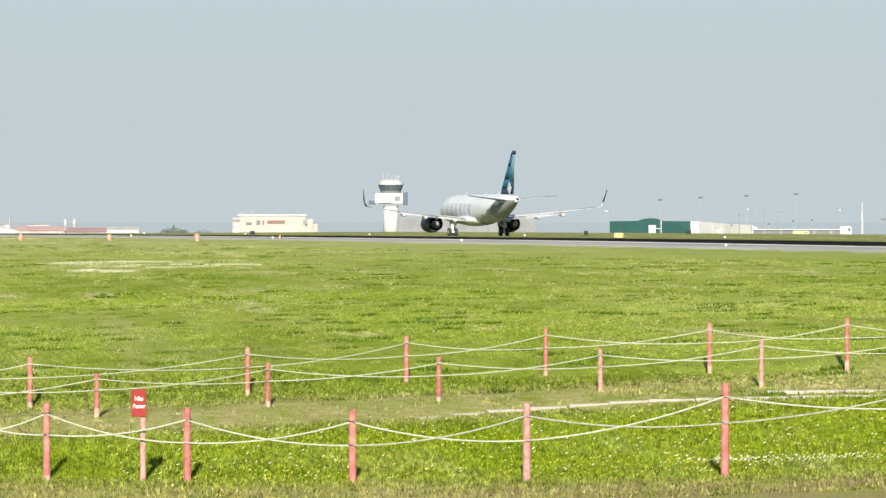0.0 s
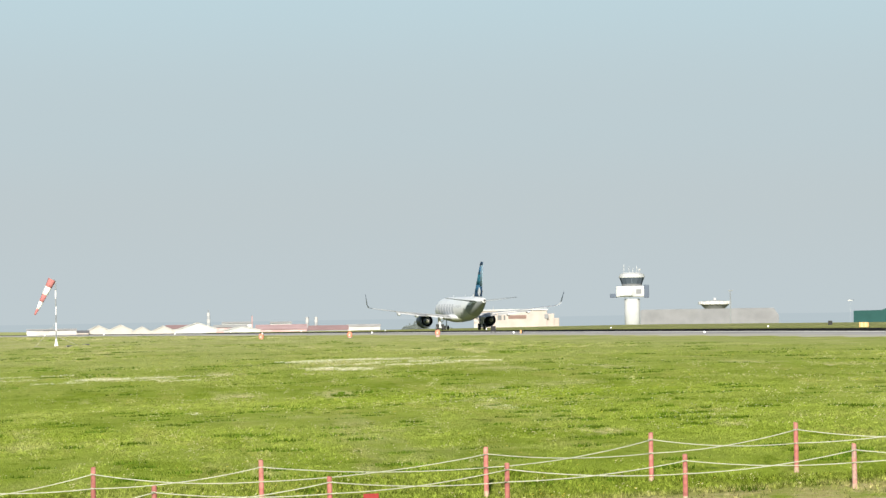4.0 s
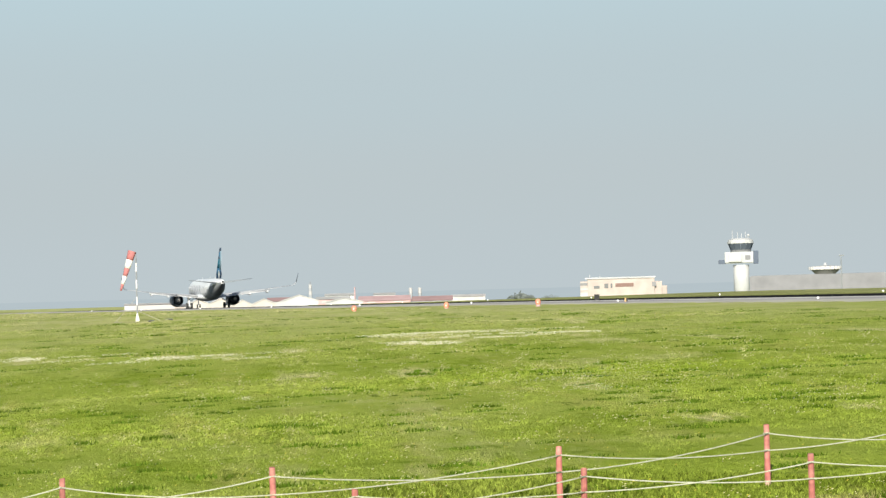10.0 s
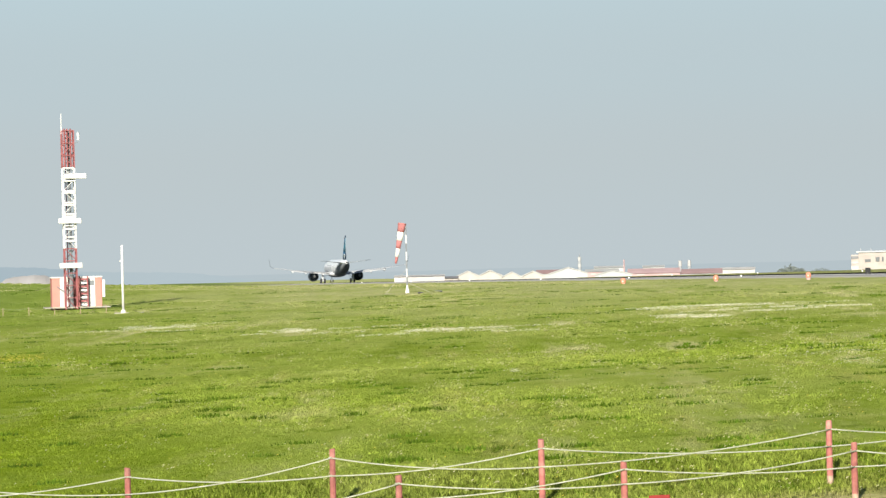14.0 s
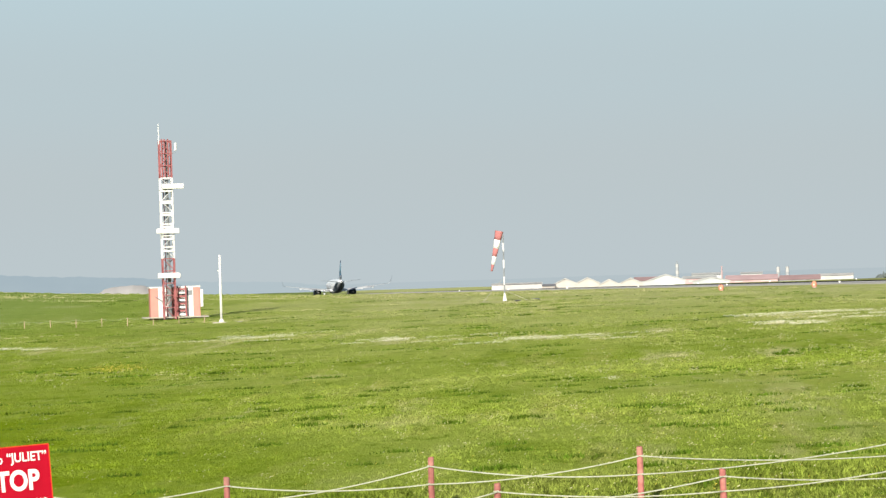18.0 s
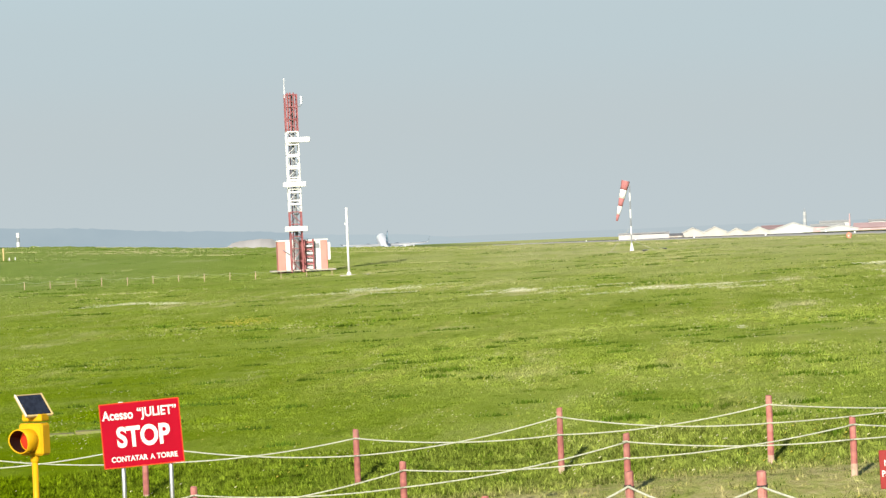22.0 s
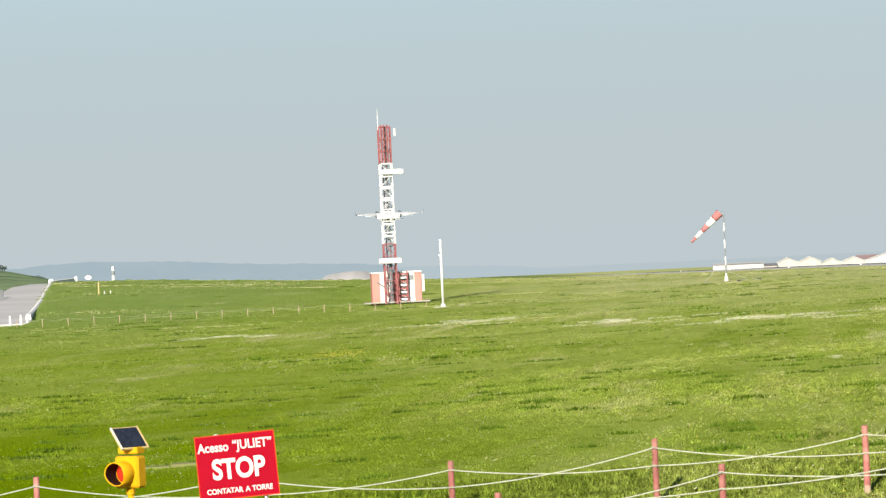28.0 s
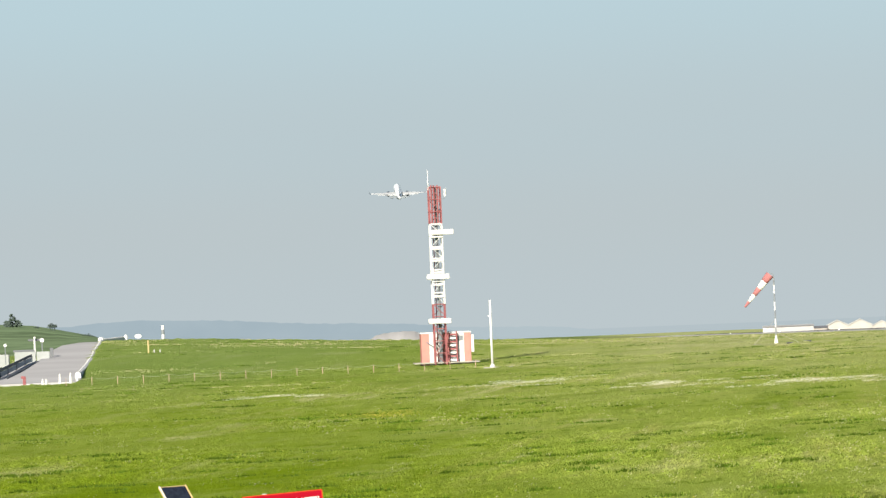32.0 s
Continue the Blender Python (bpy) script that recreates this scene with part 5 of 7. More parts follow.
def apron():
    """Lamps, poles and low buildings on the apron beyond the runway."""
    def lamp(x, y, head, ground, big, white=False):
        ob = thing("apron_lamp", "tall thin apron floodlight with a small lamp head", "street lamp", pose(x, y, ground + EYE, 0, 0, -14), "apron floodlights")
        h = head - ground
        bm = B()
        tube(bm, [(0, 0, -2), (0, 0, h)], [0.025, 0.012], 6)
        part("pole", bm, MATS["far_pale_pole"], ob)
        bm = B()
        box(bm, (0, 0, h), (big, 0.5, 0.35), 0.08)
        hd = part("lamp_head", bm, FAR_WHITE if white else FAR_LAMP, ob)
        bm = B()
        box(bm, (big * 0.62, 0, h + 0.12), (big * 0.5, 0.3, 0.14), 0.03)
        part("lamp_arm", bm, FAR_LAMP, hd)
    # haze makes up most of the pole colour, so the poles nearly vanish
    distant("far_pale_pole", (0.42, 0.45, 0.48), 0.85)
    for x, y, h in ((201.2, 877.2, 3.5), (211.5, 874.8, 4.1), (223.2, 871.9, 4.55), (235.7, 868.6, 5.0)):
        lamp(x, y, h, -5.5, 0.95)
    lamp(197.8, 929.2, 0.6, -5.6, 1.3, True)
    lamp(236.1, 920.2, 1.0, -5.5, 0.7, True)
    lamp(258.0, 905.0, 0.9, -5.5, 0.7, True)
    for x, y, h in ((241.0, 917, -3.0), (247.5, 915, -2.2), (252.5, 914, -1.9), (231.5, 921, -3.4)):
        lamp(x, y, h, -5.5, 0.5)
    for x, y, h in ((233.6, 920.8, -0.2), (236.9, 920.0, 0.0), (240.5, 919.1, 0.4), (244.1, 918.1, 0.75)):
        ob = thing("dark_pole", "slim dark pole on the apron", "pole", pose(x, y, -5.5 + EYE), "dark apron poles")
        bm = B()
        tube(bm, [(0, 0, -2), (0, 0, h + 5.5)], 0.13, 6)
        part("pole", bm, FAR_STEEL, ob)
        bm = B()
        box(bm, (0, 0, h + 5.5), (0.7, 0.3, 0.3), 0.05)
        part("head", bm, FAR_STEEL, ob)
    ob = thing("white_mast", "tall white mast on the apron", "mast", pose(252.4, 863.9, -5.6 + EYE))
    bm = B()
    tube(bm, [(0, 0, -2), (0, 0, 4.5), (0, 0, 8.7)], [0.3, 0.24, 0.12], 8)
    part("shaft", bm, FAR_WHITE, ob)
    ob = thing("gantry", "dark steel gantry on the apron", "gantry", pose(258.6, 862.0, -5.6 + EYE, 0, 0, -16))
    bm = B()
    box(bm, (0, 0, 4.1), (3.4, 0.5, 0.4), 0.05)
    part("beam", bm, FAR_DARK, ob)
    for sx in (-1.0, 1.3):
        bm = B()
        tube(bm, [(sx, 0, -2), (sx, 0, 4.0)], 0.14, 6)
        part("post", bm, FAR_STEEL, ob)
    ob = thing("terminal", "long low terminal with a pale roof and dark windows", "building", pose(249.0, 916.8, -5.6 + EYE, 0, 0, -15.4))
    bm = B()
    box(bm, (0, 3, -0.6), (24, 6, 3.0))
    part("wall", bm, FAR_DARK, ob)
    bm = B()
    box(bm, (0, 3, 1.05), (24.6, 7, 0.3), 0.05)
    part("roof", bm, FAR_WHITE, ob)
    for k in range(5):
        bm = B()
        box(bm, (-9 + 4.6 * k, -0.2, 0.3), (0.7, 0.4, 1.0))
        part("pier", bm, FAR_STEEL, ob)
    for x, y, w, h, mat, nm, lab in ((244.9, 897.2, 4.4, 0.65, FAR_YELLOW, "yellow_van", "low yellow vehicle parked on the apron"), (248.3, 865, 3.0, 2.0, FAR_WHITE, "white_kiosk", "small white kiosk on the apron"), (228.5, 922, 2.2, 1.0, FAR_WHITE, "white_van", "white van parked on the apron")):
        ob = thing(nm, lab, "van" if "van" in nm else "kiosk", pose(x, y, -5.6 + EYE, 0, 0, -15))
        bm = B()
        box(bm, (0, 0, h / 2 - 0.1), (w, 1.8, h + 0.6), 0.1)
        part("body", bm, mat, ob)
        bm = B()
        box(bm, (w * 0.3, -0.92, h * 0.65), (w * 0.2, 0.05, h * 0.35))
        part("window", bm, FAR_GLASS, ob)


apron()


# ---- far left: road, barrier, hill ----
def far_left():
    # the service road, climbing away between barriers
    bm = B()
    prev = None
    for az0, az1, r, el in ((-15.4, -12.98, 290, -0.67), (-14.9, -12.93, 305, -0.58), (-14.2, -12.87, 330, -0.47), (-13.62, -12.76, 370, -0.29), (-13.42, -12.70, 400, -0.15), (-13.24, -12.65, 425, -0.07), (-12.95, -12.60, 445, -0.035), (-12.8, -12.55, 520, -0.06)):
        row = []
        for az in (az0, az1):
            x, y = bearing(az, r)
            row.append(bm.verts.new((x, y, EYE + r * math.tan(radians(el)))))
        if prev:
            bm.faces.new((prev[0], prev[1], row[1], row[0]))
        prev = row
    geo = bmesh.ops.extrude_face_region(bm, geom=bm.faces[:])
    for v in geo["geom"]:
        if isinstance(v, bmesh.types.BMVert):
            v.co.z -= 2.0
    bmesh.ops.recalc_face_normals(bm, faces=bm.faces[:])
    tagged(part("service_road", bm, ROAD), "pale grey service road climbing past a barrier", "road", kind="structure")
    # white crash barrier along its edge
    pts = [(-13.0, 300, -0.585), (-12.94, 318, -0.53), (-12.86, 336, -0.445), (-12.77, 360, -0.325), (-12.71, 385, -0.215), (-12.63, 410, -0.10), (-12.60, 432, -0.035), (-12.40, 438, -0.02), (-12.22, 445, -0.005)]
    for i, (a, b) in enumerate(zip(pts, pts[1:])):
        p, q = Vector(place_far(*a)), Vector(place_far(*b))
        d = q - p
        sd = Vector((d.y, -d.x, 0)).normalized()
        n = 3 if i < 6 else 1
        for k in range(n):
            ob = thing("barrier_segment", "white concrete road barrier section", "barrier", Matrix.Identity(4), "road barrier sections")
            bm = B()
            loft(bm, [[v + sd * 0.30 + Vector((0, 0, -0.8)), v + sd * 0.20 + Vector((0, 0, 0.26)), v + Vector((0, 0, 0.36)), v - sd * 0.22 + Vector((0, 0, 0.26)), v - sd * 0.4 + Vector((0, 0, -0.8))] for v in (p + d * (k / n + 0.006), p + d * ((k + 1) / n - 0.006))])
            part("block", bm, MAST_WHITE, ob)
    x, y, z = place_far(-12.605, 431, -0.02)
    ob = thing("barrier_end_drum", "rounded white drum where the barrier turns", "barrier", pose(x, y, z))
    bm = B()
    tube(bm, [(0, 0, -0.6), (0, 0, 0.25), (0, 0, 0.42)], [0.38, 0.36, 0.22], 12)
    part("drum", bm, MAST_WHITE, ob)
    x, y, z = place_far(-12.20, 444, 0.0)
    ob = thing("barrier_end_post", "short white post at the end of the barrier", "post", pose(x, y, z))
    bm = B()
    tube(bm, [(0, 0, -0.6), (0, 0, 0.3), (0, 0, 0.5)], [0.26, 0.24, 0.08], 8)
    part("post", bm, MAST_WHITE, ob)
    for az, r, el in ((-13.30, 288, -0.66), (-13.125, 290, -0.65), (-13.02, 292, -0.64), (-13.58, 287, -0.67), (-13.52, 287, -0.67)):
        h = 0.64 if az > -13.4 else 0.32
        x, y, z = place_far(az, r, el)
        ob = thing("bollard", "short white bollard at the road's edge", "bollard", pose(x, y, z), "white bollards")
        bm = B()
        tube(bm, [(0, 0, -0.3), (0, 0, h * 0.5), (0, 0, h * 0.72)], [0.115, 0.105, 0.065], 8)
        part("shaft", bm, MAST_WHITE, ob)
        bm = B()
        tube(bm, [(0, 0, h * 0.75), (0, 0, h * 0.9), (0, 0, h)], [0.08, 0.085, 0.05], 8)
        part("head", bm, MAST_WHITE, ob)
    x, y, z = place_far(-13.876, 285, -0.69)
    ob = thing("red_marker_post", "short dark red marker post by the road", "post", pose(x, y, z))
    bm = B()
    box(bm, (0, 0, 0.35), (0.25, 0.1, 0.7), 0.02)
    part("post", bm, MAST_RED, ob)
    bm = B()
    box(bm, (-0.1, -0.06, 0.62), (0.3, 0.05, 0.2), 0.01)
    part("plate", bm, MAST_RED, ob)
    # guard rail down the road's other side: a dark rail over white panels, and a dark bar for its shadow
    run = [(-13.74, 364, -0.215), (-13.86, 350, -0.262), (-14.0, 335, -0.325), (-14.14, 320, -0.385), (-14.27, 309, -0.445), (-14.6, 290, -0.58)]
    for a, b in zip(run, run[1:]):
        p, q = Vector(place_far(*a)), Vector(place_far(*b))
        up = Vector((0, 0, 1))
        ob = thing("guard_rail", "dark guard rail over white panels beside the road", "guard rail", Matrix.Identity(4), "guard rail sections")
        bm = B()
        loft(bm, [[v + Vector((-0.05, 0.06, -0.1)), v + Vector((0.05, -0.06, -0.1)), v + Vector((0.05, -0.06, 0.16)), v + Vector((-0.05, 0.06, 0.16))] for v in (p, q)])
        part("rail", bm, FAR_DARK, ob, "dark rail")
        bm = B()
        loft(bm, [[v + Vector((-0.03, 0.04, -0.6)), v + Vector((0.03, -0.04, -0.6)), v + Vector((0.03, -0.04, -0.14)), v + Vector((-0.03, 0.04, -0.14))] for v in (p.lerp(q, 0.03), p.lerp(q, 0.97))])
        part("panel", bm, FAR_WHITE, ob, "white panel")
        for v in (p, q):
            bm = B()
            box(bm, v + up * -0.5, (0.12, 0.12, 1.0))
            part("post", bm, FAR_STEEL, ob)
    # dark bar modelled in place of the shadow that the rail casts
    p, q = Vector(place_far(-13.64, 364, -0.33)), Vector(place_far(-14.17, 305, -0.585))
    ob = thing("dark_kerb", "dark bar in place of the guard rail's shadow on the road", "kerb", Matrix.Identity(4))
    bm = B()
    tube(bm, [p, q], 0.13, 6)
    part("kerb", bm, FAR_DARK, ob)
    # pale parapet with a dark coping, and what stands behind it
    for az0, az1, r, e0, e1, mat, nm, lab in ((-13.66, -13.45, 374, -0.26, -0.155, PARAPET, "parapet", "pale concrete parapet block by the road"), (-14.02, -13.68, 376, -0.26, -0.15, PARAPET, "parapet", "pale concrete parapet by the road"),
                                              (-14.04, -13.69, 377, -0.15, -0.115, FAR_DARK, "dark_coping", "dark coping slab on the parapet"), (-14.6, -14.10, 380, -0.30, -0.18, PARAPET, "low_wall", "low pale wall in the grass"),
                                              (-13.445, -13.385, 378, -0.24, -0.10, FAR_DARK, "dark_cabinet", "dark cabinet beside the parapet"), (-13.79, -13.555, 379, 0.02, 0.055, FAR_DARK, "crossbar", "dark crossbar between two posts")):
        az = (az0 + az1) / 2
        x, y, z = place_far(az, r, e0)
        h = r * math.tan(radians(e1 - e0))
        ob = thing(nm, lab, nm.replace("_", " "), pose(x, y, z, 0, 0, -az))
        bm = B()
        lo = 0.0 if nm in ("crossbar", "dark_coping") else -0.6
        box(bm, (0, 0, (h + lo) / 2), (r * radians(az1 - az0), 0.35, h - lo), 0.03)
        part("block", bm, mat, ob)
    for az, r, e0, e1, w, disc, lab in ((-13.686, 378.5, -0.14, 0.075, 0.11, 0.12, "white post with a round head"), (-13.566, 378.3, -0.14, 0.03, 0.06, 0.23, "white round board on a dark post"), (-14.167, 379, -0.2, -0.03, 0.05, 0.18, "small white round sign on a thin post")):
        x, y, z = place_far(az, r, e0)
        h = r * math.tan(radians(e1 - e0))
        ob = thing("round_sign", lab, "sign", pose(x, y, z, 0, 0, 13))
        bm = B()
        tube(bm, [(0, 0, -1.0), (0, 0, h * 0.55), (0, 0, h)], [w, w, w * 0.7], 8)
        part("pole", bm, MAST_WHITE if w > 0.1 else FAR_STEEL, ob)
        bm = B()
        tube(bm, [(0, -0.12, h), (0, -0.06, h)], disc, 14)
        part("disc", bm, MAST_WHITE, ob)
    # posts in the grass
    for az, r, b, t, w, mat, lab in ((-11.838, 365, -0.26, -0.04, 0.085, YELLOW_PALE, "slim yellowish post in the grass"), (-11.745, 368, -0.25, -0.20, 0.05, MAST_WHITE, "small white stake in the grass"), (-11.648, 368, -0.25, -0.20, 0.05, MAST_WHITE, "small white stake in the grass")):
        x, y, z = place_far(az, r, b)
        h = r * math.tan(radians(t - b))
        ob = thing("marker_stake", lab, "stake", pose(x, y, z))
        bm = B()
        tube(bm, [(0, 0, -0.6), (0, 0, h * 0.85), (0, 0, h)], [w, w * 0.95, w * 0.6], 7)
        part("stake", bm, mat, ob)
    x, y, z = place_far(-11.59, 430, -0.03)
    ob = thing("banded_pole", "white and grey banded pole on the crest", "pole", pose(x, y, z))
    for k in range(3):
        bm = B()
        tube(bm, [(0, 0, -0.6 if k == 0 else k * 0.56), (0, 0, (k + 1) * 0.56 - 0.01)], 0.19, 8)
        part("band", bm, MAST_WHITE if k != 1 else FAR_STEEL, ob)
    x, y, z = place_far(-12.0, 436, 0.02)
    ob = thing("white_oval_sign", "small white oval board on the crest", "sign", pose(x, y, z, 0, 0, 12))
    bm = B()
    tube(bm, [(0, -0.05, 0.1), (0, 0.05, 0.1)], 0.34, 14)
    bmesh.ops.scale(bm, vec=(1.25, 1, 0.8), verts=bm.verts[:])
    part("board", bm, MAST_WHITE, ob)
    bm = B()
    tube(bm, [(0, 0.08, -0.8), (0, 0.08, 0.1)], 0.05, 6)
    part("leg", bm, FAR_STEEL, ob)
    # the green rise beyond the road
    bm = B()
    prof = [(-22, 0.95), (-18, 0.75), (-15.5, 0.45), (-14.3, 0.315), (-13.7, 0.265), (-13.3, 0.185), (-13.0, 0.12), (-12.7, 0.06), (-12.55, -0.02), (-12.4, -0.12)]
    rows = []
    for r, f in ((430, -0.55), (480, 0.0), (560, 0.75), (640, 1.0), (800, 0.85)):
        row = []
        for az, el in prof:
            x, y = bearing(az, r)
            e = el * f if el > 0 else el
            row.append(bm.verts.new((x, y, EYE + r * math.tan(radians(e if f > -0.1 else -0.35)) + 0.25 * noise.noise(Vector((x * 0.05, y * 0.05, 1))))))
        rows.append(row)
    for a, b in zip(rows, rows[1:]):
        for k in range(len(prof) - 1):
            bm.faces.new((a[k], a[k + 1], b[k + 1], b[k]))
    tagged(part("green_rise", bm, MATS["far_grass"], smooth=True), "low green hill beyond the road", "hill", kind="structure")
    clump("bush", "dark round bush on the green hill", -14.035, 600, 0.27, 3.0, 1.9, 11)
    for az, w, h, sd in ((-13.39, 1.7, 0.85, 12), (-13.65, 1.2, 0.35, 13), (-14.4, 3.0, 0.7, 14)):
        clump("bush", "small dark bush on the green hill", az, 600, 0.23, w, h, sd)
    for k in range(9):
        clump("bush", "low hedge bush on the green hill", -14.5 + k * 0.2 + 0.05 * math.sin(k * 5.0), 575 + 4 * (k % 3), 0.16 - 0.012 * k + 0.03 * math.sin(k * 2.3), 2.6 + 0.7 * math.sin(k), 0.45 + 0.2 * math.sin(k * 1.7), 30 + k)
    # wire fence across the slope
    prev = None
    for k in range(17):
        az = -13.2 + k * 0.42
        r = 268.0
        el = -0.70 + 0.10 * (k / 16) + 0.012 * math.sin(k * 1.7)
        x, y, z = place_far(az, r, el)
        z = on_land(x, y)
        ob = thing("field_post", "thin wooden post of the field fence", "post", pose(x, y, z), "field fence posts")
        bm = B()
        tube(bm, [(0, 0, -0.3), (0, 0, 0.64)], 0.026, 6)
        part("post", bm, POST_FOOT, ob)
        top = Vector((x, y, z + 0.60))
        if prev is not None:
            rope(prev, top, 0.12, "thin pale rope of the field fence", 0.006)
        prev = top


far_grass = distant("far_grass", (0.14, 0.225, 0.065), 0.2, scale=0.12, vary=0.35)
far_left()


# ---- distance ----
def ridge(name, label, mat, r, pts, foot_el, depth=150.0):
    """A distant ridge as a solid with a ragged crest line."""
    bm = B()
    fine = []
    for (a0, e0), (a1, e1) in zip(pts, pts[1:]):
        for k in range(14):
            u = k / 14
            fine.append((a0 + (a1 - a0) * u, e0 + (e1 - e0) * u))
    fine.append(pts[-1])
    rows = []
    for rr, top in ((r, False), (r + depth, True), (r + 2 * depth, False)):
        row = []
        for az, el in fine:
            e = el + 0.012 * noise.noise(Vector((az * 2.3, 1, 0))) + 0.014 * noise.noise(Vector((az * 7.0, 4, 0))) + 0.006 * noise.noise(Vector((az * 23.0, 7, 0))) if top else foot_el
            x, y = bearing(az, rr)
            row.append(bm.verts.new((x, y, EYE + rr * math.tan(radians(e)))))
        rows.append(row)
    for a, b in zip(rows, rows[1:]):
        for k in range(len(fine) - 1):
            bm.faces.new((a[k], a[k + 1], b[k + 1], b[k]))
    tagged(part(name, bm, mat, smooth=True), label, "hills", kind="structure")


# glowing ridges whose haze is in their emission colour
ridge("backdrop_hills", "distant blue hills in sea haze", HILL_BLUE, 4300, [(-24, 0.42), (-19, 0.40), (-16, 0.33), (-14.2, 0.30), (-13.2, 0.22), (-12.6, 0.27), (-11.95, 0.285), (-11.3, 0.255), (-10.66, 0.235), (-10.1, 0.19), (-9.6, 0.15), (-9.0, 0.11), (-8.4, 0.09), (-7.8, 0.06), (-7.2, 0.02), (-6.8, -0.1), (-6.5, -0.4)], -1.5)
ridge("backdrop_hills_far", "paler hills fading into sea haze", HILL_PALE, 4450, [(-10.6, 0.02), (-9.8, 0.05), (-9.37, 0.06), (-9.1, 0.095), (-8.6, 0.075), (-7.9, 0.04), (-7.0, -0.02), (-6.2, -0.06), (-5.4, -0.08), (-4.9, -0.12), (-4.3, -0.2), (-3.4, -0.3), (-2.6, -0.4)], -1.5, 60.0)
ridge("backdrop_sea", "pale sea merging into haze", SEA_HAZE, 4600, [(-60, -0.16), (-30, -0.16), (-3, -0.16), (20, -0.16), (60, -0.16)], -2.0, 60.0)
ridge("pale_bank", "pale earth bank at the end of the field", BANK_PALE, 1500, [(-8.32, -0.26), (-8.1, -0.12), (-7.95, -0.085), (-7.65, -0.075), (-7.5, -0.08), (-7.38, -0.10), (-7.3, -0.25)], -0.9, 12.0)


# ---- the airliner: nose along +y, wheels on z = 0, origin between the main wheels ----
def ring_at(y, zc, hw, hh, n=28):
    return [(hw * math.cos(6.28318 * k / n), y, zc + hh * math.sin(6.28318 * k / n)) for k in range(n)]


FUSE = [(17.6, 3.25, 0.06, 0.06), (17.25, 3.28, 0.5, 0.46), (16.3, 3.42, 1.1, 1.05), (14.8, 3.62, 1.62, 1.6), (12.6, 3.8, 1.93, 1.98), (9.5, 3.85, 1.975, 2.07), (2, 3.85, 1.975, 2.07), (-5.5, 3.85, 1.975, 2.07),
        (-8.5, 3.95, 1.92, 1.97), (-11.5, 4.2, 1.68, 1.72), (-14.5, 4.58, 1.28, 1.30), (-17.0, 4.9, 0.82, 0.86), (-18.9, 5.12, 0.45, 0.5), (-19.7, 5.2, 0.27, 0.32)]


def foil(bm, stations, n=6):
    """A wing or fin through stations: leading edge, trailing edge, thickness, and the way its thickness points."""
    rings = []
    for le, te, th, up in stations:
        le, te, up = Vector(le), Vector(te), Vector(up)
        ring = []
        for k in range(n + 1):
            u = k / n
            ring.append(le.lerp(te, u ** 1.4) + up * th * (math.sqrt(max(u, 0)) * (1 - u) * 1.45))
        for k in range(n - 1, 0, -1):
            u = k / n
            ring.append(le.lerp(te, u ** 1.4) - up * th * (math.sqrt(max(u, 0)) * (1 - u) * 0.85))
        rings.append(ring)
    loft(bm, rings)


def wheel(bm, x, y, r, w):
    tube(bm, [(x - w / 2, y, r), (x - w * 0.35, y, r), (x + w * 0.35, y, r), (x + w / 2, y, r)], [r * 0.88, r, r, r * 0.88], 18)


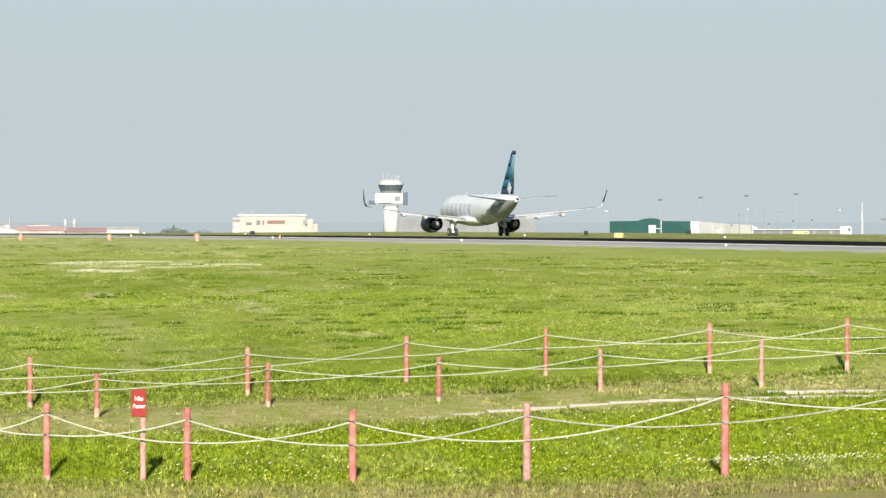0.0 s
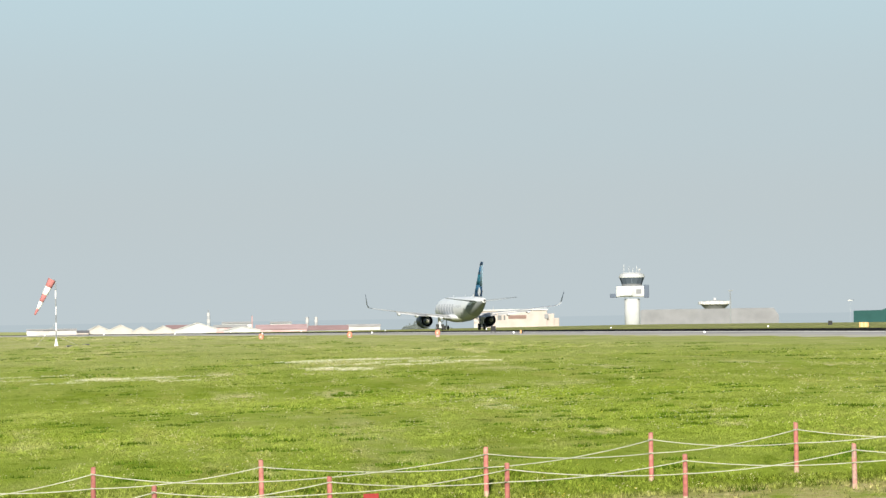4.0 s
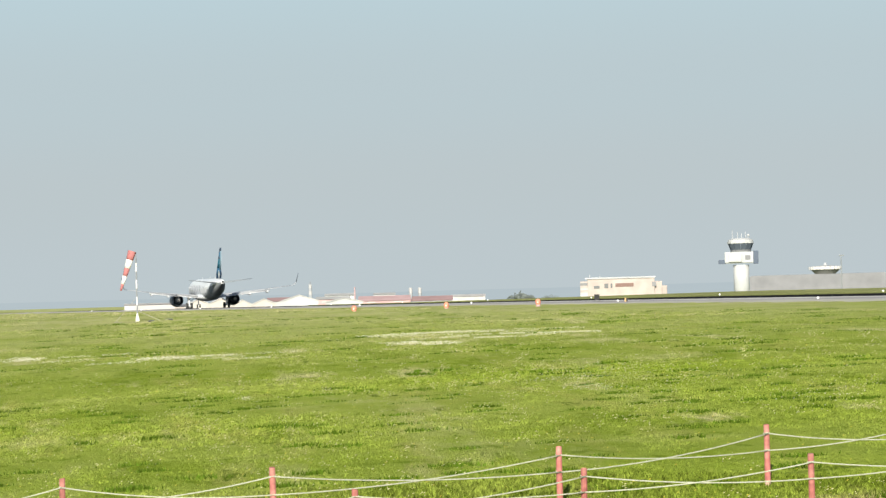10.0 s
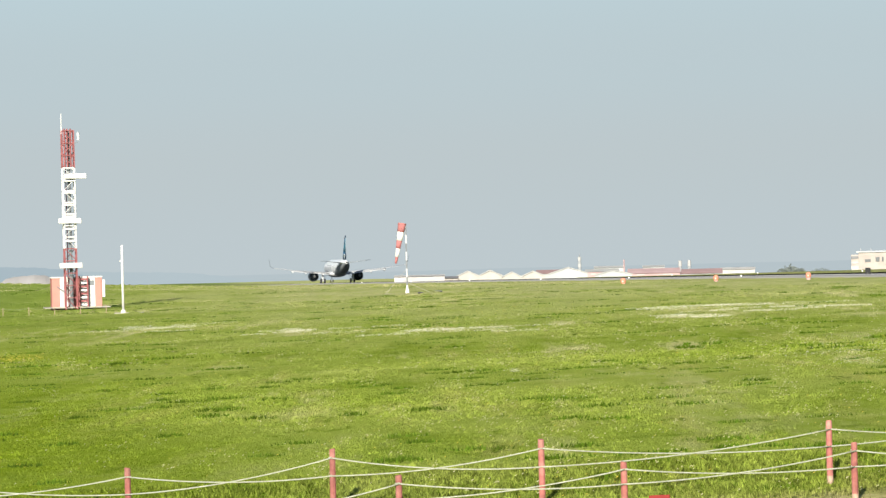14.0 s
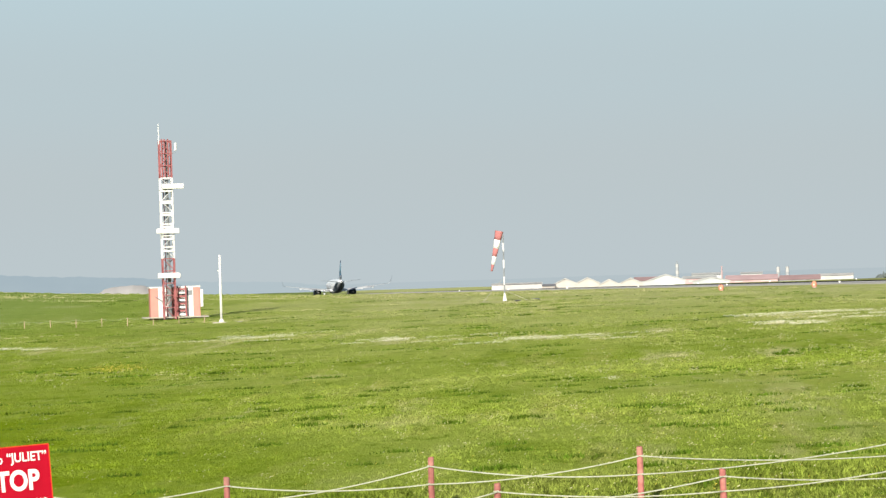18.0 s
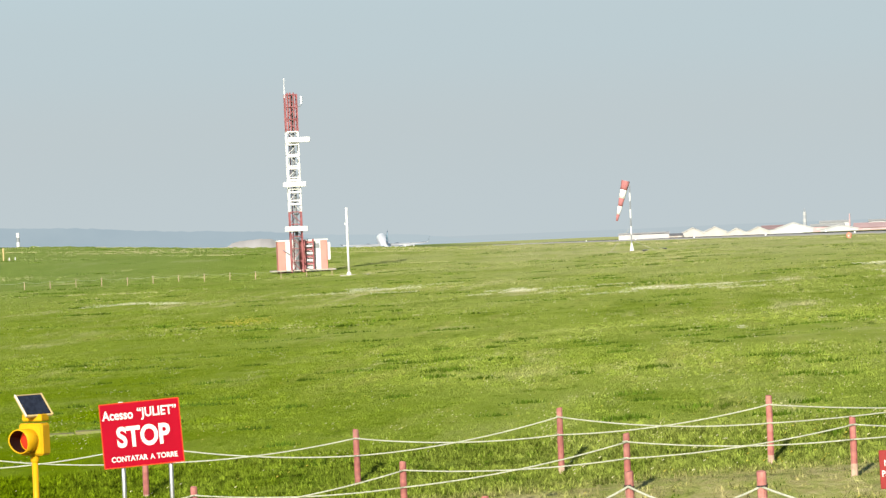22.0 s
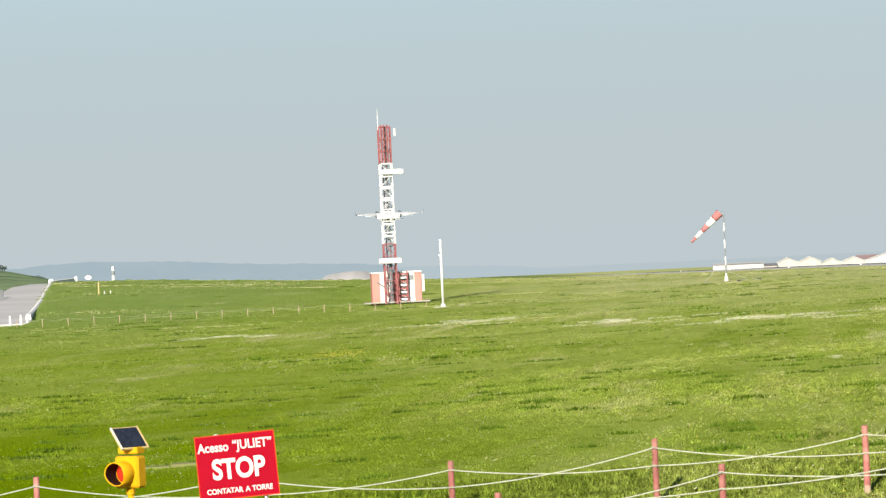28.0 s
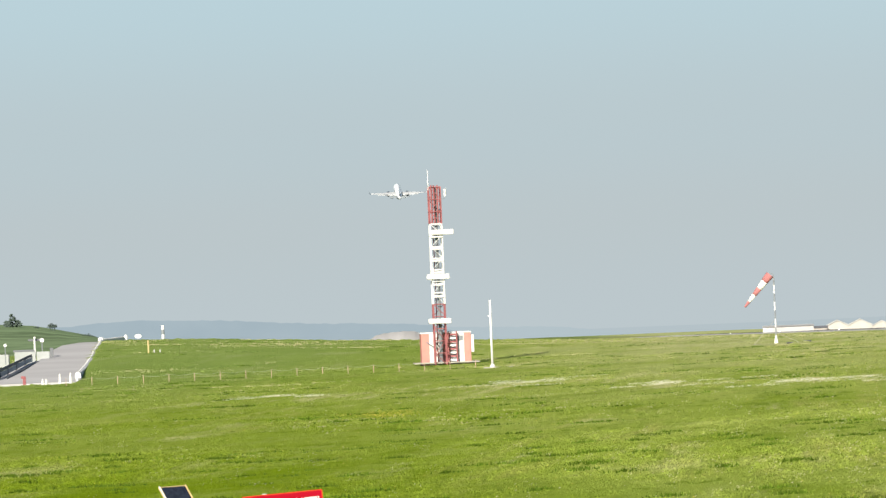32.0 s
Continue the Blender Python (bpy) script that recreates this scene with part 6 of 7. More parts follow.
def airliner():
    ob = thing("airliner", "white twin-engined airliner with a blue fin on its take-off run", "airplane")
    bm = B()
    loft(bm, [ring_at(*s) for s in FUSE])
    body = part("fuselage", bm, PLANE_WHITE, ob, smooth=True)
    bm = B()
    tube(bm, [(0, -19.62, 5.2), (0, -19.76, 5.205)], [0.25, 0.2], 14)
    part("tail_exhaust", bm, PLANE_DARK, body, "dark tail exhaust")
    # wing root fairing under the belly
    bm = B()
    loft(bm, [ring_at(y, z, w, h, 16) for y, z, w, h in ((8.0, 2.5, 0.4, 0.3), (6.0, 2.35, 2.0, 0.75), (2.0, 2.25, 2.3, 0.85), (-2.5, 2.3, 2.1, 0.75), (-5.5, 2.5, 0.6, 0.3))])
    part("belly_fairing", bm, PLANE_WHITE, body, smooth=True)
    # shade under the tail painted in grey-blue, its edge stepping up towards the tailplane
    def skin(y, a, off=0.016):
        zc, hw, hh = [np.interp(y, [s[0] for s in reversed(FUSE)], [s[i] for s in reversed(FUSE)]) for i in (1, 2, 3)]
        return ((hw + off) * math.cos(radians(a)), y, zc + (hh + off) * math.sin(radians(a)))

    ys = np.linspace(-3.2, -19.4, 28)
    tops = np.interp(ys, [-19.4, -14.0, -11.0, -8.5, -6.0, -3.2], [-2, 0, -10, -26, -48, -76]) + np.tile([7.0, 0.0, -6.0, -1.0], 7)
    for y_cut, mat, lab in ((14, "belly_grey_blue", "rear belly with its shade painted in pale grey-blue"), (27, "tail_grey", "tail underside with its shade painted in grey-blue")):
        bm = B()
        span = range(0, 15) if y_cut == 14 else range(14, 28)
        rings = [[bm.verts.new(skin(ys[k], a)) for a in np.concatenate([np.linspace(180 - tops[k], 270, 9), np.linspace(270, 360 + tops[k], 9)[1:]])] for k in span]
        for r0, r1 in zip(rings, rings[1:]):
            for k in range(len(r0) - 1):
                bm.faces.new((r0[k], r0[k + 1], r1[k + 1], r1[k]))
        part("tail_paint", bm, MATS[mat], body, lab, smooth=True)
    # pale grey lettering blocks along the left side, and a small block by the nose
    for y0, y1, lo, hi in ((10.6, 8.9, -24, 22), (8.2, 6.6, -24, 22), (5.9, 4.2, -24, 22), (3.5, 1.9, -24, 22), (1.2, -0.4, -24, 22), (-1.1, -2.6, -24, 22), (13.0, 11.3, -6, 10), (-6.6, -7.2, 2, 9)):
        for side in (-1, 1):
            bm = B()
            rows = []
            for y in (y0, y1):
                zc, hw, hh = [np.interp(y, [s[0] for s in reversed(FUSE)], [s[i] for s in reversed(FUSE)]) for i in (1, 2, 3)]
                rows.append([bm.verts.new((side * (hw + 0.012) * math.cos(radians(a)), y, zc + (hh + 0.012) * math.sin(radians(a)))) for a in np.linspace(lo, hi, 7)])
            for k in range(6):
                bm.faces.new((rows[0][k], rows[0][k + 1], rows[1][k + 1], rows[1][k]))
            part("marking", bm, PLANE_MARK, body, "pale grey marking")
    # cabin windows
    for side in (-1, 1):
        bm = B()
        for k in range(40):
            y = 12.0 - k * 0.53
            if y < -9:
                break
            zc, hw, hh = [np.interp(y, [s[0] for s in reversed(FUSE)], [s[i] for s in reversed(FUSE)]) for i in (1, 2, 3)]
            a = radians(11)
            box(bm, (side * (hw + 0.004) * math.cos(a), y, zc + hh * math.sin(a)), (0.02, 0.24, 0.34))
        w = part("cabin_windows", bm, PLANE_MARK, body)
        w["kind"] = "stuff"
    bm = B()
    box(bm, (0, 15.75, 4.35), (1.9, 0.5, 0.5), 0.1)
    part("windscreen", bm, PLANE_DARK, body, "dark cockpit windscreen")
    for sx in (-1, 1):
        bm = B()
        foil(bm, [((sx * 1.0, 6.3, 2.45), (sx * 1.0, -0.8, 2.45), 0.52, (0, 0, 1)), ((sx * 2.0, 5.6, 2.55), (sx * 2.0, -0.8, 2.5), 0.45, (0, 0, 1)), ((sx * 6.4, 3.3, 2.98), (sx * 6.4, -0.75, 2.93), 0.28, (0, 0, 1)),
                  ((sx * 12.0, 0.45, 3.55), (sx * 12.0, -2.25, 3.5), 0.19, (0, 0, 1)), ((sx * 16.6, -1.9, 4.12), (sx * 16.6, -3.55, 4.08), 0.10, (0, 0, 1))])
        wing = part("wing", bm, PLANE_GREY, ob, smooth=True)
        bm = B()
        foil(bm, [((sx * 16.6, -1.9, 4.12), (sx * 16.6, -3.55, 4.08), 0.10, (0, 0, 1)), ((sx * 17.2, -2.3, 4.28), (sx * 17.2, -3.7, 4.26), 0.09, (sx * -0.5, 0, 0.8)), ((sx * 17.55, -2.9, 4.8), (sx * 17.55, -3.75, 4.8), 0.06, (-sx, 0, 0.2))])
        part("wing_tip", bm, PLANE_NAVY if sx < 0 else MATS["tip_pale"], wing, "wing tip curving upwards", smooth=True)
        bm = B()
        foil(bm, [((sx * 17.555, -2.91, 4.82), (sx * 17.555, -3.755, 4.82), 0.06, (-sx, 0, 0.2)), ((sx * 17.9, -3.9, 6.6), (sx * 17.9, -4.3, 6.6), 0.04, (-sx, 0, 0))])
        part("sharklet", bm, PLANE_NAVY, wing, "dark upright sharklet", smooth=True)
        # flap panels, lowered a little, and their fairings
        for x0, x1, y0, y1, z0, z1 in ((2.1, 6.3, -0.85, -0.8, 2.42, 2.82), (6.5, 12.2, -0.85, -2.4, 2.86, 3.42)):
            bm = B()
            foil(bm, [((sx * x0, y0 + 0.1, z0), (sx * x0, y0 - 1.05, z0 - 0.34), 0.12, (0, 0, 1)), ((sx * x1, y1 + 0.1, z1), (sx * x1, y1 - 0.8, z1 - 0.24), 0.09, (0, 0, 1))])
            part("flap", bm, PLANE_GREY, wing, smooth=True)
        for fx, fy, fz, fl in ((3.9, -0.9, 2.30, 1.7), (8.3, -1.3, 2.72, 1.5), (11.7, -2.3, 3.1, 1.25)):
            bm = B()
            tube(bm, [(sx * fx, fy + fl, fz + 0.1), (sx * fx, fy + fl * 0.4, fz - 0.02), (sx * fx, fy - fl * 0.5, fz - 0.1), (sx * fx, fy - fl, fz - 0.05)], [0.06, 0.25, 0.24, 0.06], 10)
            part("flap_fairing", bm, PLANE_WHITE, wing, "pale flap track fairing", smooth=True)
        # engine
        ex, ez = sx * 5.75, 1.74
        bm = B()
        n = 26
        prof = [(6.1, 1.04), (6.25, 1.10), (6.0, 1.20), (4.8, 1.29), (3.2, 1.24), (1.9, 1.03), (1.9, 0.98), (3.4, 1.1), (6.0, 1.0)]
        loft(bm, [[(ex + r * math.cos(6.28318 * k / n), y, ez + r * math.sin(6.28318 * k / n)) for k in range(n)] for y, r in prof], caps=False)
        eng = part("engine_nacelle", bm, PLANE_NAVY, ob, "dark blue engine nacelle", smooth=True)
        bm = B()
        tube(bm, [(ex, 3.2, ez), (ex, 2.2, ez), (ex, 1.2, ez), (ex, 1.15, ez)], [0.72, 0.70, 0.52, 0.46], 20)
        part("core_cowl", bm, PLANE_NAVY, eng, smooth=True)
        bm = B()
        tube(bm, [(ex, 1.4, ez), (ex, 1.0, ez), (ex, 0.45, ez)], [0.38, 0.33, 0.04], 16)
        part("exhaust_plug", bm, PLANE_METAL, eng, "bare metal exhaust cone", smooth=True)
        bm = B()
        tube(bm, [(ex, 4.2, ez), (ex, 4.1, ez)], 1.08, 20)
        part("fan", bm, PLANE_DARK, eng, "dark fan disc")
        bm = B()
        foil(bm, [((ex, 5.2, ez + 1.1), (ex, 0.9, ez + 0.55), 0.2, (1, 0, 0)), ((ex, 4.6, 2.9), (ex, -0.2, 2.75), 0.2, (1, 0, 0))])
        part("pylon", bm, PLANE_WHITE, eng)
        # tailplane
        bm = B()
        foil(bm, [((sx * 0.3, -13.2, 5.0), (sx * 0.3, -17.5, 5.0), 0.3, (0, 0, 1)), ((sx * 6.22, -16.4, 5.66), (sx * 6.22, -18.1, 5.66), 0.12, (0, 0, 1))])
        part("tailplane", bm, MATS["tailplane_grey"], ob, smooth=True)
        # main gear
        gx = sx * 3.8
        bm = B()
        tube(bm, [(gx, 0, 2.6), (gx, 0, 1.3), (gx, 0, 0.58)], [0.17, 0.15, 0.12], 10)
        tube(bm, [(gx - 0.5, 0, 0.58), (gx + 0.5, 0, 0.58)], 0.1, 8)
        tube(bm, [(gx, 0, 1.2), (gx - sx * 1.3, 0.1, 2.4)], 0.08, 6)
        leg = part("main_gear", bm, PLANE_WHITE, ob)
        for dx in (-0.46, 0.46):
            bm = B()
            wheel(bm, gx + dx, 0, 0.585, 0.42)
            part("tyre", bm, TYRE, leg, "black tyre")
            bm = B()
            tube(bm, [(gx + dx - 0.22, 0, 0.585), (gx + dx + 0.22, 0, 0.585)], 0.26, 12)
            part("hub", bm, PLANE_METAL, leg)
        bm = B()
        box(bm, (gx + sx * 0.25, 0.1, 1.75), (0.06, 0.9, 1.3), 0.02)
        part("gear_door", bm, PLANE_WHITE, leg)
    bm = B()
    tube(bm, [(0, 12.64, 2.2), (0, 12.64, 0.42)], [0.11, 0.09], 8)
    leg = part("nose_gear", bm, PLANE_WHITE, ob)
    for dx in (-0.28, 0.28):
        bm = B()
        wheel(bm, dx, 12.64, 0.4, 0.24)
        part("tyre", bm, TYRE, leg, "black tyre")
    # fin in its painted fields
    le = lambda z: -10.9 - (z - 5.6) * 0.985 - (0.5 * max(0, 6.6 - z))
    te = lambda z: -17.75 - (z - 5.6) * 0.22
    th = lambda z: 0.34 - 0.03 * (z - 5.6)
    lv = [5.5, 6.6, 7.9, 9.7, 11.1, 11.6, 11.95]
    mats = [PLANE_NAVY_L, MATS["fin_blue"], PLANE_TEAL, MATS["fin_blue"], PLANE_NAVY_L, PLANE_NAVY_L]
    for k in range(len(lv) - 1):
        bm = B()
        z0, z1 = lv[k], lv[k + 1]
        foil(bm, [((0, le(z0), z0), (0, te(z0) + 2.0, z0), th(z0), (1, 0, 0)), ((0, le(z1) - (0.5 if z1 > 11.8 else 0), z1), (0, te(z1) + 1.3, z1), th(z1), (1, 0, 0))])
        part("fin_field", bm, mats[k], ob, "painted field of the blue tail fin", smooth=True)
    for z0, z1, mat, lab in ((5.9, 7.6, PLANE_NAVY_L, "dark navy foot of the rudder"), (7.61, 11.3, MATS["rudder_pale_blue"], "pale blue rudder"), (11.31, 11.85, PLANE_NAVY_L, "dark tip of the rudder")):
        bm = B()
        foil(bm, [((0, te(z0) + 2.1, z0), (0, te(z0), z0), 0.2 - 0.012 * (z0 - 5.9), (1, 0, 0)), ((0, te(z1) + 1.4, z1), (0, te(z1), z1), 0.2 - 0.012 * (z1 - 5.9), (1, 0, 0))])
        part("rudder", bm, mat, ob, lab, smooth=True)
    for side in (-1, 1):
        bm = B()
        prism(bm, [(-1.0, 6.75), (0.1, 5.75), (1.15, 6.6), (0.25, 7.6)], 0.02, Matrix.Translation((side * 0.21, -16.6, 0)) @ Matrix.Rotation(radians(90), 4, "Z"))
        part("fin_diamond", bm, PLANE_WHITE, ob, "white diamond on the fin")
    bm = B()
    foil(bm, [((0, -8.2, 5.75), (0, -12.5, 5.6), 0.12, (1, 0, 0)), ((0, -11.4, 6.4), (0, -12.6, 6.4), 0.12, (1, 0, 0))])
    part("fin_fillet", bm, PLANE_WHITE, ob)
    for y in (6.5, -3.5):
        bm = B()
        foil(bm, [((0, y, 5.88), (0, y - 0.6, 5.88), 0.06, (1, 0, 0)), ((0, y - 0.25, 6.25), (0, y - 0.6, 6.25), 0.04, (1, 0, 0))])
        part("blade_antenna", bm, PLANE_WHITE, body)
    return ob


PLANE = airliner()


# ---- grass and flowers ----
def scatter(count, az0, az1, r0, r1, seed, power=1.0):
    rng = np.random.default_rng(seed)
    az = np.radians(rng.uniform(az0, az1, count))
    r = np.sqrt(rng.uniform(0, 1, count) ** power * (r1 ** 2 - r0 ** 2) + r0 ** 2)
    x, y = r * np.sin(az), r * np.cos(az)
    s, o = x * RU[0] + y * RU[1], x * RU[1] - y * RU[0]
    keep = np.abs(o - RUN_OFF) > 48
    return x[keep], y[keep], rng


def patches(x, y, f, off, lo):
    v = np.array([noise.noise(Vector((a * f, b * f * 0.6, off))) for a, b in zip(x, y)])
    return v > lo


def worn_away(x, y, rng):
    """Few tufts are left on the trodden path and on the bare strip before the front rope."""
    path, strip_ = np.abs(y - 0.21 * x - 54.4) < 2.3, 0.41 * x + y < 44.4
    left = rng.uniform(0, 1, len(x))
    return np.where(path, left < 0.05, np.where(strip_, left < 0.28, True))


def tufts(name, label, x, y, rng, blades, h0, h1, w, mat):
    n = len(x)
    z = land(x, y) - 0.03
    X, Y, Z = [np.repeat(v, blades) for v in (x, y, z)]
    m = n * blades
    ang = rng.uniform(0, 6.283, m)
    X = X + rng.normal(0, w * 1.6, m)
    Y = Y + rng.normal(0, w * 1.6, m)
    H = rng.uniform(h0, h1, m)
    L = rng.uniform(0.1, 0.75, m) * H
    la = rng.uniform(0, 6.283, m)
    V = np.empty((m, 3, 3))
    V[:, 0] = np.stack([X - w / 2 * np.cos(ang), Y - w / 2 * np.sin(ang), Z], -1)
    V[:, 1] = np.stack([X + w / 2 * np.cos(ang), Y + w / 2 * np.sin(ang), Z], -1)
    V[:, 2] = np.stack([X + L * np.cos(la), Y + L * np.sin(la), Z + H], -1)
    me = bpy.data.meshes.new(name)
    me.vertices.add(m * 3)
    me.vertices.foreach_set("co", V.ravel())
    me.loops.add(m * 3)
    me.loops.foreach_set("vertex_index", np.arange(m * 3))
    me.polygons.add(m)
    me.polygons.foreach_set("loop_start", np.arange(0, m * 3, 3))
    me.polygons.foreach_set("loop_total", np.full(m, 3))
    me.update(calc_edges=True)
    me.materials.append(mat)
    tagged(new(name, me), label, "grass", kind="stuff")


def mounds(name, label, x, y, rng, w0, w1, h0, h1):
    """Low uneven hummocks of grass: small rough pyramids."""
    n = len(x)
    z = land(x, y) - 0.02
    k = 5
    a = rng.uniform(0, 6.283, (n, 1)) + np.arange(k)[None] * 6.28318 / k
    w = rng.uniform(w0, w1, (n, 1)) * rng.uniform(0.7, 1.3, (n, k))
    V = np.empty((n, k + 1, 3))
    V[:, :k, 0] = x[:, None] + w * np.cos(a)
    V[:, :k, 1] = y[:, None] + w * np.sin(a) * 1.3
    V[:, :k, 2] = z[:, None] - 0.03
    V[:, k] = np.stack([x + rng.normal(0, w0 * 0.3, n), y + rng.normal(0, w0 * 0.3, n), z + rng.uniform(h0, h1, n)], -1)
    tri = np.array([(i, (i + 1) % k, k) for i in range(k)])
    F = (np.arange(n)[:, None, None] * (k + 1) + tri[None]).reshape(-1)
    me = bpy.data.meshes.new(name)
    me.vertices.add(n * (k + 1))
    me.vertices.foreach_set("co", V.ravel())
    me.loops.add(len(F))
    me.loops.foreach_set("vertex_index", F)
    me.polygons.add(len(F) // 3)
    me.polygons.foreach_set("loop_start", np.arange(0, len(F), 3))
    me.polygons.foreach_set("loop_total", np.full(len(F) // 3, 3))
    me.update(calc_edges=True)
    me.polygons.foreach_set("use_smooth", [True] * len(me.polygons))
    me.materials.append(GRASS)
    tagged(new(name, me), label, "grass", kind="stuff")


x, y, rng = scatter(130000, -18, 24, 38, 64, 11)
k = worn_away(x, y, rng)
x, y = x[k], y[k]
tufts("grass", "short leafy green grass in the fenced turf", x, y, rng, 4, 0.03, 0.15, 0.042, LEAF_NEAR)
# dark clover leaves, put in for the shade between the brighter leaves
CLOVER_SHADE = material("dark_leaf_shade", (0.06, 0.12, 0.004), 0.8, vary=0.3, scale=0.7, island_tint=0.35, spec=0.0)
x, y, rng = scatter(150000, -18, 24, 38, 64, 13)
k = worn_away(x, y, rng) & patches(x, y, 1.3, 3.1, 0.12)
x, y = x[k], y[k]
tufts("clover", "dark green leaves put in for shade among the fenced turf", x, y, rng, 4, 0.02, 0.085, 0.03, CLOVER_SHADE)
x, y, rng = scatter(90000, -18, 24, 60, 130, 19)
tufts("grass", "short rough green grass beyond the fences", x, y, rng, 4, 0.025, 0.09, 0.045, LEAF)
x, y, rng = scatter(56000, -17, 24, 108, 300, 12, 1.1)
tufts("grass", "rough green grass clumps across the airfield", x, y, rng, 4, 0.03, 0.10, 0.07, LEAF_FAR)
x, y, rng = scatter(17000, -18, 24, 40, 120, 15)
mounds("grass", "low hummocks in the near turf", x, y, rng, 0.10, 0.28, 0.03, 0.09)
x, y, rng = scatter(12000, -17, 24, 105, 230, 16)
mounds("grass", "low hummocks across the field", x, y, rng, 0.2, 0.6, 0.04, 0.11)
x, y, rng = scatter(9000, -16, 22, 225, 440, 17)
mounds("grass", "low hummocks on the far field", x, y, rng, 0.4, 1.2, 0.05, 0.16)
# dark rank clumps, scattered thinly, that also stand in for hummock shadows
RANK_SHADE = material("rank_shade_green", (0.075, 0.13, 0.012), 0.8, vary=0.3, scale=0.6, island_tint=0.3, spec=0.0)
STRAW = material("dry_straw", (0.37, 0.36, 0.185), 0.9, vary=0.25, scale=0.4, island_tint=0.25, spec=0.0)
for n, r0, r1, spread, h, w, mat, name, lab in ((300, 58, 120, 0.17, 0.15, 0.07, RANK_SHADE, "rank_grass", "dark green rank clumps standing for hummock shadow in the turf"), (420, 110, 300, 0.36, 0.15, 0.13, RANK_SHADE, "rank_grass", "dark green rank clumps standing for hummock shadow in the field"),
                                                (90, 300, 420, 0.7, 0.16, 0.16, RANK_SHADE, "rank_grass", "dark green rank clumps standing for hummock shadow far out"), (620, 110, 310, 1.2, 0.05, 0.12, STRAW, "dry_grass", "pale dry grass lying in streaks"), (260, 225, 330, 2.2, 0.07, 0.16, STRAW, "dry_grass", "pale dry grass along the crest"), (300, 366, 424, 2.6, 0.12, 0.18, STRAW, "dry_grass", "pale dry grass on the far crest")):
    x, y, rng = scatter(n, -17, 25, r0, r1, 21 + int(r0))
    cl = 48 if mat is RANK_SHADE else 60
    grow = np.repeat(rng.uniform(0.4, 1.6, len(x)), cl)
    X = np.repeat(x, cl) + rng.normal(0, spread, len(x) * cl) * 1.5 * grow
    Y = np.repeat(y, cl) + rng.normal(0, spread, len(x) * cl) * 0.5 * grow
    tufts(name, lab, X, Y, rng, 2, h * 0.4, h, w, mat)


def flowers(x, y, rng, size, mat, label, tall=0.11):
    m = len(x)
    z = land(x, y) + rng.uniform(0.03, tall, m)
    s = size * rng.uniform(0.6, 1.4, m)
    quad = np.array([(-1, -1, -0.5), (1, -0.6, 0.6), (0.9, 1, 0.9), (-0.8, 0.9, 0.2)])
    V = (np.stack([x, y, z], -1)[:, None, :] + quad[None] * s[:, None, None]).reshape(-1, 3)
    me = bpy.data.meshes.new("flowers")
    me.from_pydata(V.tolist(), [], [(4 * i, 4 * i + 1, 4 * i + 2, 4 * i + 3) for i in range(m)])
    me.materials.append(mat)
    tagged(new("flowers", me), label, "flowers", kind="stuff")


for seed, (n, r0, r1, size, lo, mat, lab) in enumerate(((450, 38, 62, 0.018, 0.15, PETAL_W, "small white flowers in the near turf"), (600, 38, 62, 0.017, 0.15, PETAL_Y, "small yellow flowers in the near turf"),
                                                         (500, 60, 120, 0.014, 0.08, PETAL_W, "scattered white flowers in the field"), (900, 60, 120, 0.014, -0.15, PETAL_Y, "scattered yellow flowers in the field"),
                                                         (1000, 115, 230, 0.022, 0.05, PETAL_C, "scattered cream flowers far out in the field"), (1000, 115, 230, 0.020, -0.10, PETAL_Y, "scattered yellow flowers far out in the field"))):
    x, y, rng = scatter(n * 4, -17, 24, r0, r1, 40 + seed)
    k = patches(x, y, 0.16 if r0 < 60 else 0.05, seed * 7.3, lo)
    x, y = x[k][:n], y[k][:n]
    k = worn_away(x, y, rng)
    flowers(x[k], y[k], rng, size, mat, lab)
for n, mat, sd, lab in ((650, PETAL_W, 61, "white daisies dotted along the front rope"), (500, PETAL_Y, 62, "yellow flowers dotted along the front rope")):
    x, y, rng = scatter(n, 2, 24, 43, 56, sd)
    k = worn_away(x, y, rng)
    flowers(x[k], y[k], rng, 0.02, mat, lab)
# small tall-stemmed clusters of pale yellow flowers, strewn over the field
for n, each, r0, r1, size, sd in ((1100, 8, 60, 118, 0.014, 71), (900, 8, 112, 200, 0.020, 72)):
    x, y, rng = scatter(n, -17, 24, r0, r1, sd)
    k = patches(x, y, 0.045, 3.7, -0.22) & (rng.uniform(0, 1, len(x)) < np.clip(0.75 + x / y * 3.5, 0.25, 1))
    X = np.repeat(x[k], each) + rng.normal(0, 0.13, k.sum() * each)
    Y = np.repeat(y[k], each) + rng.normal(0, 0.16, k.sum() * each)
    flowers(X, Y, rng, size, PETAL_C, "clusters of pale yellow flowers on tall stems", 0.2)
# drifts of flowers: bearing, range, half width in degrees, half depth in metres
DRIFTS = [(3.2, 178, 0.65, 4), (4.5, 189, 1.0, 5), (5.8, 108, 0.45, 1.6), (5.5, 118, 0.8, 2.0), (-0.7, 172, 1.25, 6), (0.2, 114, 0.12, 0.6), (-5.6, 205, 1.1, 7), (-3.5, 184, 0.85, 5), (-9.6, 201, 0.65, 4), (3.8, 200, 1.4, 5), (6.2, 127, 1.3, 9), (9.5, 96, 1.0, 8), (13.5, 105, 1.0, 9), (18.3, 45.6, 1.6, 0.5), (16.2, 45.9, 0.9, 0.35)]
rng = np.random.default_rng(77)
px_, py_, sz_ = [], [], []
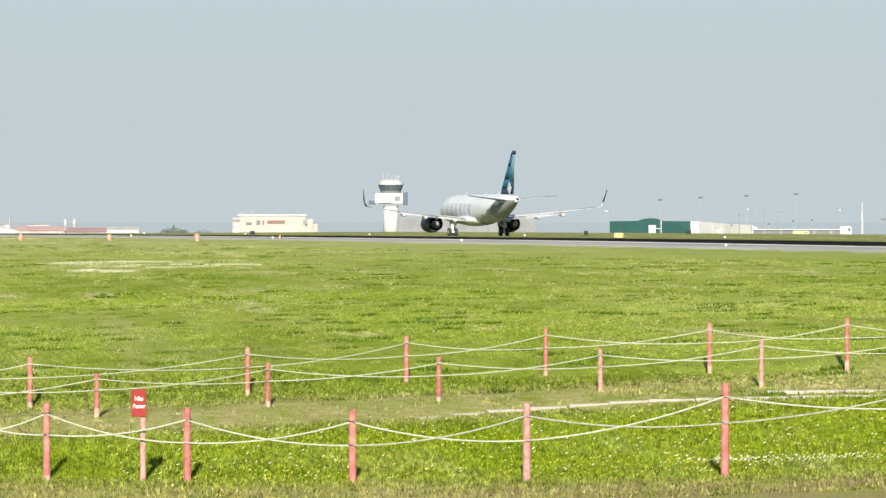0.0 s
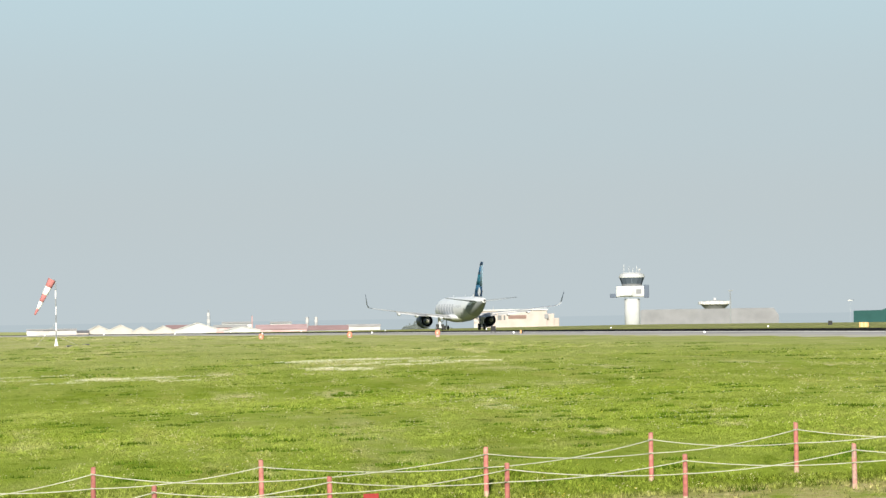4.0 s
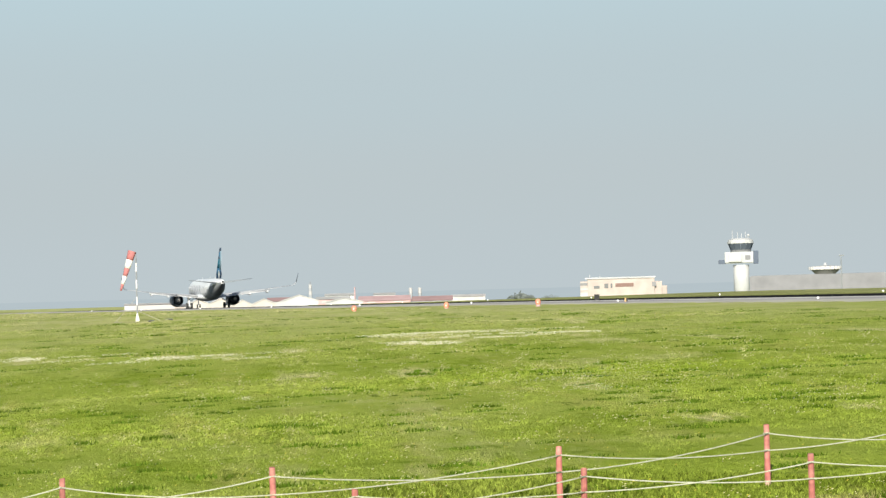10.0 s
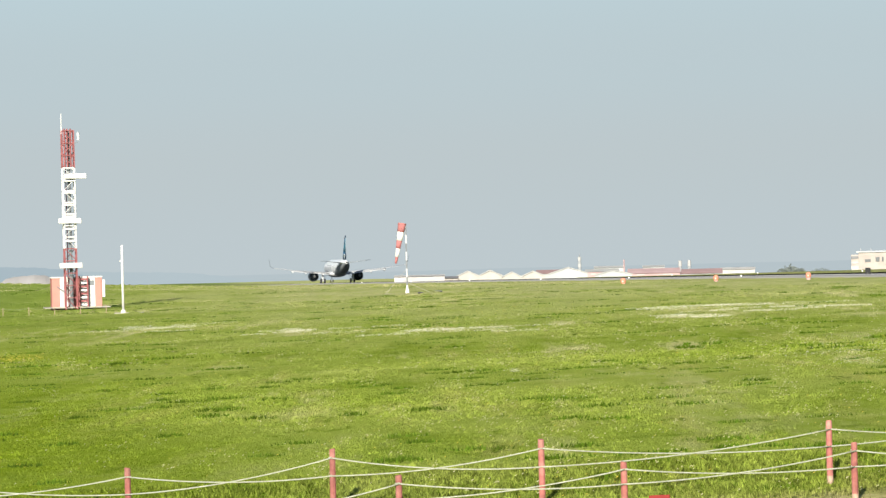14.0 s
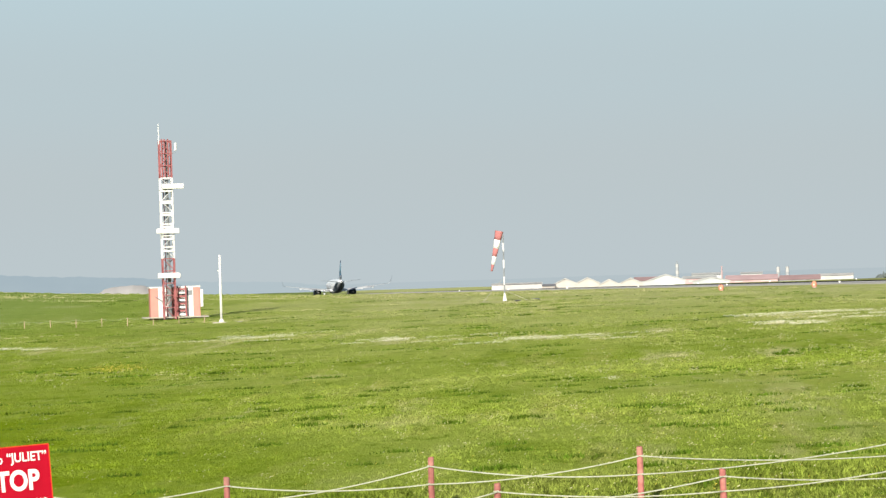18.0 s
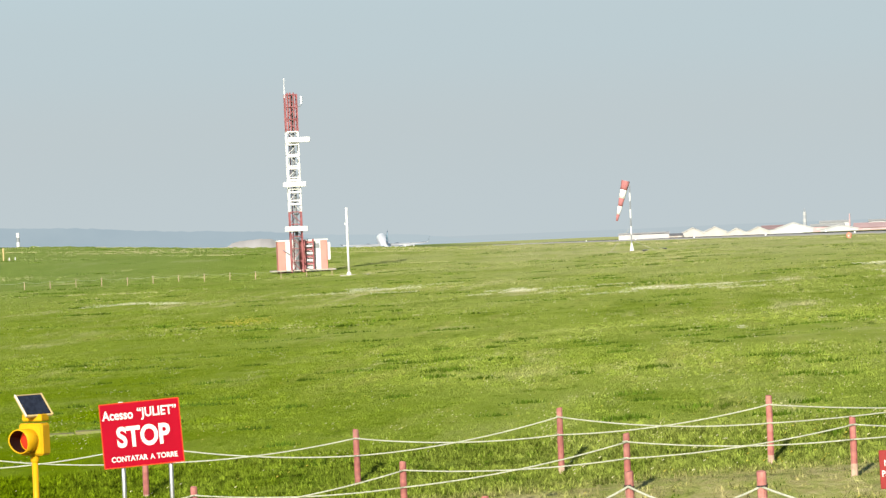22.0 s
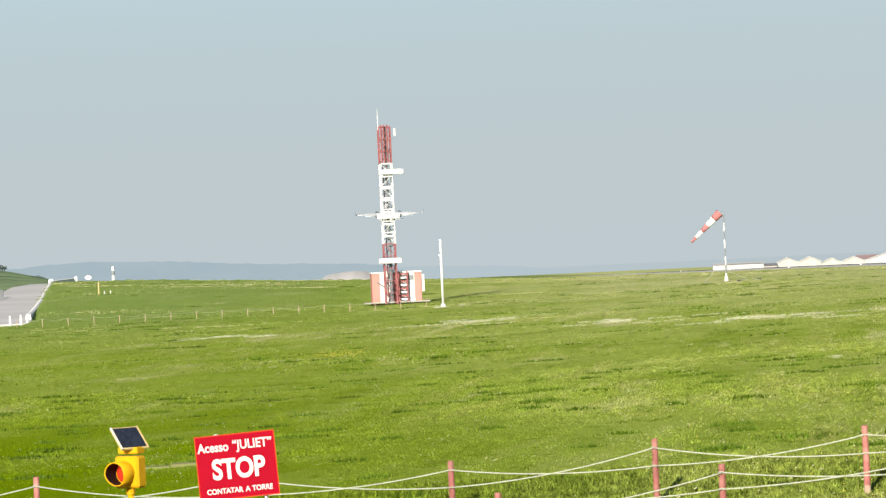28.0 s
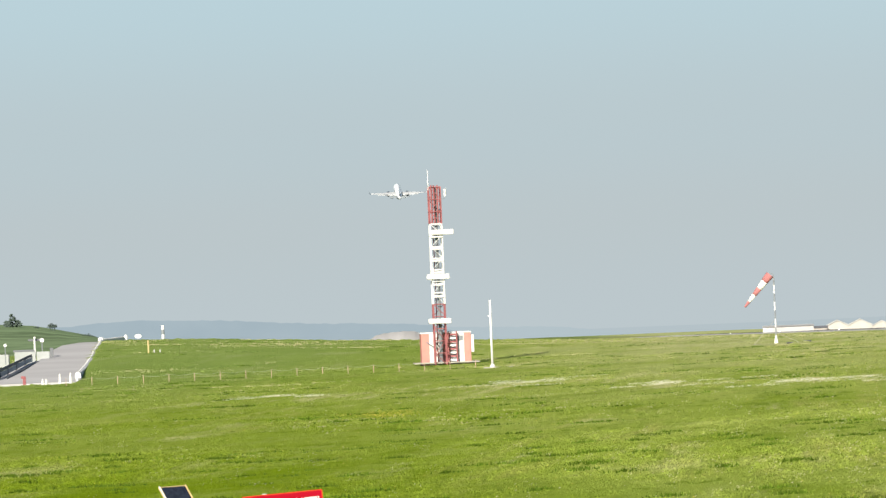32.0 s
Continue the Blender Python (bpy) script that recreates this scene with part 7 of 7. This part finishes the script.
for az, r, da, dr in DRIFTS:
    n = int((90 + 260 * da * r / 180) * (0.55 if r < 140 else 1)) if r > 60 else 150
    a = np.radians(az + da * np.clip(rng.normal(0, 0.6, n), -1.6, 1.6))
    if r > 140:      # flowers stand in short thin lines across the slope
        n *= 5
        k = rng.integers(0, 11, n)
        mid, half, far = rng.normal(0, 0.6, 11), rng.uniform(0.15, 0.55, 11), rng.normal(0, 0.5, 11)
        a = np.radians(az + da * (mid[k] + half[k] * rng.uniform(-1, 1, n)))
        rr = r + dr * far[k] + rng.normal(0, 0.1, n)
    else:
        rr = r + dr * rng.normal(0, 0.8, n)
    px_.append(rr * np.sin(a)), py_.append(rr * np.cos(a))
    sz_.append(np.full(n, 0.016 if r < 60 else (0.013 if r < 140 else 0.018)))
for k, mat in ((0, PETAL_W), (1, PETAL_D)):
    X, Y = np.concatenate(px_)[k::2], np.concatenate(py_)[k::2]
    flowers(X, Y, rng, np.concatenate(sz_)[k::2], mat, "drifts of small white flowers" if k == 0 else "drifts of small cream flowers")
a = np.radians(-8.0 + 0.5 * rng.normal(0, 0.7, 360))
rr = 156 + 4 * rng.normal(0, 0.7, 360)
flowers(rr * np.sin(a), rr * np.cos(a), rng, 0.022, PETAL_Y, "drift of yellow flowers in the field")


# ---- what moves ----
def motions():
    # seconds, place of the wheels, nose-up angle, heading
    rows = [
        (0.0, 82.0, 469.9, 0.99, 0.0, 5.87),
        (0.5, 79.7, 488.7, 0.91, 0.0, 5.90),
        (1.0, 77.4, 508.1, 0.81, 0.0, 5.93),
        (1.5, 75.2, 529.0, 0.71, 0.0, 5.96),
        (2.0, 72.8, 550.2, 0.61, 0.0, 5.98),
        (2.5, 70.2, 570.0, 0.52, 0.0, 6.01),
        (3.0, 67.5, 590.1, 0.43, 0.0, 6.03),
        (3.5, 64.6, 609.2, 0.34, 0.0, 6.05),
        (5.5, 31.2, 549.1, 0.77, 0.0, 8.40),
        (6.0, 27.5, 565.6, 0.70, 0.0, 8.49),
        (7.0, 20.0, 602.6, 0.53, 0.0, 8.66),
        (8.0, 12.0, 636.7, 0.36, 0.0, 8.83),
        (9.0, 3.8, 669.4, 0.21, 0.0, 8.98),
        (10.0, -4.6, 702.9, 0.04, 0.0, 9.12),
        (11.0, -13.0, 744.5, -0.15, 0.0, 9.24),
        (12.0, -21.8, 787.9, -0.35, 0.0, 9.36),
        (13.0, -31.1, 833.1, -0.57, 0.0, 9.47),
        (14.0, -41.4, 886.3, -0.81, 0.0, 9.57),
        (15.0, -52.4, 942.4, -1.26, 0.0, 9.68),
        (15.5, -57.7, 971.6, -1.55, 0.0, 9.72),
        (16.5, -68.3, 1032.3, -2.16, 0.0, 9.80),
        (17.5, -79.5, 1096.3, -2.84, 0.0, 9.87),
        (18.0, -84.8, 1125.8, -3.23, 0.0, 9.90),
        (19.0, -97.2, 1186.8, -4.03, 0.2, 9.98),
        (19.5, -103.5, 1218.2, -4.32, 1.4, 10.01),
        (20.0, -110.0, 1250.4, -4.46, 2.5, 10.05),
        (20.5, -116.4, 1283.2, -4.61, 4.0, 10.08),
        (21.0, -122.8, 1316.6, -4.76, 6.0, 10.11),
        (22.0, -135.4, 1378.5, -5.04, 9.5, 10.16),
        (23.0, -148.8, 1442.0, -5.04, 12.0, 10.22),
        (24.0, -162.5, 1507.0, -4.37, 14.5, 10.27),
        (25.0, -176.0, 1569.1, -1.08, 16.8, 10.32),
        (25.5, -182.7, 1600.3, 1.86, 18.0, 10.34),
        (26.5, -197.0, 1669.1, 10.50, 18.0, 10.39),
        (27.5, -212.2, 1745.0, 21.17, 18.0, 10.43),
        (28.5, -227.3, 1821.0, 34.59, 17.9, 10.46),
        (29.0, -234.7, 1858.8, 41.56, 17.9, 10.48),
        (29.5, -242.0, 1896.7, 48.15, 17.8, 10.50),
        (30.0, -249.3, 1933.8, 54.60, 17.7, 10.52),
        (30.5, -256.8, 1971.0, 61.73, 17.6, 10.53),
        (31.0, -264.0, 2007.5, 68.48, 17.6, 10.54),
        (31.5, -271.2, 2042.8, 75.25, 17.6, 10.55),
        (32.0, -278.7, 2078.1, 81.81, 17.5, 10.57),
    ]
    walk(PLANE, [(t, pose(x, y, z, p, 0, h)) for t, x, y, z, p, h in rows])
    # seconds, swing of the sock away from hanging, swing round the pole
    swing = [(0.0, 34, 0), (1.0, 30, 4), (2.0, 28, 0), (3.0, 25, -5), (4.2, 27, 3), (5.5, 23, 0), (6.5, 20, 4), (7.5, 22, 0), (9.0, 17, -4), (10.5, 18, 3), (12.0, 12, 0), (13.0, 10, 5), (14.5, 11, 0), (16.0, 12, -4),
             (17.5, 13, 0), (19.0, 12, 4), (20.5, 14, 0), (22.0, 15, -3), (23.5, 18, 0), (25.0, 20, 3), (26.3, 30, 0), (27.5, 44, -3), (28.3, 47, 0), (29.5, 42, 3), (30.8, 43, 0), (32.0, 40, 0)]
    walk(SOCK, [(t, pose(-0.3, 0, 6.26 - 0.16 * min(1.0, max(0.0, (a - 20) / 25)), 0, 90 + a, b)) for t, a, b in swing])


motions()
